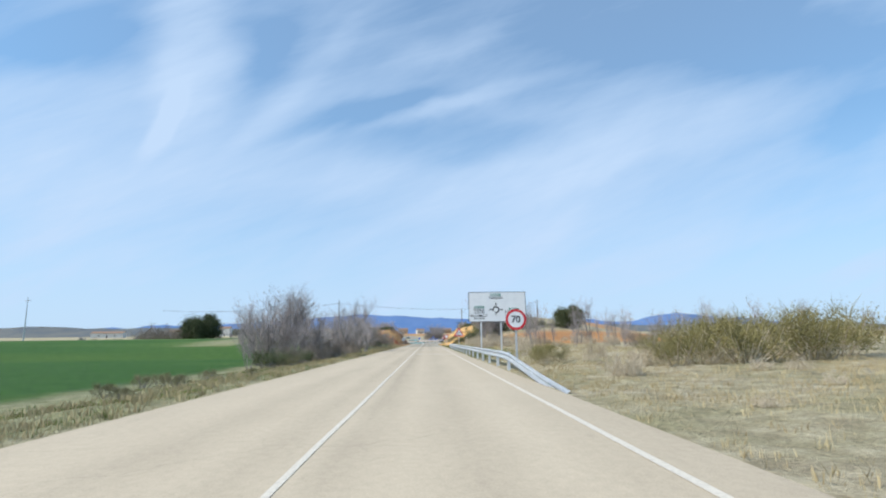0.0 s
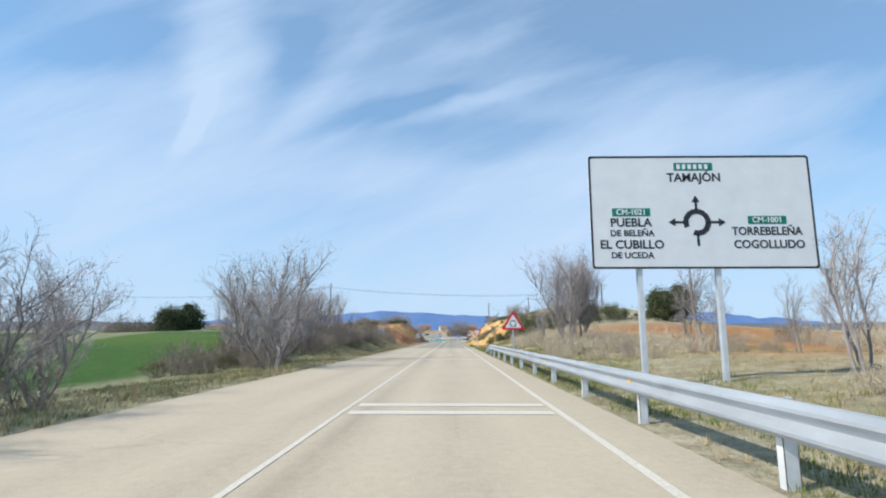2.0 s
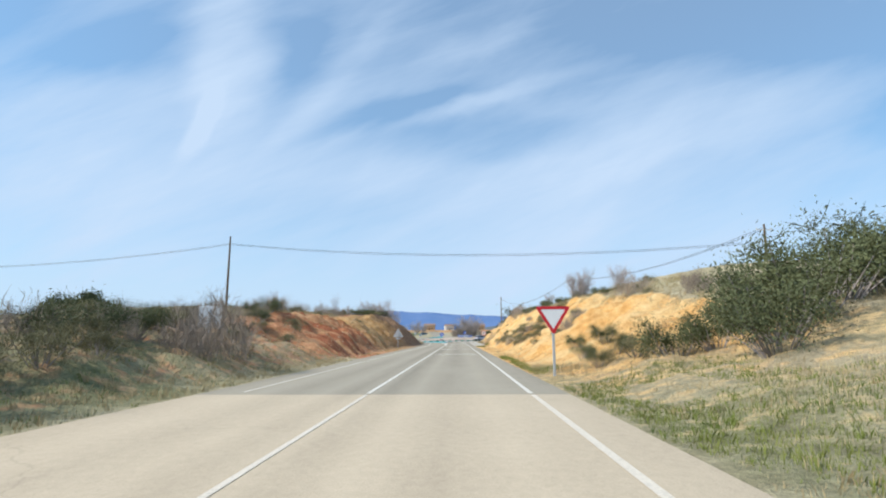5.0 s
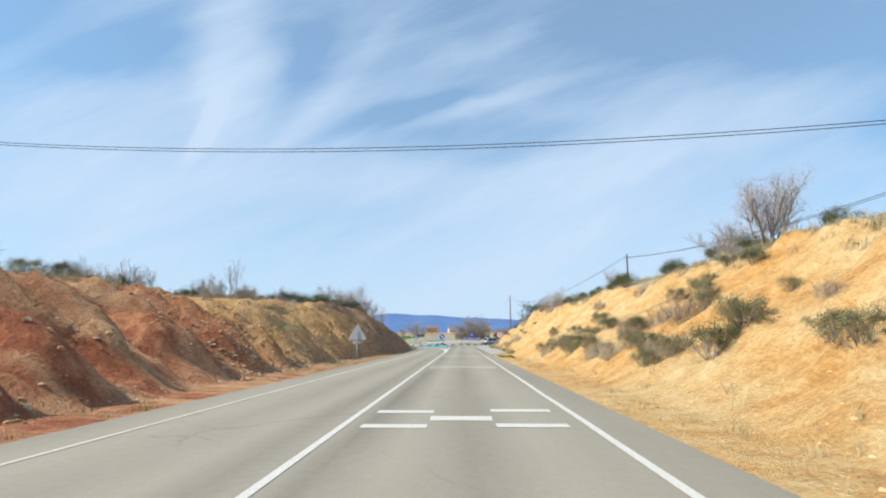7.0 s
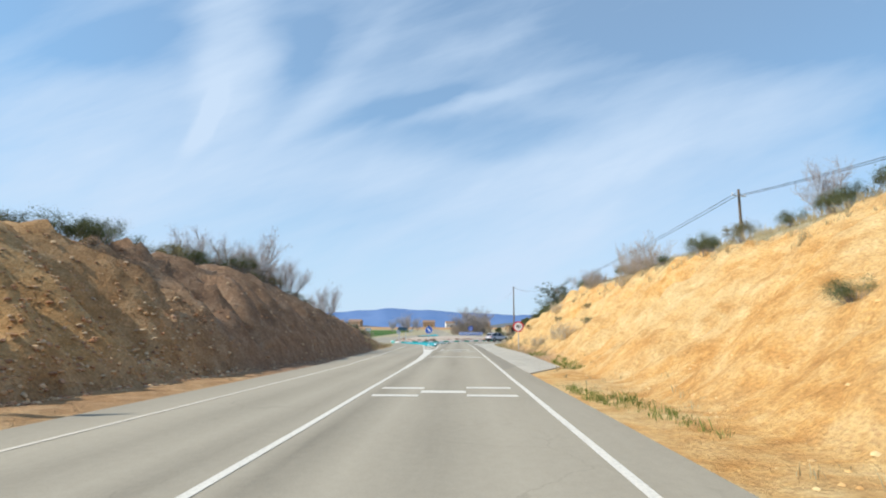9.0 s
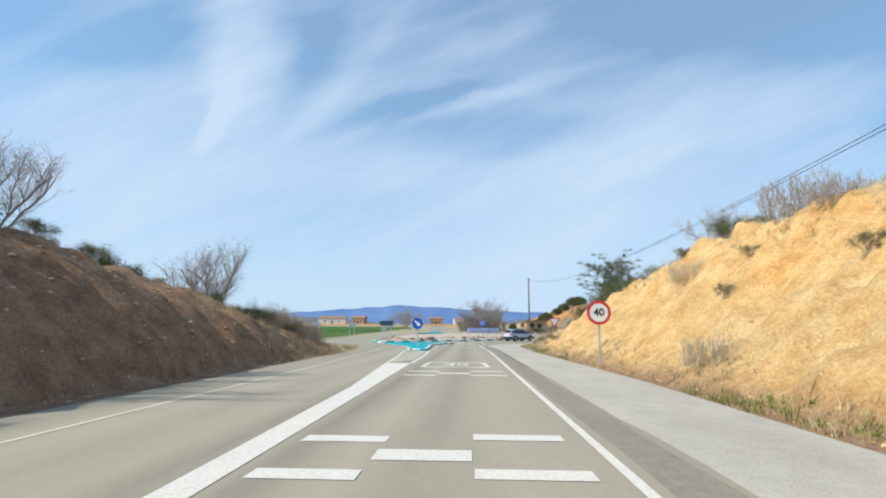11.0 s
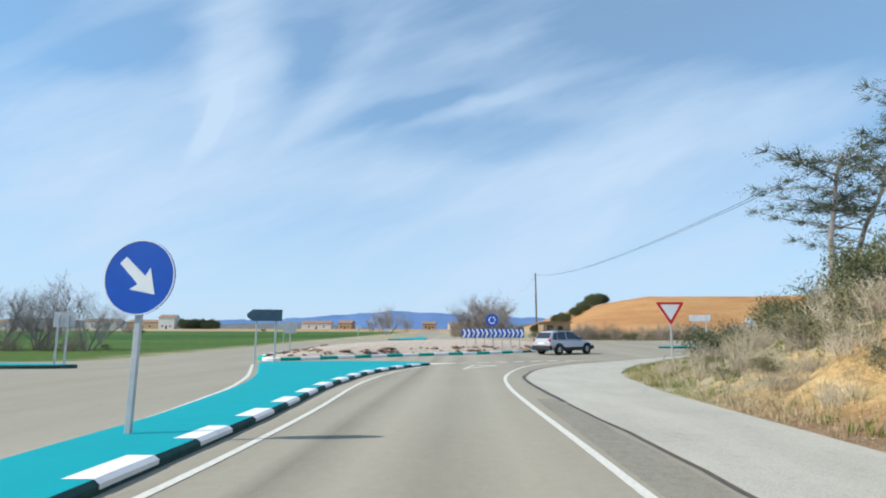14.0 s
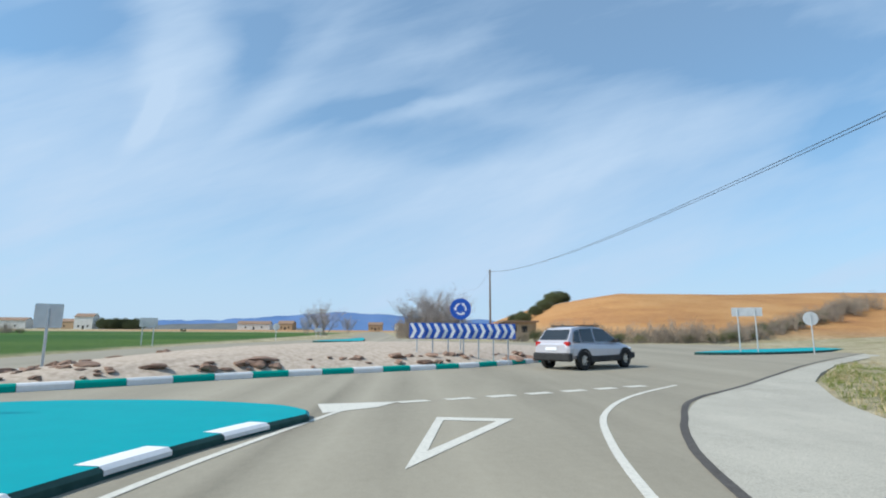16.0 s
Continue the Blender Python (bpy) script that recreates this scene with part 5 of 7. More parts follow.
for dx in (-0.22, 0.22):
    cable((29.0 + dx, 117.2, 10.6), (23.4 + dx, 171.0, 11.9), 1.3, "thin black cable above the ochre cutting", 0.02)
    cable((23.4 + dx, 171.0, 12.1), (26.7 + dx, 380.0, 23.3), 4.1, "thin black cable running down to the junction", 0.022)
    cable((26.7 + dx, 380.0, 23.3), (30 + dx, 480.0, 27), 2.5, "thin black cable beyond the junction")

# ---- plants ----
def rand_dir(rng, up, spread):
    v = Vector((rng.gauss(0, 1), rng.gauss(0, 1), rng.gauss(0, 0.6)))
    return (up + v.normalized() * spread).normalized()


class Growth:
    def __init__(self, seed):
        self.rng = random.Random(seed)
        self.wood, self.woodf, self.tw, self.twf = [], [], [], []

    def limb(self, p, d, length, r0, r1, sides=4, bend=0.25, segs=3):
        pts = [p]
        for _ in range(segs):
            d = (d + Vector((self.rng.gauss(0, 1), self.rng.gauss(0, 1), self.rng.gauss(0.25, 0.6))) * bend * 0.4).normalized()
            pts.append(pts[-1] + d * (length / segs))
        base = len(self.wood)
        near = min(range(base), key=lambda k: (self.wood[k] - p).length_squared) if base else -1
        if near >= 0 and (self.wood[near] - p).length < 1.2:
            self.woodf.append((near, base, base + 1))
        for i, q in enumerate(pts):
            r = r0 + (r1 - r0) * i / segs
            u = d.orthogonal().normalized()
            v = d.cross(u)
            for k in range(sides):
                a = 2 * math.pi * k / sides
                self.wood.append(q + r * (math.cos(a) * u + math.sin(a) * v))
        for i in range(segs):
            for k in range(sides):
                a, b = base + i * sides + k, base + i * sides + (k + 1) % sides
                self.woodf.append((a, b, b + sides, a + sides))
        return pts, d

    def twig(self, p, d, length, w):
        s = d.orthogonal().normalized()
        s.rotate(Matrix.Rotation(self.rng.uniform(0, 6.28), 3, d))
        b = len(self.tw)
        m = p + d * length * 0.5 + Vector((self.rng.gauss(0, 1), self.rng.gauss(0, 1), self.rng.gauss(0, 1))) * length * 0.07
        self.tw += [p - s * w, p + s * w, m + s * w * 0.8, m - s * w * 0.8, p + d * length]
        self.twf += [(b, b + 1, b + 2, b + 3), (b + 3, b + 2, b + 4)]

    def leaf(self, p, size):
        a = Vector((self.rng.gauss(0, 1), self.rng.gauss(0, 1), self.rng.gauss(0, 1))).normalized()
        c = a.orthogonal().normalized()
        c.rotate(Matrix.Rotation(self.rng.uniform(0, 6.28), 3, a))
        b = len(self.tw)
        self.tw += [p, p + a * size + c * size * 0.4, p + a * size * 1.5 - c * size * 0.2]
        self.twf.append((b, b + 1, b + 2))


def bare_tree(seed, height, stems, spread, name="bare_tree", twig_w=0.0085, density=1.0, lean=0.25, fan=0.75, girth=1.0):
    g = Growth(seed)
    rng = g.rng
    for s in range(stems):
        a = 2 * math.pi * (s + rng.random() * 0.6) / stems
        out = Vector((math.cos(a), math.sin(a), 0))
        d = (Vector((0, 0, 1)) + out * spread * rng.uniform(0.5, 1.0)).normalized()
        L = height * rng.uniform(0.55, 0.8)
        pts, dd = g.limb(Vector((out.x * 0.15, out.y * 0.15, -0.2)), d, L, height * 0.011 * girth * rng.uniform(0.8, 1.2), height * 0.005 * girth, 5, lean, 5)
        for i in range(2, 6):
            for _ in range(max(1, int(3 * density))):
                d1 = rand_dir(rng, d + Vector((0, 0, 0.5)), fan)
                l1 = height * rng.uniform(0.16, 0.32)
                p1, e1 = g.limb(pts[i].lerp(pts[i - 1], rng.random()), d1, l1, height * 0.004, height * 0.0016, 3, 0.35, 3)
                for j in range(1, 4):
                    for _ in range(max(1, int(3 * density))):
                        d2 = rand_dir(rng, e1 + Vector((0, 0, 0.4)), 0.8)
                        l2 = height * rng.uniform(0.07, 0.16)
                        st = p1[j].lerp(p1[j - 1], rng.random())
                        g.twig(st, d2, l2, twig_w)
                        for q in (0.3, 0.55, 0.75, 0.9):
                            d3 = rand_dir(rng, d2, 0.9)
                            l3 = l2 * rng.uniform(0.4, 0.8)
                            g.twig(st + d2 * l2 * q, d3, l3, twig_w * 0.7)
                            g.twig(st + d2 * l2 * q + d3 * l3 * 0.5, rand_dir(rng, d3, 0.9), l3 * 0.6, twig_w * 0.55)
    return g


def thicket(seed, w, h, stems, twig_w=0.010):
    """A low tangle of upright bare shoots."""
    g = Growth(seed)
    rng = g.rng
    for _ in range(stems):
        a, r = rng.uniform(0, 6.28), w * math.sqrt(rng.random())
        p = Vector((r * math.cos(a), r * math.sin(a), -0.1))
        d = rand_dir(rng, Vector((0, 0, 1)), 0.35)
        L = h * rng.uniform(0.5, 1.0) * (1 - 0.35 * r / w)
        pts, e = g.limb(p, d, L, 0.016, 0.006, 3, 0.3, 3)
        for i in range(1, 4):
            for _ in range(3):
                d2 = rand_dir(rng, e + Vector((0, 0, 0.3)), 0.85)
                st = pts[i].lerp(pts[i - 1], rng.random())
                l2 = h * rng.uniform(0.14, 0.32)
                g.twig(st, d2, l2, twig_w)
                for q in (0.4, 0.7):
                    g.twig(st + d2 * l2 * q, rand_dir(rng, d2, 0.9), l2 * 0.55, twig_w * 0.75)
    return g


def leafy(seed, w, h, clumps, leaves, size, upright=0.5):
    """A scrubby bush: a few stems and clumps of small leaves with gaps between them."""
    g = Growth(seed)
    rng = g.rng
    for _ in range(clumps):
        a, r = rng.uniform(0, 6.28), w * math.sqrt(rng.random()) * 0.8
        c = Vector((r * math.cos(a), r * math.sin(a), h * rng.uniform(0.25, 0.85) * (1 - 0.4 * r / w)))
        g.limb(Vector((c.x * 0.25, c.y * 0.25, -0.1)), (c - Vector((c.x * 0.25, c.y * 0.25, -0.1))).normalized(), (c + Vector((0, 0, 0.1))).length * 0.95, 0.018, 0.006, 3, 0.2, 3)
        cr = min(w, h) * rng.uniform(0.2, 0.42)
        for _ in range(leaves):
            v = Vector((rng.gauss(0, 0.5), rng.gauss(0, 0.5), rng.gauss(0, 0.42)))
            p = c + v * cr
            if p.z < 0.02:
                continue
            g.leaf(p, size * rng.uniform(0.6, 1.3))
        for _ in range(6):
            d = rand_dir(rng, Vector((0, 0, upright)), 1.0)
            g.twig(c, d, cr * rng.uniform(1.0, 1.7), 0.008)
    return g


def plant(g, name, bark, leaf, label, category, crown="crown"):
    """Turns a growth into a thing with a trunk and a crown, waiting to be copied."""
    o = empty(name, Matrix.Identity(4), label, category)
    mesh_object("trunk", g.wood, g.woodf, bark, o)
    mesh_object(crown, g.tw, g.twf, leaf, o)
    return o


PLANTED = set()


def put(proto, x, y, scale=1.0, turn=0.0, z=None, group="", label="", sz=1.0):
    m = Matrix.Translation((x, y, (land_z(x, y) if z is None else z))) @ Matrix.Rotation(radians(turn), 4, "Z")
    if proto.name not in PLANTED:
        PLANTED.add(proto.name)
        o = proto
        o.matrix_world = m
    else:
        o = copy_thing(proto, m)
    o.matrix_basis = m @ Matrix.Diagonal((scale, scale, scale * sz, 1))
    if group:
        o["group"] = group
    if label:
        o["label"] = label
    return o


rs = random.Random(11)
T1 = plant(bare_tree(1, 6.2, 5, 0.85, lean=0.55, fan=1.0), "bare_tree", M["bark"], M["twig"], "leafless grey many-stemmed tree on the verge", "tree")
T2 = plant(bare_tree(2, 6.2, 7, 0.34, density=0.67, lean=0.4, twig_w=0.008, girth=0.6), "bare_tree", M["bark"], M["twig"], "leafless grey-brown tree with rising limbs", "tree")
T3 = plant(bare_tree(3, 4.8, 5, 0.75, lean=0.5, fan=0.95), "bare_tree", M["bark"], M["twig"], "small leafless tree with fine twigs", "tree")
T4 = plant(bare_tree(4, 5.0, 2, 0.18, density=0.7, lean=0.4), "bare_sapling", M["bark"], M["twig"], "slender leafless sapling in dry grass", "tree")
T5 = plant(bare_tree(12, 7.0, 5, 0.19, density=1.34, lean=0.4, fan=0.7, girth=0.7), "bare_tree", M["bark"], M["twig"], "tall leafless forked tree with fine twigs", "tree")
H1 = plant(thicket(5, 1.5, 2.6, 60), "bare_thicket", M["brush"], M["brush"], "tangled leafless brush on the verge", "bush")
H2 = plant(thicket(6, 1.3, 2.0, 55), "bare_thicket", M["twig_pale"], M["twig_pale"], "pale dry brush on the verge", "bush")
B1 = plant(leafy(7, 0.9, 1.2, 17, 230, 0.038), "scrub_bush", M["bark"], M["scrub"], "grey-green scrub bush on stony ground", "bush")
B2 = plant(leafy(8, 1.0, 1.6, 20, 250, 0.042), "evergreen_bush", M["bark"], M["scrub_dark"], "dark evergreen scrub bush on the bank", "bush")
B3 = plant(leafy(9, 1.2, 1.5, 20, 230, 0.036, 1.5), "broom_bush", M["twig_pale"], M["broom"], "olive broom bush in dry grass", "bush")
O1 = plant(leafy(10, 2.4, 4.2, 54, 420, 0.15), "holm_oak", M["bark"], M["scrub_dark"], "round dark holm oak in the field", "tree")

# left verge of the pale road
for x, y, s, t in ((-10.6, 23.5, 1.0, 40), (-8.8, 26, 0.8, 90), (-9.6, 22.0, 0.8, 150), (-11.6, 25, 0.95, 210), (-10.0, 27.5, 0.85, 20), (-9.8, 53, 0.85, 200), (-12.5, 27, 0.85, 300)):
    put(T1, x, y, s, t, group="verge trees")
for x, y, s, t in ((-8.6, 58, 0.95, 10), (-7.8, 62.0, 0.88, 120), (-9.4, 66, 0.85, 220), (-9.4, 61.5, 0.95, 320), (-11.5, 21, 0.8, 33), (-11, 61, 0.85, 15), (-7.8, 54.5, 0.9, 70), (-7.4, 64.8, 0.74, 280), (-10.4, 56.5, 0.85, 140), (-11.5, 52, 0.8, 0)):
    put(T2, x, y, s * 0.86, t, group="verge trees")
for x, y, s, t in ((-8.0, 30, 0.9, 0), (-9.9, 34.5, 1.0, 50), (-9.5, 49, 0.8, 260)):
    put(T3, x, y, s, t, group="verge trees")
for i in range(34):
    y = 17 + i * 1.75
    if 30.5 < y < 44.5:
        continue
    put(H1, -6.8 - rs.random() * 2.6, y, rs.uniform(0.45, 0.8), rs.uniform(0, 360), group="verge brush")
for i in range(30):
    put(rs.choice((B1, B2, H1)), -6.3 - rs.random() * 3.4, 64 + i * 0.98, rs.uniform(0.6, 1.05), rs.uniform(0, 360), group="verge scrub")
for i in range(6):
    put(H1, -7.5 - rs.random() * 3, 74 + i * 3.0, rs.uniform(0.4, 0.7), rs.uniform(0, 360), group="verge brush")
for x, y, s in ((-6.6, 14, 0.6), (-7.5, 15.5, 0.7), (-5.9, 4.0, 0.35), (-8.6, 19, 0.8)):
    put(B1, x, y, s, rs.uniform(0, 360), group="verge scrub")
# right verge of the pale road
put(T5, 9.7, 55.8, 1.02, 160, group="field edge trees"); put(T5, 10.8, 57.2, 0.95, 30, group="field edge trees")
for x, y, s, t in ((12.0, 213.9, 1.35, 35), (13.4, 213.2, 1.15, 160), (13.0, 215.4, 1.0, 250)):
    put(B2, x, y, s, t, group="corner bushes")
put(T4, 13.3, 44.2, 1.15, 77, group="field saplings"); put(O1, 28.7, 85.7, 1.28, 0, group="holm oaks"); put(O1, -84, 190, 3.2, 60, group="holm oaks"); put(T3, -5.7, 41.6, 1.0, 10, group="verge trees")
for i in range(7):
    put(H1, -88 - i * 2.6, 190 + rs.uniform(-3, 3), rs.uniform(2.4, 3.6), rs.uniform(0, 360), group="field copse")
for i in range(26):
    put(rs.choice((H2, H1, H2)), 7.4 + rs.random() * 7, 43 + i * 0.62, rs.uniform(0.3, 0.62), rs.uniform(0, 360), group="dry field brush")
for i in range(24):
    put(rs.choice((H1, H1, B1)), -9.4 - rs.random() * 2.8, 44 + i * 1.0, rs.uniform(0.6, 0.95), rs.uniform(0, 360), group="verge brush")
for x, y, s in ((11.0, 31.5, 0.85), (12.2, 33, 0.95), (16.5, 36, 1.1), (17.5, 35, 1.05), (15, 40, 0.7), (13.5, 43.5, 0.85), (19, 34, 0.8), (21, 38, 0.75), (14.2, 29, 0.6), (23, 40, 0.9), (12.8, 45, 0.8), (22.5, 30, 0.7), (27, 36, 0.8)):
    put(T4, x, y, s, rs.uniform(0, 360), group="field saplings")
for i in range(16):
    put(H2, rs.uniform(8.5, 20), rs.uniform(26, 52), rs.uniform(0.35, 0.7), rs.uniform(0, 360), group="dry field brush")
for x, y, s in ((9.6, -0.6, 1.0), (10.8, 0.2, 1.3), (12.0, -0.6, 1.35), (13.2, 0.4, 1.4), (14.6, -0.2, 1.45), (16.2, 0.8, 1.5), (12.5, 2.5, 1.3), (13.8, 3.5, 1.35), (15.2, 4.2, 1.1), (16.8, 5, 1.2), (18.5, 5.8, 1.1), (14.6, 6.5, 1.0), (20.5, 7, 1.2), (17.5, 8.5, 1.1), (22.5, 8, 1.2), (11.2, 3.2, 0.7), (19.5, 10.5, 1.1), (24, 11, 1.2), (8.2, 13.5, 0.62), (7.6, 11.6, 0.5), (13, 10, 0.8), (16, 13, 0.9)):
    put(B3, x, y, s, rs.uniform(0, 360), group="broom bushes")
for x, y, s in ((7.0, -2.8, 0.45), (9.2, 1.0, 0.5), (12.0, 0.0, 0.5), (15.4, 2.0, 0.8), (9.8, 9, 0.5)):
    put(H2, x, y, s, rs.uniform(0, 360), group="dry field brush")
for i in range(44):
    put(H2, rs.uniform(6.2, 19), rs.uniform(-12, 20), rs.uniform(0.12, 0.30), rs.uniform(0, 360), group="dry verge tufts", sz=0.8)
for x, y, s in ((13.2, 4.2, 0.55), (16.2, 5.6, 0.6), (19.4, 6.6, 0.55), (12, 7, 0.5)):
    put(T4, x, y, s, rs.uniform(0, 360), group="field saplings")
for x, y, s in ((-7.5, 1.0, 0.5), (-9.0, 3.0, 0.6), (-8.2, 5.4, 0.5), (-10.5, 4.5, 0.6), (-7.0, -3.5, 0.4), (-8.6, -1.5, 0.5)):
    put(B1, x, y, s, rs.uniform(0, 360), group="verge scrub")
put(B3, 6.6, 6.6, 0.72, 10, group="broom bushes"); put(B3, 7.4, 7.4, 0.7, 100, group="broom bushes"); put(B3, 6.9, 8.4, 0.6, 200, group="broom bushes")
put(T1, -8.5, 48.3, 1.22, 70, group="verge trees"); put(T5, -9.2, 24.5, 0.9, 200, group="verge trees")
for i in range(12):
    put(T4 if i % 2 else H1, rs.uniform(15, 30), rs.uniform(15, 28), rs.uniform(0.45, 0.8), rs.uniform(0, 360), group="field saplings")
# shrubs at the foot of the first clump, pale brush along the right horizon
for x, y, s in ((-8.0, 15.2, 0.85), (-7.2, 16.4, 0.8), (-9.0, 16.8, 0.9), (-6.9, 18.0, 0.75), (-8.2, 18.6, 0.9), (-9.8, 19.5, 0.95)):
    put(B2, x, y, s, rs.uniform(0, 360), group="verge scrub")
for i in range(26):
    put(H2 if i % 3 else H1, 22 + i * 2.1 + rs.uniform(-1, 1), 44 + rs.uniform(-8, 14) + i * 0.4, rs.uniform(0.4, 0.85), rs.uniform(0, 360), group="dry field brush")
for i in range(14):
    put(T4, 24 + i * 2.9 + rs.uniform(-1, 1), 40 + rs.uniform(-6, 10), rs.uniform(0.5, 0.9), rs.uniform(0, 360), group="field saplings")
for i in range(10):
    put(H2, 9.5 + rs.uniform(0, 6), 42 + i * 2.6, rs.uniform(0.4, 0.75), rs.uniform(0, 360), group="dry field brush")
# start of the ochre bank
for i in range(20):
    put(B2 if i % 3 else B1, 8.0 + i * 1.15 + rs.uniform(-0.5, 0.5), 84.5 + rs.uniform(-2, 3) + (3 if i > 12 else 0), rs.uniform(0.7, 1.15), rs.uniform(0, 360), group="bank scrub")
for i in range(14):
    put(B2 if i % 2 else B1, -8.5 - rs.uniform(0, 5), 82 + i * 1.9, rs.uniform(0.6, 1.05), rs.uniform(0, 360), group="bank scrub")
put(T4, 10.5, 72, 0.75, 20, group="field saplings"); put(T4, 11, 73, 0.6, 90, group="field saplings")
for x, y, s in ((9.2, 82.5, 1.4), (10.4, 84.0, 1.8), (11.8, 85.0, 2.0), (13.4, 86.2, 2.1), (15.0, 86.6, 2.0), (16.8, 87.5, 2.1), (18.6, 88.0, 2.0), (20.6, 88.6, 1.9), (22.6, 89.0, 1.8), (8.4, 86.0, 1.2), (7.6, 89.5, 0.7), (7.0, 92.0, 0.6), (8.2, 93.0, 0.7), (6.6, 88.0, 0.55), (7.4, 95.0, 0.55)):
    put(B2, x, y, s, rs.uniform(0, 360), group="bank scrub")
for x, y, s in ((8.6, 74.0, 0.8), (9.8, 70.5, 0.7), (11.4, 68, 0.8), (8.2, 66, 0.6), (13, 72, 0.8), (10.6, 76.5, 0.8), (8.8, 62.0, 0.65), (7.8, 70.0, 0.5)):
    put(H2, x, y, s, rs.uniform(0, 360), group="dry field brush")
# ochre cutting: scrub on the face and along the crest
for x, y, s in ((8.9, 108.4, 0.9), (9.6, 120.2, 0.7), (7.7, 120.0, 0.7), (10.2, 119.8, 0.65), (8.4, 118.4, 0.9), (7.2, 122.5, 0.75), (8.2, 124, 0.7), (9.2, 117, 0.85), (8.0, 113.5, 0.7), (11.0, 117.5, 0.6), (7.2, 128, 0.6), (7.6, 131, 0.5), (9.0, 127, 0.6), (7.1, 106.8, 0.55), (9.6, 104.5, 0.7), (10.4, 109, 0.6), (7.4, 135, 0.5), (8.4, 139, 0.5), (11.5, 111, 0.7), (8.0, 103, 0.7), (7.0, 116, 0.55), (8.8, 110.8, 0.5), (7.4, 125.5, 0.6), (7.6, 118.6, 0.7), (8.2, 121.6, 0.85)):
    kind = rs.choice((B1, H1, B1, B1, B2))
    put(kind, x, y, s * (0.38 if kind is H1 else 0.78), rs.uniform(0, 360), group="cutting scrub", z=land_z(x, y) - 0.05)
for x, y, s in ((8.0, 126.5, 0.9), (9.0, 129, 0.95), (7.6, 130.5, 0.75), (9.8, 132, 0.9), (8.6, 133.5, 0.8), (10.6, 135.5, 0.9), (7.9, 137, 0.7), (7.4, 108.2, 0.8), (8.0, 109.6, 0.75), (8.3, 104.8, 0.7), (10.3, 114.5, 0.6), (11.4, 121.5, 0.6), (12.0, 125, 0.75), (11.6, 130, 0.8)):
    kind = rs.choice((B1, H1, B1))
    put(kind, x, y, s * (0.36 if kind is H1 else 0.75), rs.uniform(0, 360), group="cutting scrub", z=land_z(x, y) - 0.05)
for x, y, s in ((8.3, 101.5, 0.32), (9.6, 106.5, 0.42), (10.4, 108.0, 0.40)):
    put(H1, x, y, s, rs.uniform(0, 360), group="cutting scrub", label="rust-brown leafless brush on the cutting", z=land_z(x, y) - 0.05)
for x, y, s in ((8.0, 161.5, 0.6), (9.6, 172, 0.45), (10.6, 177, 0.6), (11.6, 180, 0.55), (10.9, 168, 0.5), (12.0, 163, 0.5), (9.0, 186, 0.4), (8.3, 157, 0.4), (11.4, 174, 0.45), (7.7, 168.8, 0.5)):
    put(H2 if rs.random() < 0.4 else B1, x, y, s, rs.uniform(0, 360), group="cutting scrub", z=land_z(x, y) - 0.05)
y = 92.0
while y < 199:
    x = 13.0 + rs.uniform(-0.6, 2.2)
    put(rs.choice((B1, B2, B2, H1)), x, y, rs.uniform(0.4, 0.95), rs.uniform(0, 360), group="crest scrub")
    y += rs.uniform(1.3, 3.2)
put(T3, 13.6, 121, 0.62, 0, group="crest trees"); put(T3, 15, 128, 0.5, 70, group="crest trees"); put(T3, 14.5, 112, 0.5, 10, group="crest trees"); put(T3, 14.2, 183, 0.55, 80, group="crest trees"); put(T3, 15.5, 150, 0.5, 15, group="crest trees"); put(T4, 13.5, 176.5, 0.4, 15, group="crest trees")
for i in range(30):
    y = 113.5 + i * 0.72
    x = 6.7 + rs.random() ** 1.5 * 2.4
    kind = rs.choice((H1, B1, B1, B1, H2))
    put(kind, x, y, rs.uniform(0.35, 0.62) * (1.15 if kind is B1 else 0.75), rs.uniform(0, 360), group="cutting scrub", z=land_z(x, y) - 0.05)
for x, y, s in ((7.7, 113.6, 0.85), (7.2, 114.8, 0.65), (6.8, 115.6, 0.55), (8.4, 113.4, 0.8), (9.4, 117.6, 0.65), (12.4, 122, 0.55)):
    put(B1, x, y, s, rs.uniform(0, 360), group="cutting scrub", z=land_z(x, y) - 0.05)
put(T1, 13.2, 120.5, 0.55, 30, group="crest trees")
for i in range(26):
    y = 194 + i * 0.6
    x = float(right_toe(y)) + 0.6 + rs.random() * 3.0
    put(rs.choice((H2, B1, H2)), x, y, rs.uniform(0.22, 0.5), rs.uniform(0, 360), group="junction scrub", z=land_z(x, y) - 0.03)
# red cutting: crest line
y = 94.0
while y < 176:
    x = -12.6 - rs.uniform(0, 2.5)
    put(rs.choice((B1, B2, H1, H1)), x, y, rs.uniform(0.35, 0.75), rs.uniform(0, 360), group="crest scrub")
    y += rs.uniform(1.2, 2.6)
for x, y, s in ((-9.5, 101, 0.8), (-8.2, 103, 0.7), (-10.8, 98, 0.9), (-7.4, 99.5, 0.6), (-8.8, 96, 0.7), (-11.2, 105, 0.9), (-10.2, 119, 0.45), (-9.0, 130, 0.4)):
    put(rs.choice((B1, H1)), x, y, s, rs.uniform(0, 360), group="bank scrub", z=land_z(x, y) - 0.05)
put(T4, -12.5, 133.2, 0.62, 0, group="crest trees"); put(T3, -14, 161, 0.72, 60, group="crest trees"); put(T1, -13.2, 168.5, 0.72, 60, group="crest trees"); put(T3, -13.6, 170.5, 0.8, 200, group="crest trees")
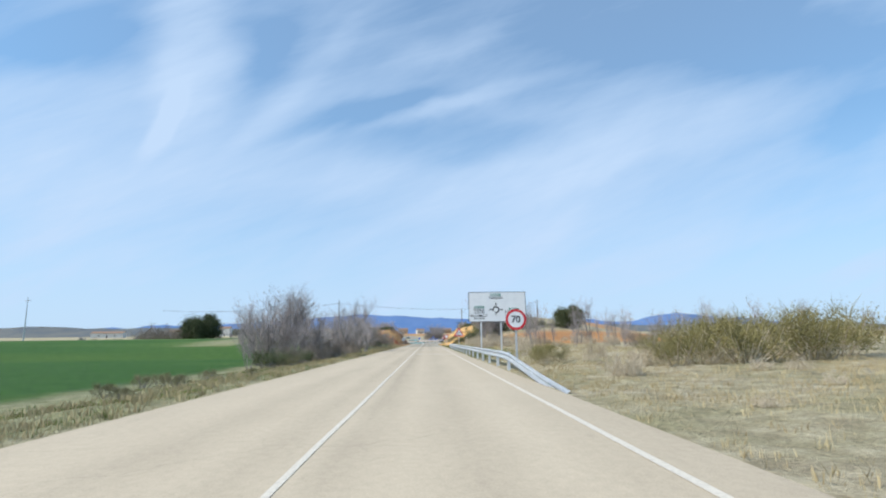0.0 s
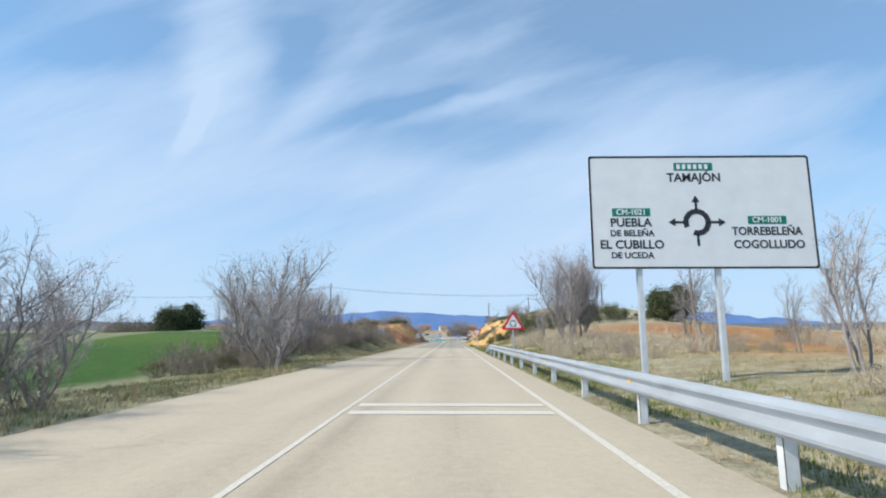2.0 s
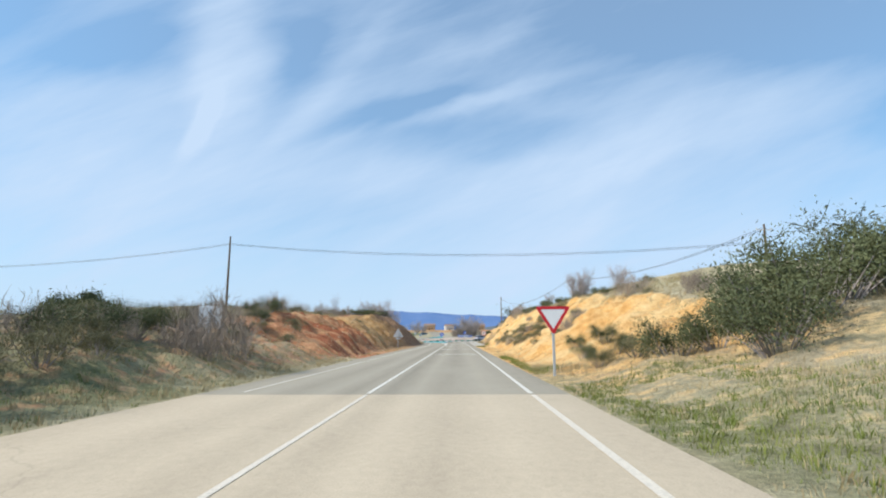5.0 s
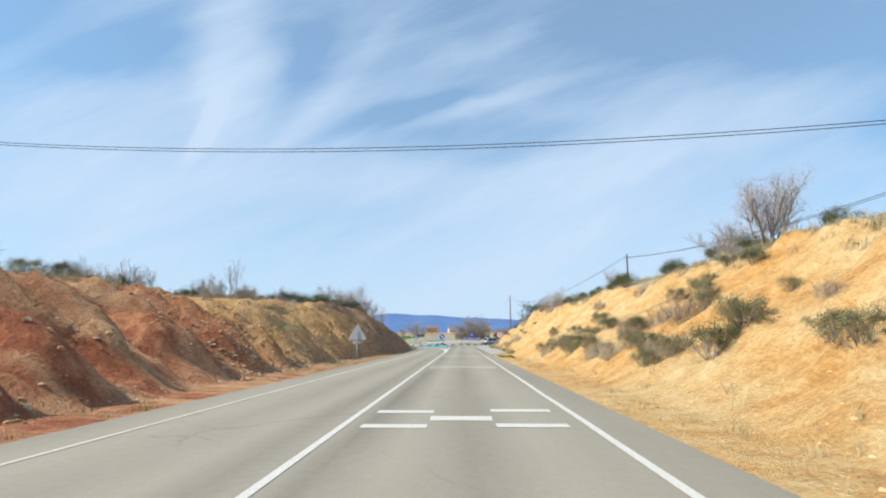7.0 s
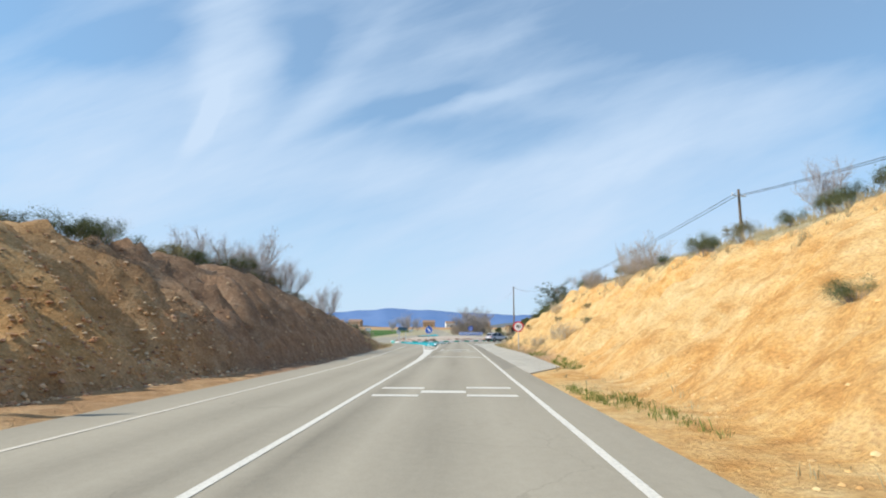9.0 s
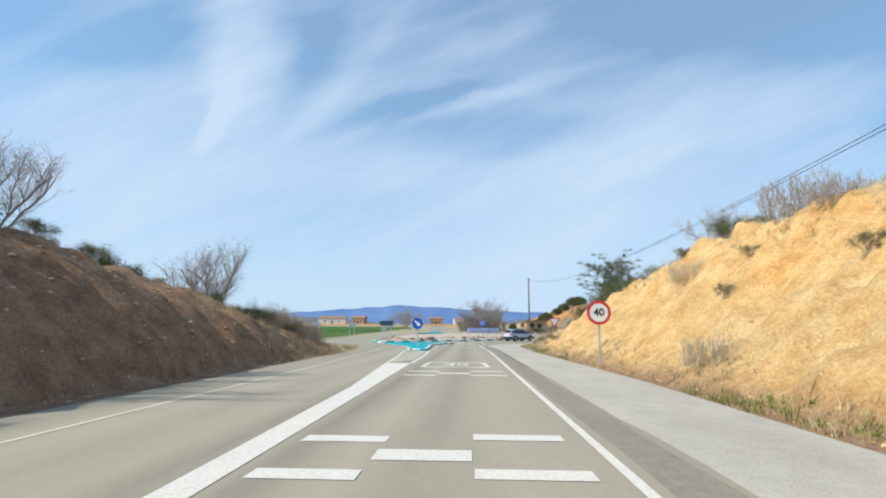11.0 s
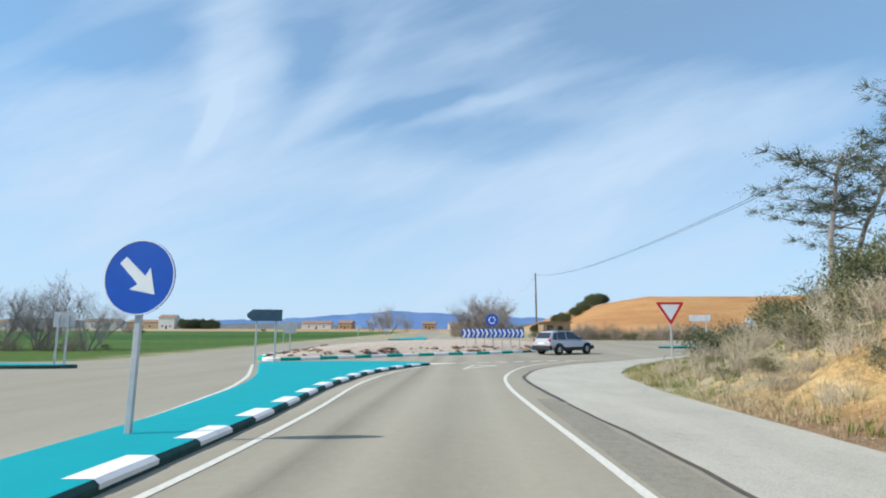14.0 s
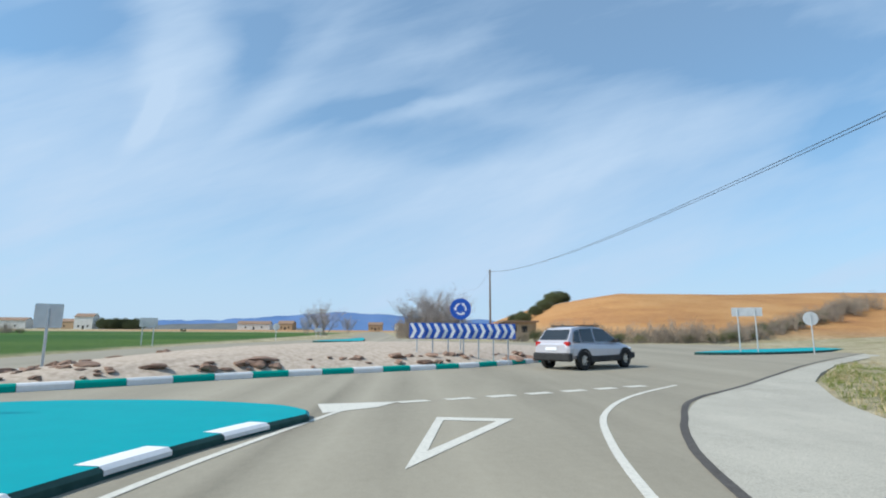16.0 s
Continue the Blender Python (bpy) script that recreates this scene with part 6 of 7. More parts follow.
put(T1, -12.0, 184.5, 0.82, 100, group="junction trees"); put(T3, -13.5, 186.5, 0.9, 20, group="junction trees")
for i in range(22):
    y = 158 + i * 1.55
    put(rs.choice((B2, B1, H1)), float(-12.4 + max(0, y - 172) * 0.12) + rs.uniform(-1.4, 1.2), y, rs.uniform(0.6, 1.05), rs.uniform(0, 360), group="bank scrub")
for i in range(30):
    y = 142 + i * 1.25
    put(rs.choice((B2, B2, B1)), -10.6 - rs.uniform(-0.3, 2.2), y, rs.uniform(0.7, 1.1), rs.uniform(0, 360), group="bank scrub")
for x, y, s, t in ((-10.9, 164.5, 0.64, 0), (-10.6, 166.8, 0.5, 80), (-10.4, 169.4, 0.5, 160), (-11.8, 162.5, 0.55, 240)):
    put(T1, x, y, s, t, group="crest trees")
for i in range(16):
    put(rs.choice((B2, B2, B1)), -8.2 - rs.uniform(0, 3.5), 181 + i * 1.0, rs.uniform(0.5, 0.95), rs.uniform(0, 360), group="bank scrub")
for x, y, s in ((-16.0, 204.0, 1.9), (-18.0, 203.6, 2.2), (-14.6, 203.4, 1.3), (-20.5, 204.2, 1.8)):
    put(B2, x, y, s, rs.uniform(0, 360), group="junction scrub")
for i in range(16):
    put(rs.choice((H1, B1, B2, B2)), -10.0 - rs.uniform(0, 9), 186 + i * 1.0, rs.uniform(0.6, 1.0), rs.uniform(0, 360), group="bank scrub")


# brush on the corner of the left bank, oaks along the far ridge
for x, y, s in ((-8.6, 190.5, 0.55), (-9.8, 189, 0.65), (-9.0, 193.5, 0.6), (-10.6, 192, 0.75), (-10.2, 196.5, 0.65), (-11.6, 194.5, 0.8), (-12.4, 198, 0.7)):
    put(H1, x, y, s, rs.uniform(0, 360), group="bank scrub")
for i in range(6):
    put(O1, 17 + i * 3.4 + rs.uniform(-0.8, 0.8), 336 + rs.uniform(-4, 8), rs.uniform(0.45, 0.8), rs.uniform(0, 360), group="holm oaks")


def pine():
    """An open, flat-topped pine with layered boughs."""
    g = Growth(31)
    rng = g.rng
    for bx, by, hh in ((0, 0, 7.6), (1.7, 1.2, 6.4)):
        pts, _ = g.limb(Vector((bx, by, -0.3)), Vector((0.04, 0, 1)).normalized(), hh, 0.13, 0.05, 6, 0.28, 6)
        for i in range(4, 7):
            for _ in range(8 if i > 4 else 4):
                a = rng.uniform(0, 6.28)
                d = Vector((math.cos(a), math.sin(a), rng.uniform(0.05, 0.35) + (0.25 if i > 5 else 0))).normalized()
                L = rng.uniform(1.2, 3.0)
                p1, e = g.limb(pts[i].lerp(pts[i - 1], rng.random()), d, L, 0.035, 0.012, 3, 0.25, 3)
                for j in range(1, 4):
                    for _ in range(4):
                        c = p1[j] + Vector((rng.gauss(0, 0.25), rng.gauss(0, 0.25), rng.gauss(0.06, 0.06)))
                        for _ in range(5):
                            g.twig(p1[j], rand_dir(rng, d, 0.8), rng.uniform(0.3, 0.7), 0.011)
                        for _ in range(20):
                            g.leaf(c + Vector((rng.gauss(0, 0.20), rng.gauss(0, 0.20), rng.gauss(0, 0.06))), 0.06)
    return plant(g, "pine_tree", M["bark"], M["pine"], "open flat-topped pine above the cutting's end", "tree")


P1 = pine()
put(P1, 14.9, 211.5, 1.0, 0, z=land_z(14.9, 211.5) + 0.6, group="pines")
put(P1, 17.2, 206.5, 0.8, 140, group="pines")
for x, y, s in ((14.2, 207.8, 2.0), (15.4, 209.2, 2.3), (16.4, 207.4, 2.3)):
    put(B1, x, y, s, rs.uniform(0, 360), group="junction scrub", label="tall olive-green shrub beside the pine", sz=1.35)
for x, y, s in ((13.0, 205.5, 1.5), (14.2, 203.5, 1.7), (15.6, 206, 1.8), (12.6, 209.5, 1.3), (16.8, 203, 1.8), (14.6, 208.5, 1.6), (13.4, 201.8, 1.2), (17, 209, 1.7), (15.5, 212.5, 1.5), (13.6, 213.6, 1.0)):
    put(B2 if rs.random() < 0.6 else B1, x, y, s, rs.uniform(0, 360), group="junction scrub")
for x, y, s in ((12.2, 203.2, 1.5), (12.6, 200.6, 1.5), (13.6, 198.5, 1.5), (11.6, 206.8, 1.2), (14.8, 200.8, 1.8), (12.0, 208.6, 1.1), (13.2, 195.5, 1.3)):
    put(B2, x, y, s, rs.uniform(0, 360), group="junction scrub")
for x, y, s in ((9.9, 204.5, 0.8), (10.6, 206.4, 0.9), (10.6, 208.6, 0.8), (11.4, 210.2, 0.9), (12.2, 212.6, 0.7), (9.4, 202.5, 0.8), (8.8, 200.5, 0.6), (11.2, 204.4, 1.0)):
    put(B1, x, y, s, rs.uniform(0, 360), group="junction scrub")
for x, y, s in ((11.0, 203, 0.6), (11.8, 206, 0.7), (10.6, 208, 0.5), (12.0, 211.5, 0.6), (10.4, 205, 0.6)):
    put(H2, x, y, s, rs.uniform(0, 360), group="junction scrub")
# beyond the junction
for x, y, s, t in ((-29.5, 232, 0.98, 0), (-33.5, 232.5, 0.9, 90), (-26.3, 232, 0.82, 200), (-36.5, 233, 0.85, 30), (-31.5, 233.5, 0.8, 140)):
    put(T1, x, y, s, t, group="junction trees")
for i in range(9):
    put(rs.choice((H1, B1)), -25 - i * 1.6, 231 + rs.uniform(-1, 2), rs.uniform(0.5, 0.8), rs.uniform(0, 360), group="junction scrub")
for i in range(84):
    x = 13 + i * 0.77 + rs.uniform(-0.6, 0.6)
    put(rs.choice((H1, B1, H1, B2)), x, float(np.interp(x, [13, 26, 38, 76], [274, 267.5, 268.5, 293])) + rs.uniform(0, 2.5), rs.uniform(0.7, 1.3), rs.uniform(0, 360), group="far hedge")
for i in range(16):
    put(rs.choice((H1, T3, B2)), 3.2 + rs.uniform(-1.5, 7), 292 + i * 5.5, rs.uniform(1.1, 1.9), rs.uniform(0, 360), group="far hedge")
for i in range(14):
    put(rs.choice((H1, T3, H1)), 1.5 + rs.uniform(0, 9), 291 + rs.uniform(0, 22), rs.uniform(1.4, 2.2), rs.uniform(0, 360), group="far hedge", label="brown leafless thicket beyond the junction")
for x, y, s in ((-16, 322, 1.7), (-18, 326, 1.4), (-17, 372, 1.3), (-25, 350, 1.2)):
    put(T3, x, y, s, rs.uniform(0, 360), group="far trees")
for x, y, s in ((38, 345, 1.0), (41, 348, 0.9), (27, 330, 0.8), (66, 395, 0.9)):
    put(O1, x, y, s, rs.uniform(0, 360), group="holm oaks")
for i in range(12):
    put(rs.choice((T1, T3)), -20 - i * 3.2 + rs.uniform(-2, 2), 192 + rs.uniform(0, 11), rs.uniform(0.45, 0.75), rs.uniform(0, 360), group="junction trees")
for i in range(22):
    put(rs.choice((H1, B2, T3)), -70 - i * 9, 330 + rs.uniform(-30, 60), rs.uniform(0.8, 1.3), rs.uniform(0, 360), group="far hedge")



# ---- the grey car in the roundabout ----
M["car_paint"] = simple("silver_car_paint", (0.50, 0.49, 0.54), (0.57, 0.56, 0.61), 1.5, 0.3, 0.35, 0.6)
M["car_dark"] = simple("black_plastic", (0.018, 0.018, 0.02), (0.035, 0.035, 0.037), 6, 0.6)
M["tyre"] = simple("tyre_rubber", (0.016, 0.016, 0.017), (0.03, 0.03, 0.03), 8, 0.85)
M["rim"] = simple("alloy_rim", (0.45, 0.46, 0.48), (0.58, 0.59, 0.6), 4, 0.3, 0.8)
M["lamp_red"] = simple("red_lamp_lens", (0.35, 0.012, 0.012), (0.45, 0.02, 0.02), 6, 0.2, 0, 0.6)
M["car_glass"] = simple("tinted_car_glass", (0.02, 0.025, 0.03), (0.03, 0.035, 0.04), 2, 0.05, 0, 0.8)


def suv():
    c = empty("suv_car", pose(8.75, 229.3, float(rise(229.3)), 1.0, 0, -54), "silver compact off-road car driving round the junction", "car")
    # body: stations along the length (y, forward +), half widths and heights
    st = [(-2.08, 0.70, 0.52, 0.90), (-2.02, 0.80, 0.44, 0.98), (-1.85, 0.86, 0.40, 1.02), (-1.2, 0.89, 0.38, 1.01), (-0.3, 0.90, 0.36, 0.98), (0.6, 0.90, 0.36, 0.95), (1.15, 0.89, 0.37, 0.93), (1.62, 0.85, 0.40, 0.85), (1.95, 0.76, 0.44, 0.76), (2.08, 0.60, 0.50, 0.66)]
    bm = bmesh.new()
    rows = []
    for y, w, lo, hi in st:
        m = (lo + hi) / 2
        prof = [(-w * 0.9, lo), (-w, lo + 0.12), (-w, m + 0.06), (-w * 0.97, hi - 0.10), (-w * 0.86, hi), (w * 0.86, hi), (w * 0.97, hi - 0.10), (w, m + 0.06), (w, lo + 0.12), (w * 0.9, lo)]
        rows.append([bm.verts.new((x, y, z)) for x, z in prof])
    for a, b in zip(rows, rows[1:]):
        for i in range(len(a)):
            j = (i + 1) % len(a)
            bm.faces.new((a[i], a[j], b[j], b[i]))
    bm.faces.new(rows[0]); bm.faces.new(rows[-1])
    bmesh.ops.recalc_face_normals(bm, faces=bm.faces)
    part("body", bm, M["car_paint"], c, smooth=False)
    # cabin
    cab = [(-2.00, 0.74, 0.97, 0.70, 1.02), (-1.62, 0.80, 0.99, 0.60, 1.49), (-1.0, 0.82, 0.98, 0.61, 1.565), (-0.3, 0.82, 0.96, 0.61, 1.575), (0.25, 0.82, 0.95, 0.59, 1.51), (1.20, 0.79, 0.90, 0.73, 0.94)]
    bm = bmesh.new()
    rows = [[bm.verts.new(p) for p in ((-w0, y, z0), (-w1, y, z1), (w1, y, z1), (w0, y, z0))] for y, w0, z0, w1, z1 in cab]
    for a, b in zip(rows, rows[1:]):
        for i in range(3):
            bm.faces.new((a[i], a[i + 1], b[i + 1], b[i]))
    bm.faces.new(rows[0]); bm.faces.new(rows[-1])
    bmesh.ops.recalc_face_normals(bm, faces=bm.faces)
    bmesh.ops.bevel(bm, geom=[e for e in bm.edges if abs(e.verts[0].co.z - e.verts[1].co.z) < 0.1 and e.verts[0].co.z > 1.4], offset=0.05, segments=2, affect="EDGES")
    part("cabin", bm, M["car_paint"], c)

    def glass(name, pts):
        bm = bmesh.new()
        f = bm.faces.new([bm.verts.new(p) for p in pts])
        ex = bmesh.ops.extrude_face_region(bm, geom=[f])
        nrm = f.normal if f.normal.length else Vector((0, 0, 1))
        f.normal_update()
        for v in [v for v in ex["geom"] if isinstance(v, bmesh.types.BMVert)]:
            v.co += f.normal * 0.006
        bmesh.ops.recalc_face_normals(bm, faces=bm.faces)
        part(name, bm, M["car_glass"], c, "dark tinted glass")
    for sx in (1, -1):
        def side(y0, y1, b0, b1):
            out = []
            for y, z in ((y0, 1.0), (y1, 0.985), (b1[0], b1[1]), (b0[0], b0[1])):
                w = np.interp(z, [0.96, 1.57], [0.82, 0.61])
                out.append((sx * (w + 0.012), y, z))
            return out if sx > 0 else out[::-1]
        glass("side_window", side(-0.50, 0.92, (-0.44, 1.50), (0.22, 1.46)))
        glass("side_window", side(-1.32, -0.58, (-1.24, 1.47), (-0.52, 1.50)))
        glass("side_window", side(-1.82, -1.40, (-1.60, 1.38), (-1.32, 1.45)))
        bm = bmesh.new(); soft_box(bm, 0.58 * sx - 0.02, 0.58 * sx + 0.02, -1.35, 0.1, 1.575, 1.62, 0.008); part("roof_rail", bm, M["car_dark"], c)
        bm = bmesh.new(); soft_box(bm, 0.90 * sx - 0.10, 0.90 * sx + 0.10, 0.70, 0.84, 0.96, 1.10, 0.03); part("wing_mirror", bm, M["car_dark"], c)
        bm = bmesh.new(); soft_box(bm, 0.66 * sx - 0.12, 0.66 * sx + 0.12, -2.06, -1.90, 0.84, 1.02, 0.03); part("tail_lamp", bm, M["lamp_red"], c, "red tail lamp lens")
        bm = bmesh.new(); soft_box(bm, 0.58 * sx - 0.14, 0.58 * sx + 0.14, 1.90, 2.06, 0.62, 0.76, 0.03); part("headlamp", bm, M["sign_white"], c, "clear headlamp lens")
        bm = bmesh.new(); soft_box(bm, 0.88 * sx - 0.04, 0.88 * sx + 0.04, -0.92, 0.96, 0.26, 0.50, 0.03); part("sill", bm, M["car_dark"], c)
        for y in (-1.30, 1.32):
            bm = bmesh.new()
            prof = [(0.19, -0.11), (0.32, -0.11), (0.345, -0.08), (0.345, 0.08), (0.32, 0.11), (0.19, 0.11)]
            n = 24
            rr = [[bm.verts.new((sx * 0.80 + px, y + r * math.cos(2 * math.pi * k / n), 0.335 + r * math.sin(2 * math.pi * k / n))) for r, px in prof] for k in range(n)]
            for k in range(n):
                for i in range(len(prof)):
                    j = (i + 1) % len(prof)
                    bm.faces.new((rr[k][i], rr[k][j], rr[(k + 1) % n][j], rr[(k + 1) % n][i]))
            bmesh.ops.recalc_face_normals(bm, faces=bm.faces)
            w = part("wheel", bm, M["tyre"], c, "black tyre")
            bm = bmesh.new()
            for k in range(7):
                a = 2 * math.pi * k / 7
                m = Matrix.Translation((sx * 0.875, y, 0.335)) @ Matrix.Rotation(a, 4, "X")
                box(bm, -0.02, 0.02, -0.025, 0.025, 0.0, 0.20, m)
            part("rim", bm, M["rim"], w, "spoked alloy rim")
            bm = bmesh.new()
            arch = [(0.43 * math.cos(a), 0.43 * math.sin(a)) for a in np.linspace(radians(-5), radians(185), 14)] + [(0.35 * math.cos(a), 0.35 * math.sin(a)) for a in np.linspace(radians(185), radians(-5), 14)]
            a0 = [bm.verts.new((sx * 0.885, y + p, 0.335 + q)) for p, q in arch]
            a1 = [bm.verts.new((sx * 0.915, y + p, 0.335 + q)) for p, q in arch]
            for i in range(len(arch)):
                j = (i + 1) % len(arch)
                bm.faces.new((a0[i], a0[j], a1[j], a1[i]))
            for i in range(13):
                bm.faces.new((a1[i], a1[i + 1], a1[26 - i], a1[27 - i]))
            bmesh.ops.recalc_face_normals(bm, faces=bm.faces)
            part("wheel_arch", bm, M["car_dark"], c, "black plastic arch trim")
    glass("rear_window", [(-0.64, -1.965, 1.08), (0.64, -1.965, 1.08), (0.56, -1.665, 1.455), (-0.56, -1.665, 1.455)])
    glass("windscreen", [(0.70, 1.10, 1.01), (-0.70, 1.10, 1.01), (-0.56, 0.34, 1.475), (0.56, 0.34, 1.475)])
    bm = bmesh.new(); soft_box(bm, -0.86, 0.86, -2.14, -1.9, 0.32, 0.62, 0.05); part("bumper", bm, M["car_dark"], c, "black rear bumper")
    bm = bmesh.new(); soft_box(bm, -0.82, 0.82, 1.9, 2.14, 0.32, 0.56, 0.05); part("bumper", bm, M["car_dark"], c, "black front bumper")
    bm = bmesh.new(); soft_box(bm, -0.26, 0.26, -2.10, -2.06, 0.70, 0.82, 0.004); part("plain_plate", bm, M["sign_white"], c, "plain white plate")


suv()

# ---- buildings far off ----
M["plaster"] = simple("white_plaster", (0.62, 0.60, 0.56), (0.74, 0.72, 0.69), 0.6, 0.9)
M["tiles"] = simple("brown_roof_tiles", (0.20, 0.13, 0.09), (0.32, 0.22, 0.16), 1.2, 0.9)
# near-black that paints in the shade inside doors and windows
M["opening_shade"] = simple("opening_painted_shade", (0.02, 0.02, 0.022), (0.035, 0.033, 0.03), 1, 0.8)
M["brick_hut"] = simple("tan_block_wall", (0.30, 0.21, 0.13), (0.42, 0.30, 0.19), 2, 0.9, bumps=0.3)


def house(x, y, base, w, d, h, roof_h, turn, wall, label, openings, lean=False, name="farm_building"):
    o = empty(name, pose(x, y, base, 0, 0, turn), label, "building")
    bm = bmesh.new()
    t = 0.25
    box(bm, -w / 2, w / 2, -d / 2, -d / 2 + t, -0.8, h); box(bm, -w / 2, w / 2, d / 2 - t, d / 2, -0.8, h)
    box(bm, -w / 2, -w / 2 + t, -d / 2 + t, d / 2 - t, -0.8, h); box(bm, w / 2 - t, w / 2, -d / 2 + t, d / 2 - t, -0.8, h)
    if not lean:
        for sx in (-1, 1):
            a = [bm.verts.new((sx * w / 2, yy, zz)) for yy, zz in ((-d / 2, h), (d / 2, h), (0, h + roof_h))]
            b = [bm.verts.new((sx * (w / 2 - t), yy, zz)) for yy, zz in ((-d / 2, h), (d / 2, h), (0, h + roof_h))]
            bm.faces.new(a); bm.faces.new(b)
    bmesh.ops.recalc_face_normals(bm, faces=bm.faces)
    part("wall", bm, wall, o)
    bm = bmesh.new()
    e = 0.35
    if lean:
        prism(bm, [(-w / 2 - e, h), (w / 2 + e, h), (w / 2 + e, h + roof_h), (-w / 2 - e, h + roof_h)], -d / 2 - e, d / 2 + e)
    else:
        for s in (-1, 1):
            q = [(-w / 2 - e, s * (d / 2 + e), h - roof_h * e / (d / 2)), (w / 2 + e, s * (d / 2 + e), h - roof_h * e / (d / 2)), (w / 2 + e, 0, h + roof_h), (-w / 2 - e, 0, h + roof_h)]
            lo, up = [bm.verts.new(p) for p in q], [bm.verts.new((p[0], p[1], p[2] + 0.15)) for p in q]
            bm.faces.new(lo); bm.faces.new(up)
            for i in range(4):
                bm.faces.new((lo[i], lo[(i + 1) % 4], up[(i + 1) % 4], up[i]))
        bmesh.ops.recalc_face_normals(bm, faces=bm.faces)
    part("roof", bm, M["tiles"], o)
    for kind, ox, ow, z0, z1 in openings:
        # flat panel on the wall; the opening's dark inside is only painted
        bm = bmesh.new(); box(bm, ox - ow / 2, ox + ow / 2, -d / 2 - 0.012, -d / 2 + 0.02, z0, z1)
        part(kind, bm, M["opening_shade"], o, "flat dark panel with the shade of an opening painted in")
    return o


zz = land_z(19.0, 296)
house(19.0, 296, zz, 5.2, 3.5, 2.5, 0.25, 8, M["brick_hut"], "low tan hut with a dark doorway beyond the junction", [("door", -1.3, 1.2, 0.0, 2.05), ("window", 0.6, 1.0, 0.9, 1.9)], True, "hut")
for x, y, w, d, h, r, t, wl in ((-226, 604, 12, 9, 8.5, 2.2, 4, "plaster"), (-246, 608, 26, 10, 5.0, 2.0, -6, "brick_hut"), (-272, 596, 24, 9, 5.5, 2.0, 6, "plaster"), (-120, 640, 24, 10, 4.5, 2.2, 4, "plaster"), (-100, 660, 12, 9, 5.0, 2.4, -8, "brick_hut"), (-330, 560, 30, 10, 4.5, 2.0, 10, "plaster"), (-30, 690, 12, 9, 5, 2.2, 0, "brick_hut"), (-8, 700, 10, 8, 4.5, 2, 10, "plaster"), (26, 680, 12, 9, 4.5, 2, 0, "brick_hut")):
    house(x, y, land_z(x, y), w, d, h, r, t, M[wl], "whitewashed farm building with a brown roof" if wl == "plaster" else "tan farm building with a brown roof", [("window", -w / 4, 1.2, 1.2, 2.6), ("window", w / 4, 1.2, 1.2, 2.6), ("door", 0, 1.4, 0, 2.3)])
# line of dark trees beside the farm
for i in range(14):
    put(O1, -212 + i * 1.9 + rs.uniform(-1, 1), 598 + rs.uniform(-4, 6), rs.uniform(1.6, 2.3), rs.uniform(0, 360), group="farm trees")

# mast on the plain
ms = empty("mast", pose(-122, 152, land_z(-122, 152)), "thin pale lattice mast on the plain", "mast")
bm = bmesh.new(); tube(bm, [(0, 0, -1), (0, 0, 8), (0, 0, 13.5)], [0.22, 0.16, 0.07], 6); part("shaft", bm, M["post_grey"], ms)
bm = bmesh.new(); soft_box(bm, -0.9, 0.9, -0.06, 0.06, 12.2, 12.4, 0.02); part("arm", bm, M["post_grey"], ms)

# ---- stones ----
def stone(seed, r):
    rng = random.Random(seed)
    bm = bmesh.new()
    bmesh.ops.create_icosphere(bm, subdivisions=2, radius=r)
    k = Vector((rng.uniform(0.8, 1.3), rng.uniform(0.7, 1.2), rng.uniform(0.5, 0.8)))
    for v in bm.verts:
        n = noise.noise(v.co / r * 1.1 + Vector((seed * 3.1, 0, 0)))
        v.co = Vector((v.co.x * k.x, v.co.y * k.y, v.co.z * k.z)) * (1 + 0.75 * n)
    me = bpy.data.meshes.new("boulder")
    bm.to_mesh(me)
    bm.free()
    me.materials.append(M["rock"])
    return me


stones = [stone(i, 0.30) for i in range(5)]
cen = Vector((1, 234))
for i in range(240):
    k = rs.randrange(len(ring_pts))
    p = cen + (Vector(ring_pts[k]) - cen) * rs.uniform(0.80, 0.955)
    if p.y > 233 or rs.random() < 0.3:
        continue
    f = (p - cen).length / (Vector(ring_pts[k]) - cen).length
    ob = new("boulder", stones[i % 5])
    ob.matrix_world = pose(p.x, p.y, float(rise(p.y)) + float(np.interp(f, [0.75, 0.88, 0.97], [0.52, 0.34, 0.14])) + 0.02, 0, 0, rs.uniform(0, 360)) @ Matrix.Diagonal((1.3, 1.0, 0.75, 1)) @ Matrix.Scale(0.22 + 0.75 * rs.random() ** 2.5, 4)
    tagged(ob, "brown boulder half sunk in the gravel mound", "rock", "boulders on the mound")


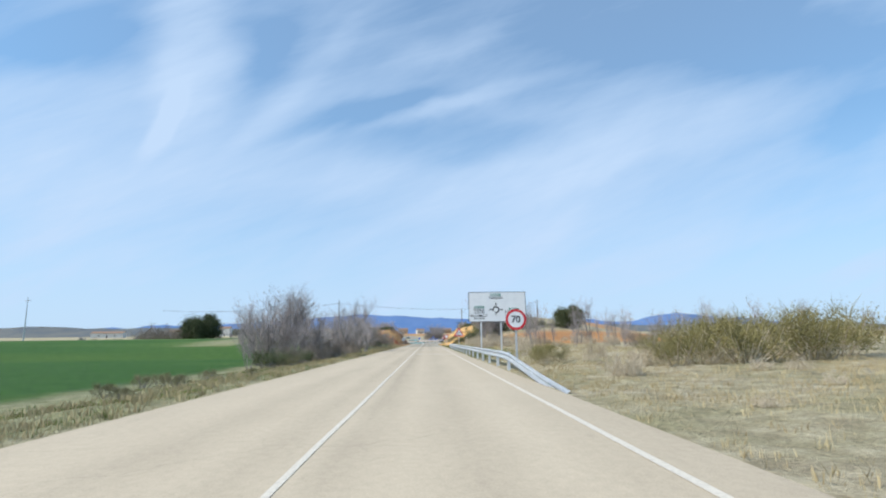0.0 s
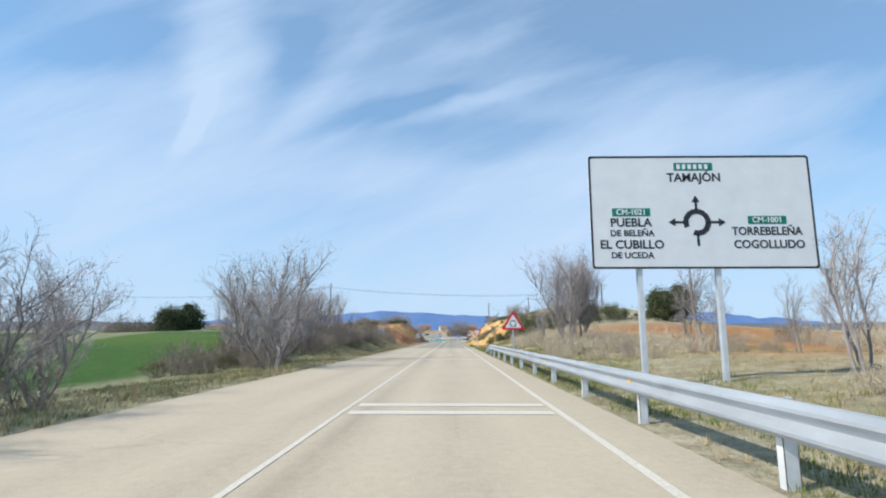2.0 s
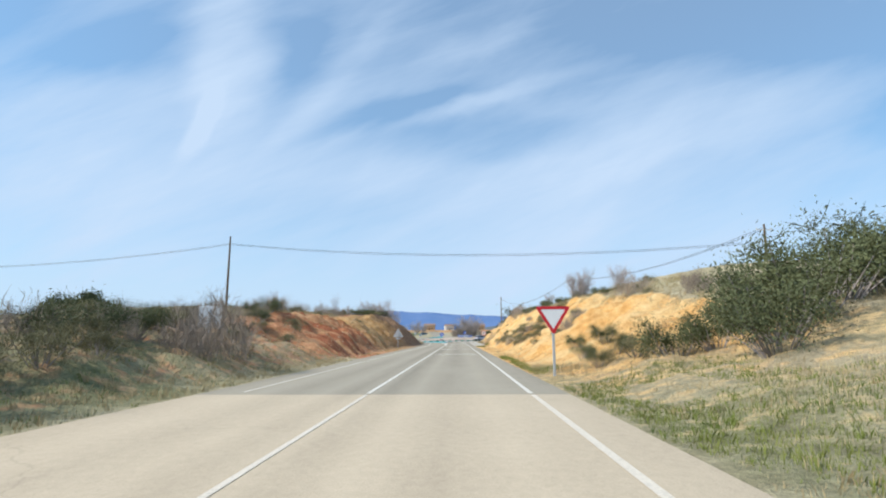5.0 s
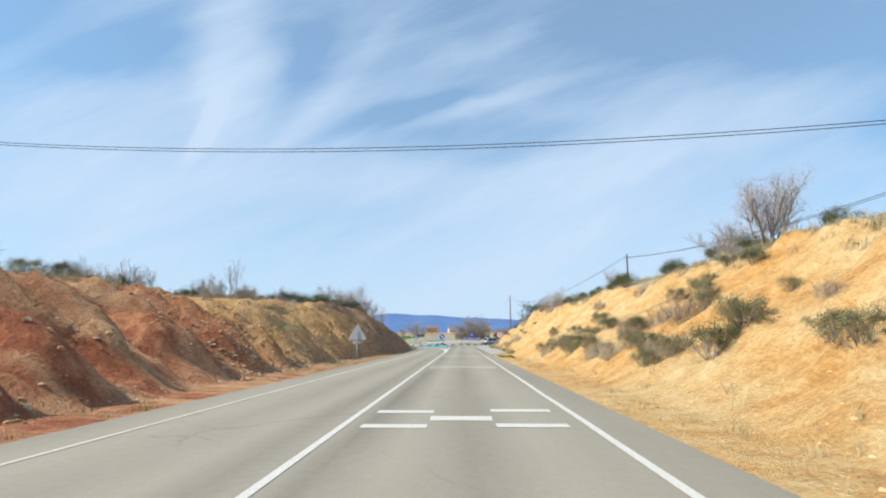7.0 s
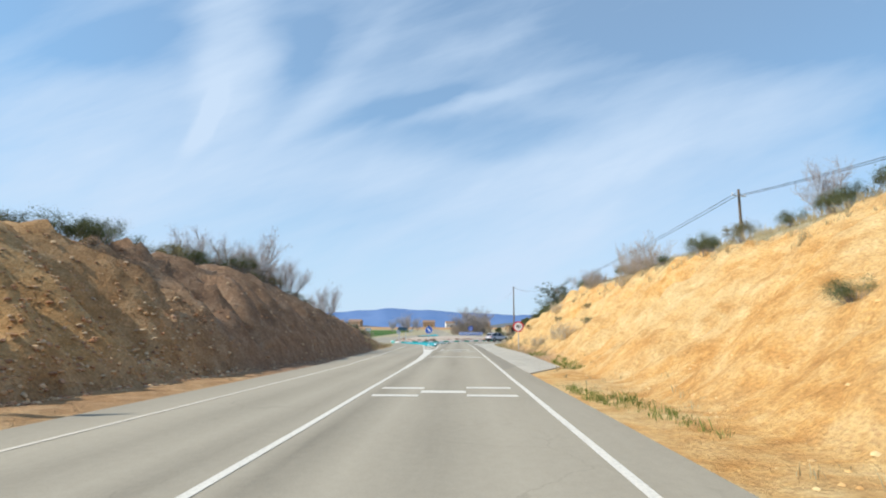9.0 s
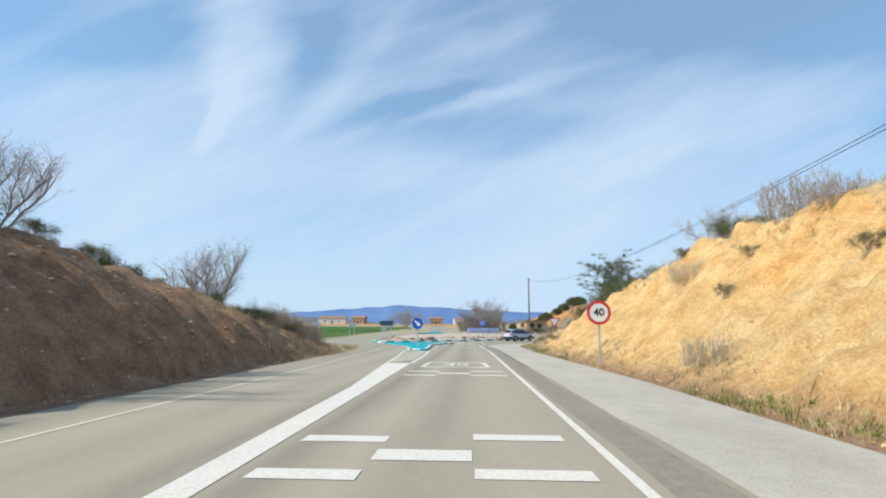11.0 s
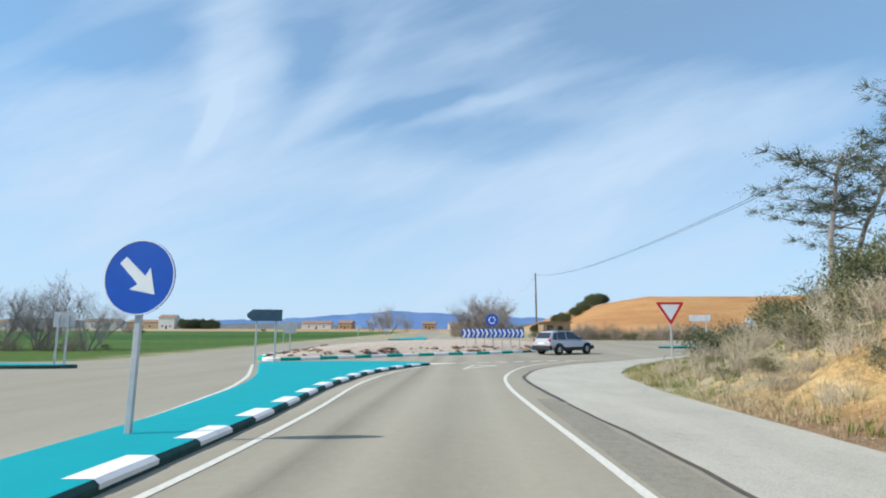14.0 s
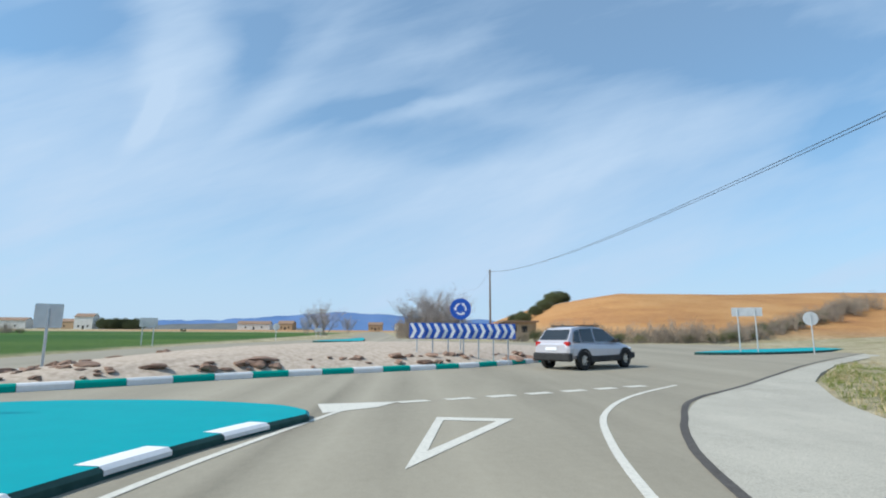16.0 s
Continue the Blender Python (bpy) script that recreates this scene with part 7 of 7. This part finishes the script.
def scatter_stones(name, label, spots, seed, smin, smax, mat):
    rng = random.Random(seed)
    V, Fc = [], []
    ico = bmesh.new()
    bmesh.ops.create_icosphere(ico, subdivisions=1, radius=1)
    bv, bf = [v.co.copy() for v in ico.verts], [[v.index for v in f.verts] for f in ico.faces]
    ico.free()
    for x, y in spots:
        s = smin + (smax - smin) * rng.random() ** 4
        z = land_z(x, y)
        k = Vector((rng.uniform(0.7, 1.3), rng.uniform(0.7, 1.3), rng.uniform(0.5, 0.9)))
        o = len(V)
        ph = rng.uniform(0, 50)
        for c in bv:
            q = Vector((c.x * k.x, c.y * k.y, c.z * k.z)) * s * (1 + 0.5 * noise.noise(c * 1.2 + Vector((ph, 0, 0))))
            V.append((x + q.x, y + q.y, z + q.z * 0.9))
        Fc += [[o + i for i in f] for f in bf]
    ob = mesh_object(name, V, Fc, mat)
    return tagged(ob, label, "stones", kind="stuff")


def clods(name, colours):
    m, nt, b = material(name, 0.95, 0, 0.15)
    ge = nt.nodes.new("ShaderNodeNewGeometry")
    col = ramp(nt, ge.outputs["Random Per Island"], [(i / (len(colours) - 1), c) for i, c in enumerate(colours)])
    col = mixed(nt, 0.5, col, ramp(nt, noise_at(nt, 9, 5), [(0.3, (0.3, 0.3, 0.3)), (0.7, (0.85, 0.85, 0.85))]), "OVERLAY")
    link(nt, col, b.inputs["Base Color"])
    return m


M["clod_ochre"] = clods("ochre_clods", ((0.40, 0.22, 0.08), (0.54, 0.32, 0.13), (0.60, 0.40, 0.19), (0.64, 0.47, 0.25)))
M["clod_rust"] = clods("rust_clods", ((0.24, 0.15, 0.10), (0.38, 0.20, 0.11), (0.48, 0.31, 0.175), (0.55, 0.42, 0.28), (0.34, 0.22, 0.15)))
spots = []
while len(spots) < 3600:
    y = rs.uniform(96, 200)
    x = float(right_toe(y)) - 1.0 + abs(rs.gauss(0, 1)) * 2.6
    if x < 12.5 and paved(np.float64(x), np.float64(y)) < -0.25:
        spots.append((x, y))
scatter_stones("loose_ochre_stones", "loose ochre clods and stones on the cutting", spots, 5, 0.01, 0.05, M["clod_ochre"])
spots = []
while len(spots) < 15000:
    y = rs.uniform(117, 148) if rs.random() < 0.7 else rs.uniform(100, 182)
    x = float(left_toe(y)) + 0.5 - abs(rs.gauss(0, 1)) * 3.2
    if x > -12.5 and paved(np.float64(x), np.float64(y)) < -0.25:
        spots.append((x, y))
scatter_stones("loose_red_stones", "loose red clods and stones on the bank", spots, 6, 0.015, 0.085, M["clod_rust"])


# ---- grass ----
def grass(name, label, mat, spots, hmin, hmax, blades, seed, width=0.007):
    blades = blades + 3
    rng = np.random.default_rng(seed)
    V, Fc = [], []
    n = 0
    for x, y in spots:
        z = land_z(x, y) - 0.02
        h0 = hmin + (hmax - hmin) * rng.random() ** 1.6
        for _ in range(blades):
            a, t = rng.uniform(0, 6.283), rng.uniform(0.05, 0.6)
            h = h0 * rng.uniform(0.6, 1.15)
            bx, by = x + rng.normal(0, 0.06), y + rng.normal(0, 0.06)
            ca, sa = math.cos(a), math.sin(a)
            w = width * rng.uniform(0.7, 1.4)
            V += [(bx - sa * w, by + ca * w, z), (bx + sa * w, by - ca * w, z), (bx + ca * t * h * 0.45 + sa * w * 0.6, by + sa * t * h * 0.45 - ca * w * 0.6, z + h * 0.6), (bx + ca * t * h, by + sa * t * h, z + h)]
            Fc += [(n, n + 1, n + 2), (n, n + 2, n + 3)]
            n += 4
    return tagged(mesh_object(name, V, Fc, mat), label, "grass", kind="stuff")


def sow(count, x0, x1, y0, y1, keep=lambda x, y: True, near=0.15):
    out = []
    tries = 0
    while len(out) < count and tries < count * 6:
        tries += 1
        x, y = rs.uniform(x0, x1), rs.uniform(y0, y1)
        if keep(x, y):
            out.append((x, y))
    xy = np.array(out)
    d = paved(xy[:, 0], xy[:, 1])
    return [tuple(p) for p, q in zip(out, d) if q < -near]


patchy = lambda x, y: noise.noise((x * 0.3, y * 0.3, 4.0)) > rs.uniform(-0.7, 0.35)
grass("dry_grass", "dry straw-coloured grass on the right verge", M["straw"], sow(24000, 4.4, 17, -16, 92, patchy), 0.04, 0.17, 5, 1, 0.0055)
grass("green_grass", "fresh green grass along the right verge", M["grass"], sow(11000, 4.4, 9, 18, 84, lambda x, y: rs.random() < (1.2 - (x - 4.4) / 5) and noise.noise((x * 0.4, y * 0.25, 9.0)) > -0.15), 0.03, 0.15, 5, 2, 0.0055)
grass("dry_grass", "dry grass along the left verge", M["straw"], sow(8000, -9, -3.7, -16, 100, lambda x, y: rs.random() < 1.25 - (-3.7 - x) / 6), 0.05, 0.24, 5, 3)
grass("green_grass", "green grass along the left verge", M["grass"], sow(6500, -10, -3.7, -16, 130, lambda x, y: noise.noise((x * 0.4, y * 0.3, 2.0)) > -0.05 and (y < 45 or rs.random() < 0.5)), 0.03, 0.15, 5, 4, 0.0055)
grass("dry_grass", "dry grass tufts at the foot of the ochre cutting", M["straw"], sow(4500, 4.6, 9.5, 88, 222, lambda x, y: x < right_toe(y) + 0.9 and patchy(x, y) and (y < 92 or y > 162 or rs.random() < 0.07)), 0.05, 0.26, 5, 5)
grass("green_grass", "green grass at the foot of the ochre cutting", M["grass"], sow(3500, 4.4, 8.0, 88, 205, lambda x, y: x < right_toe(y) - (0.6 if 92 < y < 150 else -0.3) and noise.noise((x * 0.5, y * 0.2, 6.0)) > 0.05), 0.05, 0.2, 5, 6)
grass("dry_grass", "dry grass on the crests of the cuttings", M["straw"], sow(4000, 11.6, 17, 84, 208, patchy) + sow(4000, -17, -11.4, 84, 190, patchy), 0.1, 0.45, 5, 7)
grass("green_grass", "grass on the corner beside the junction", M["grass"], sow(6000, 6.6, 22, 203, 240, lambda x, y: noise.noise((x * 0.3, y * 0.3, 8.0)) > -0.3), 0.05, 0.22, 5, 8)
grass("dry_grass", "dry grass on the corner beside the junction", M["straw"], sow(3600, 6.6, 24, 198, 242, patchy), 0.05, 0.24, 5, 9)
grass("green_grass", "olive-green grass on the corner beside the junction", M["grass"], sow(4200, 6.6, 20, 205, 236), 0.04, 0.17, 5, 19)
grass("dry_grass", "dry grass on the left corner of the junction", M["straw"], sow(4500, -22, -4.5, 176, 207, patchy), 0.06, 0.4, 5, 10)
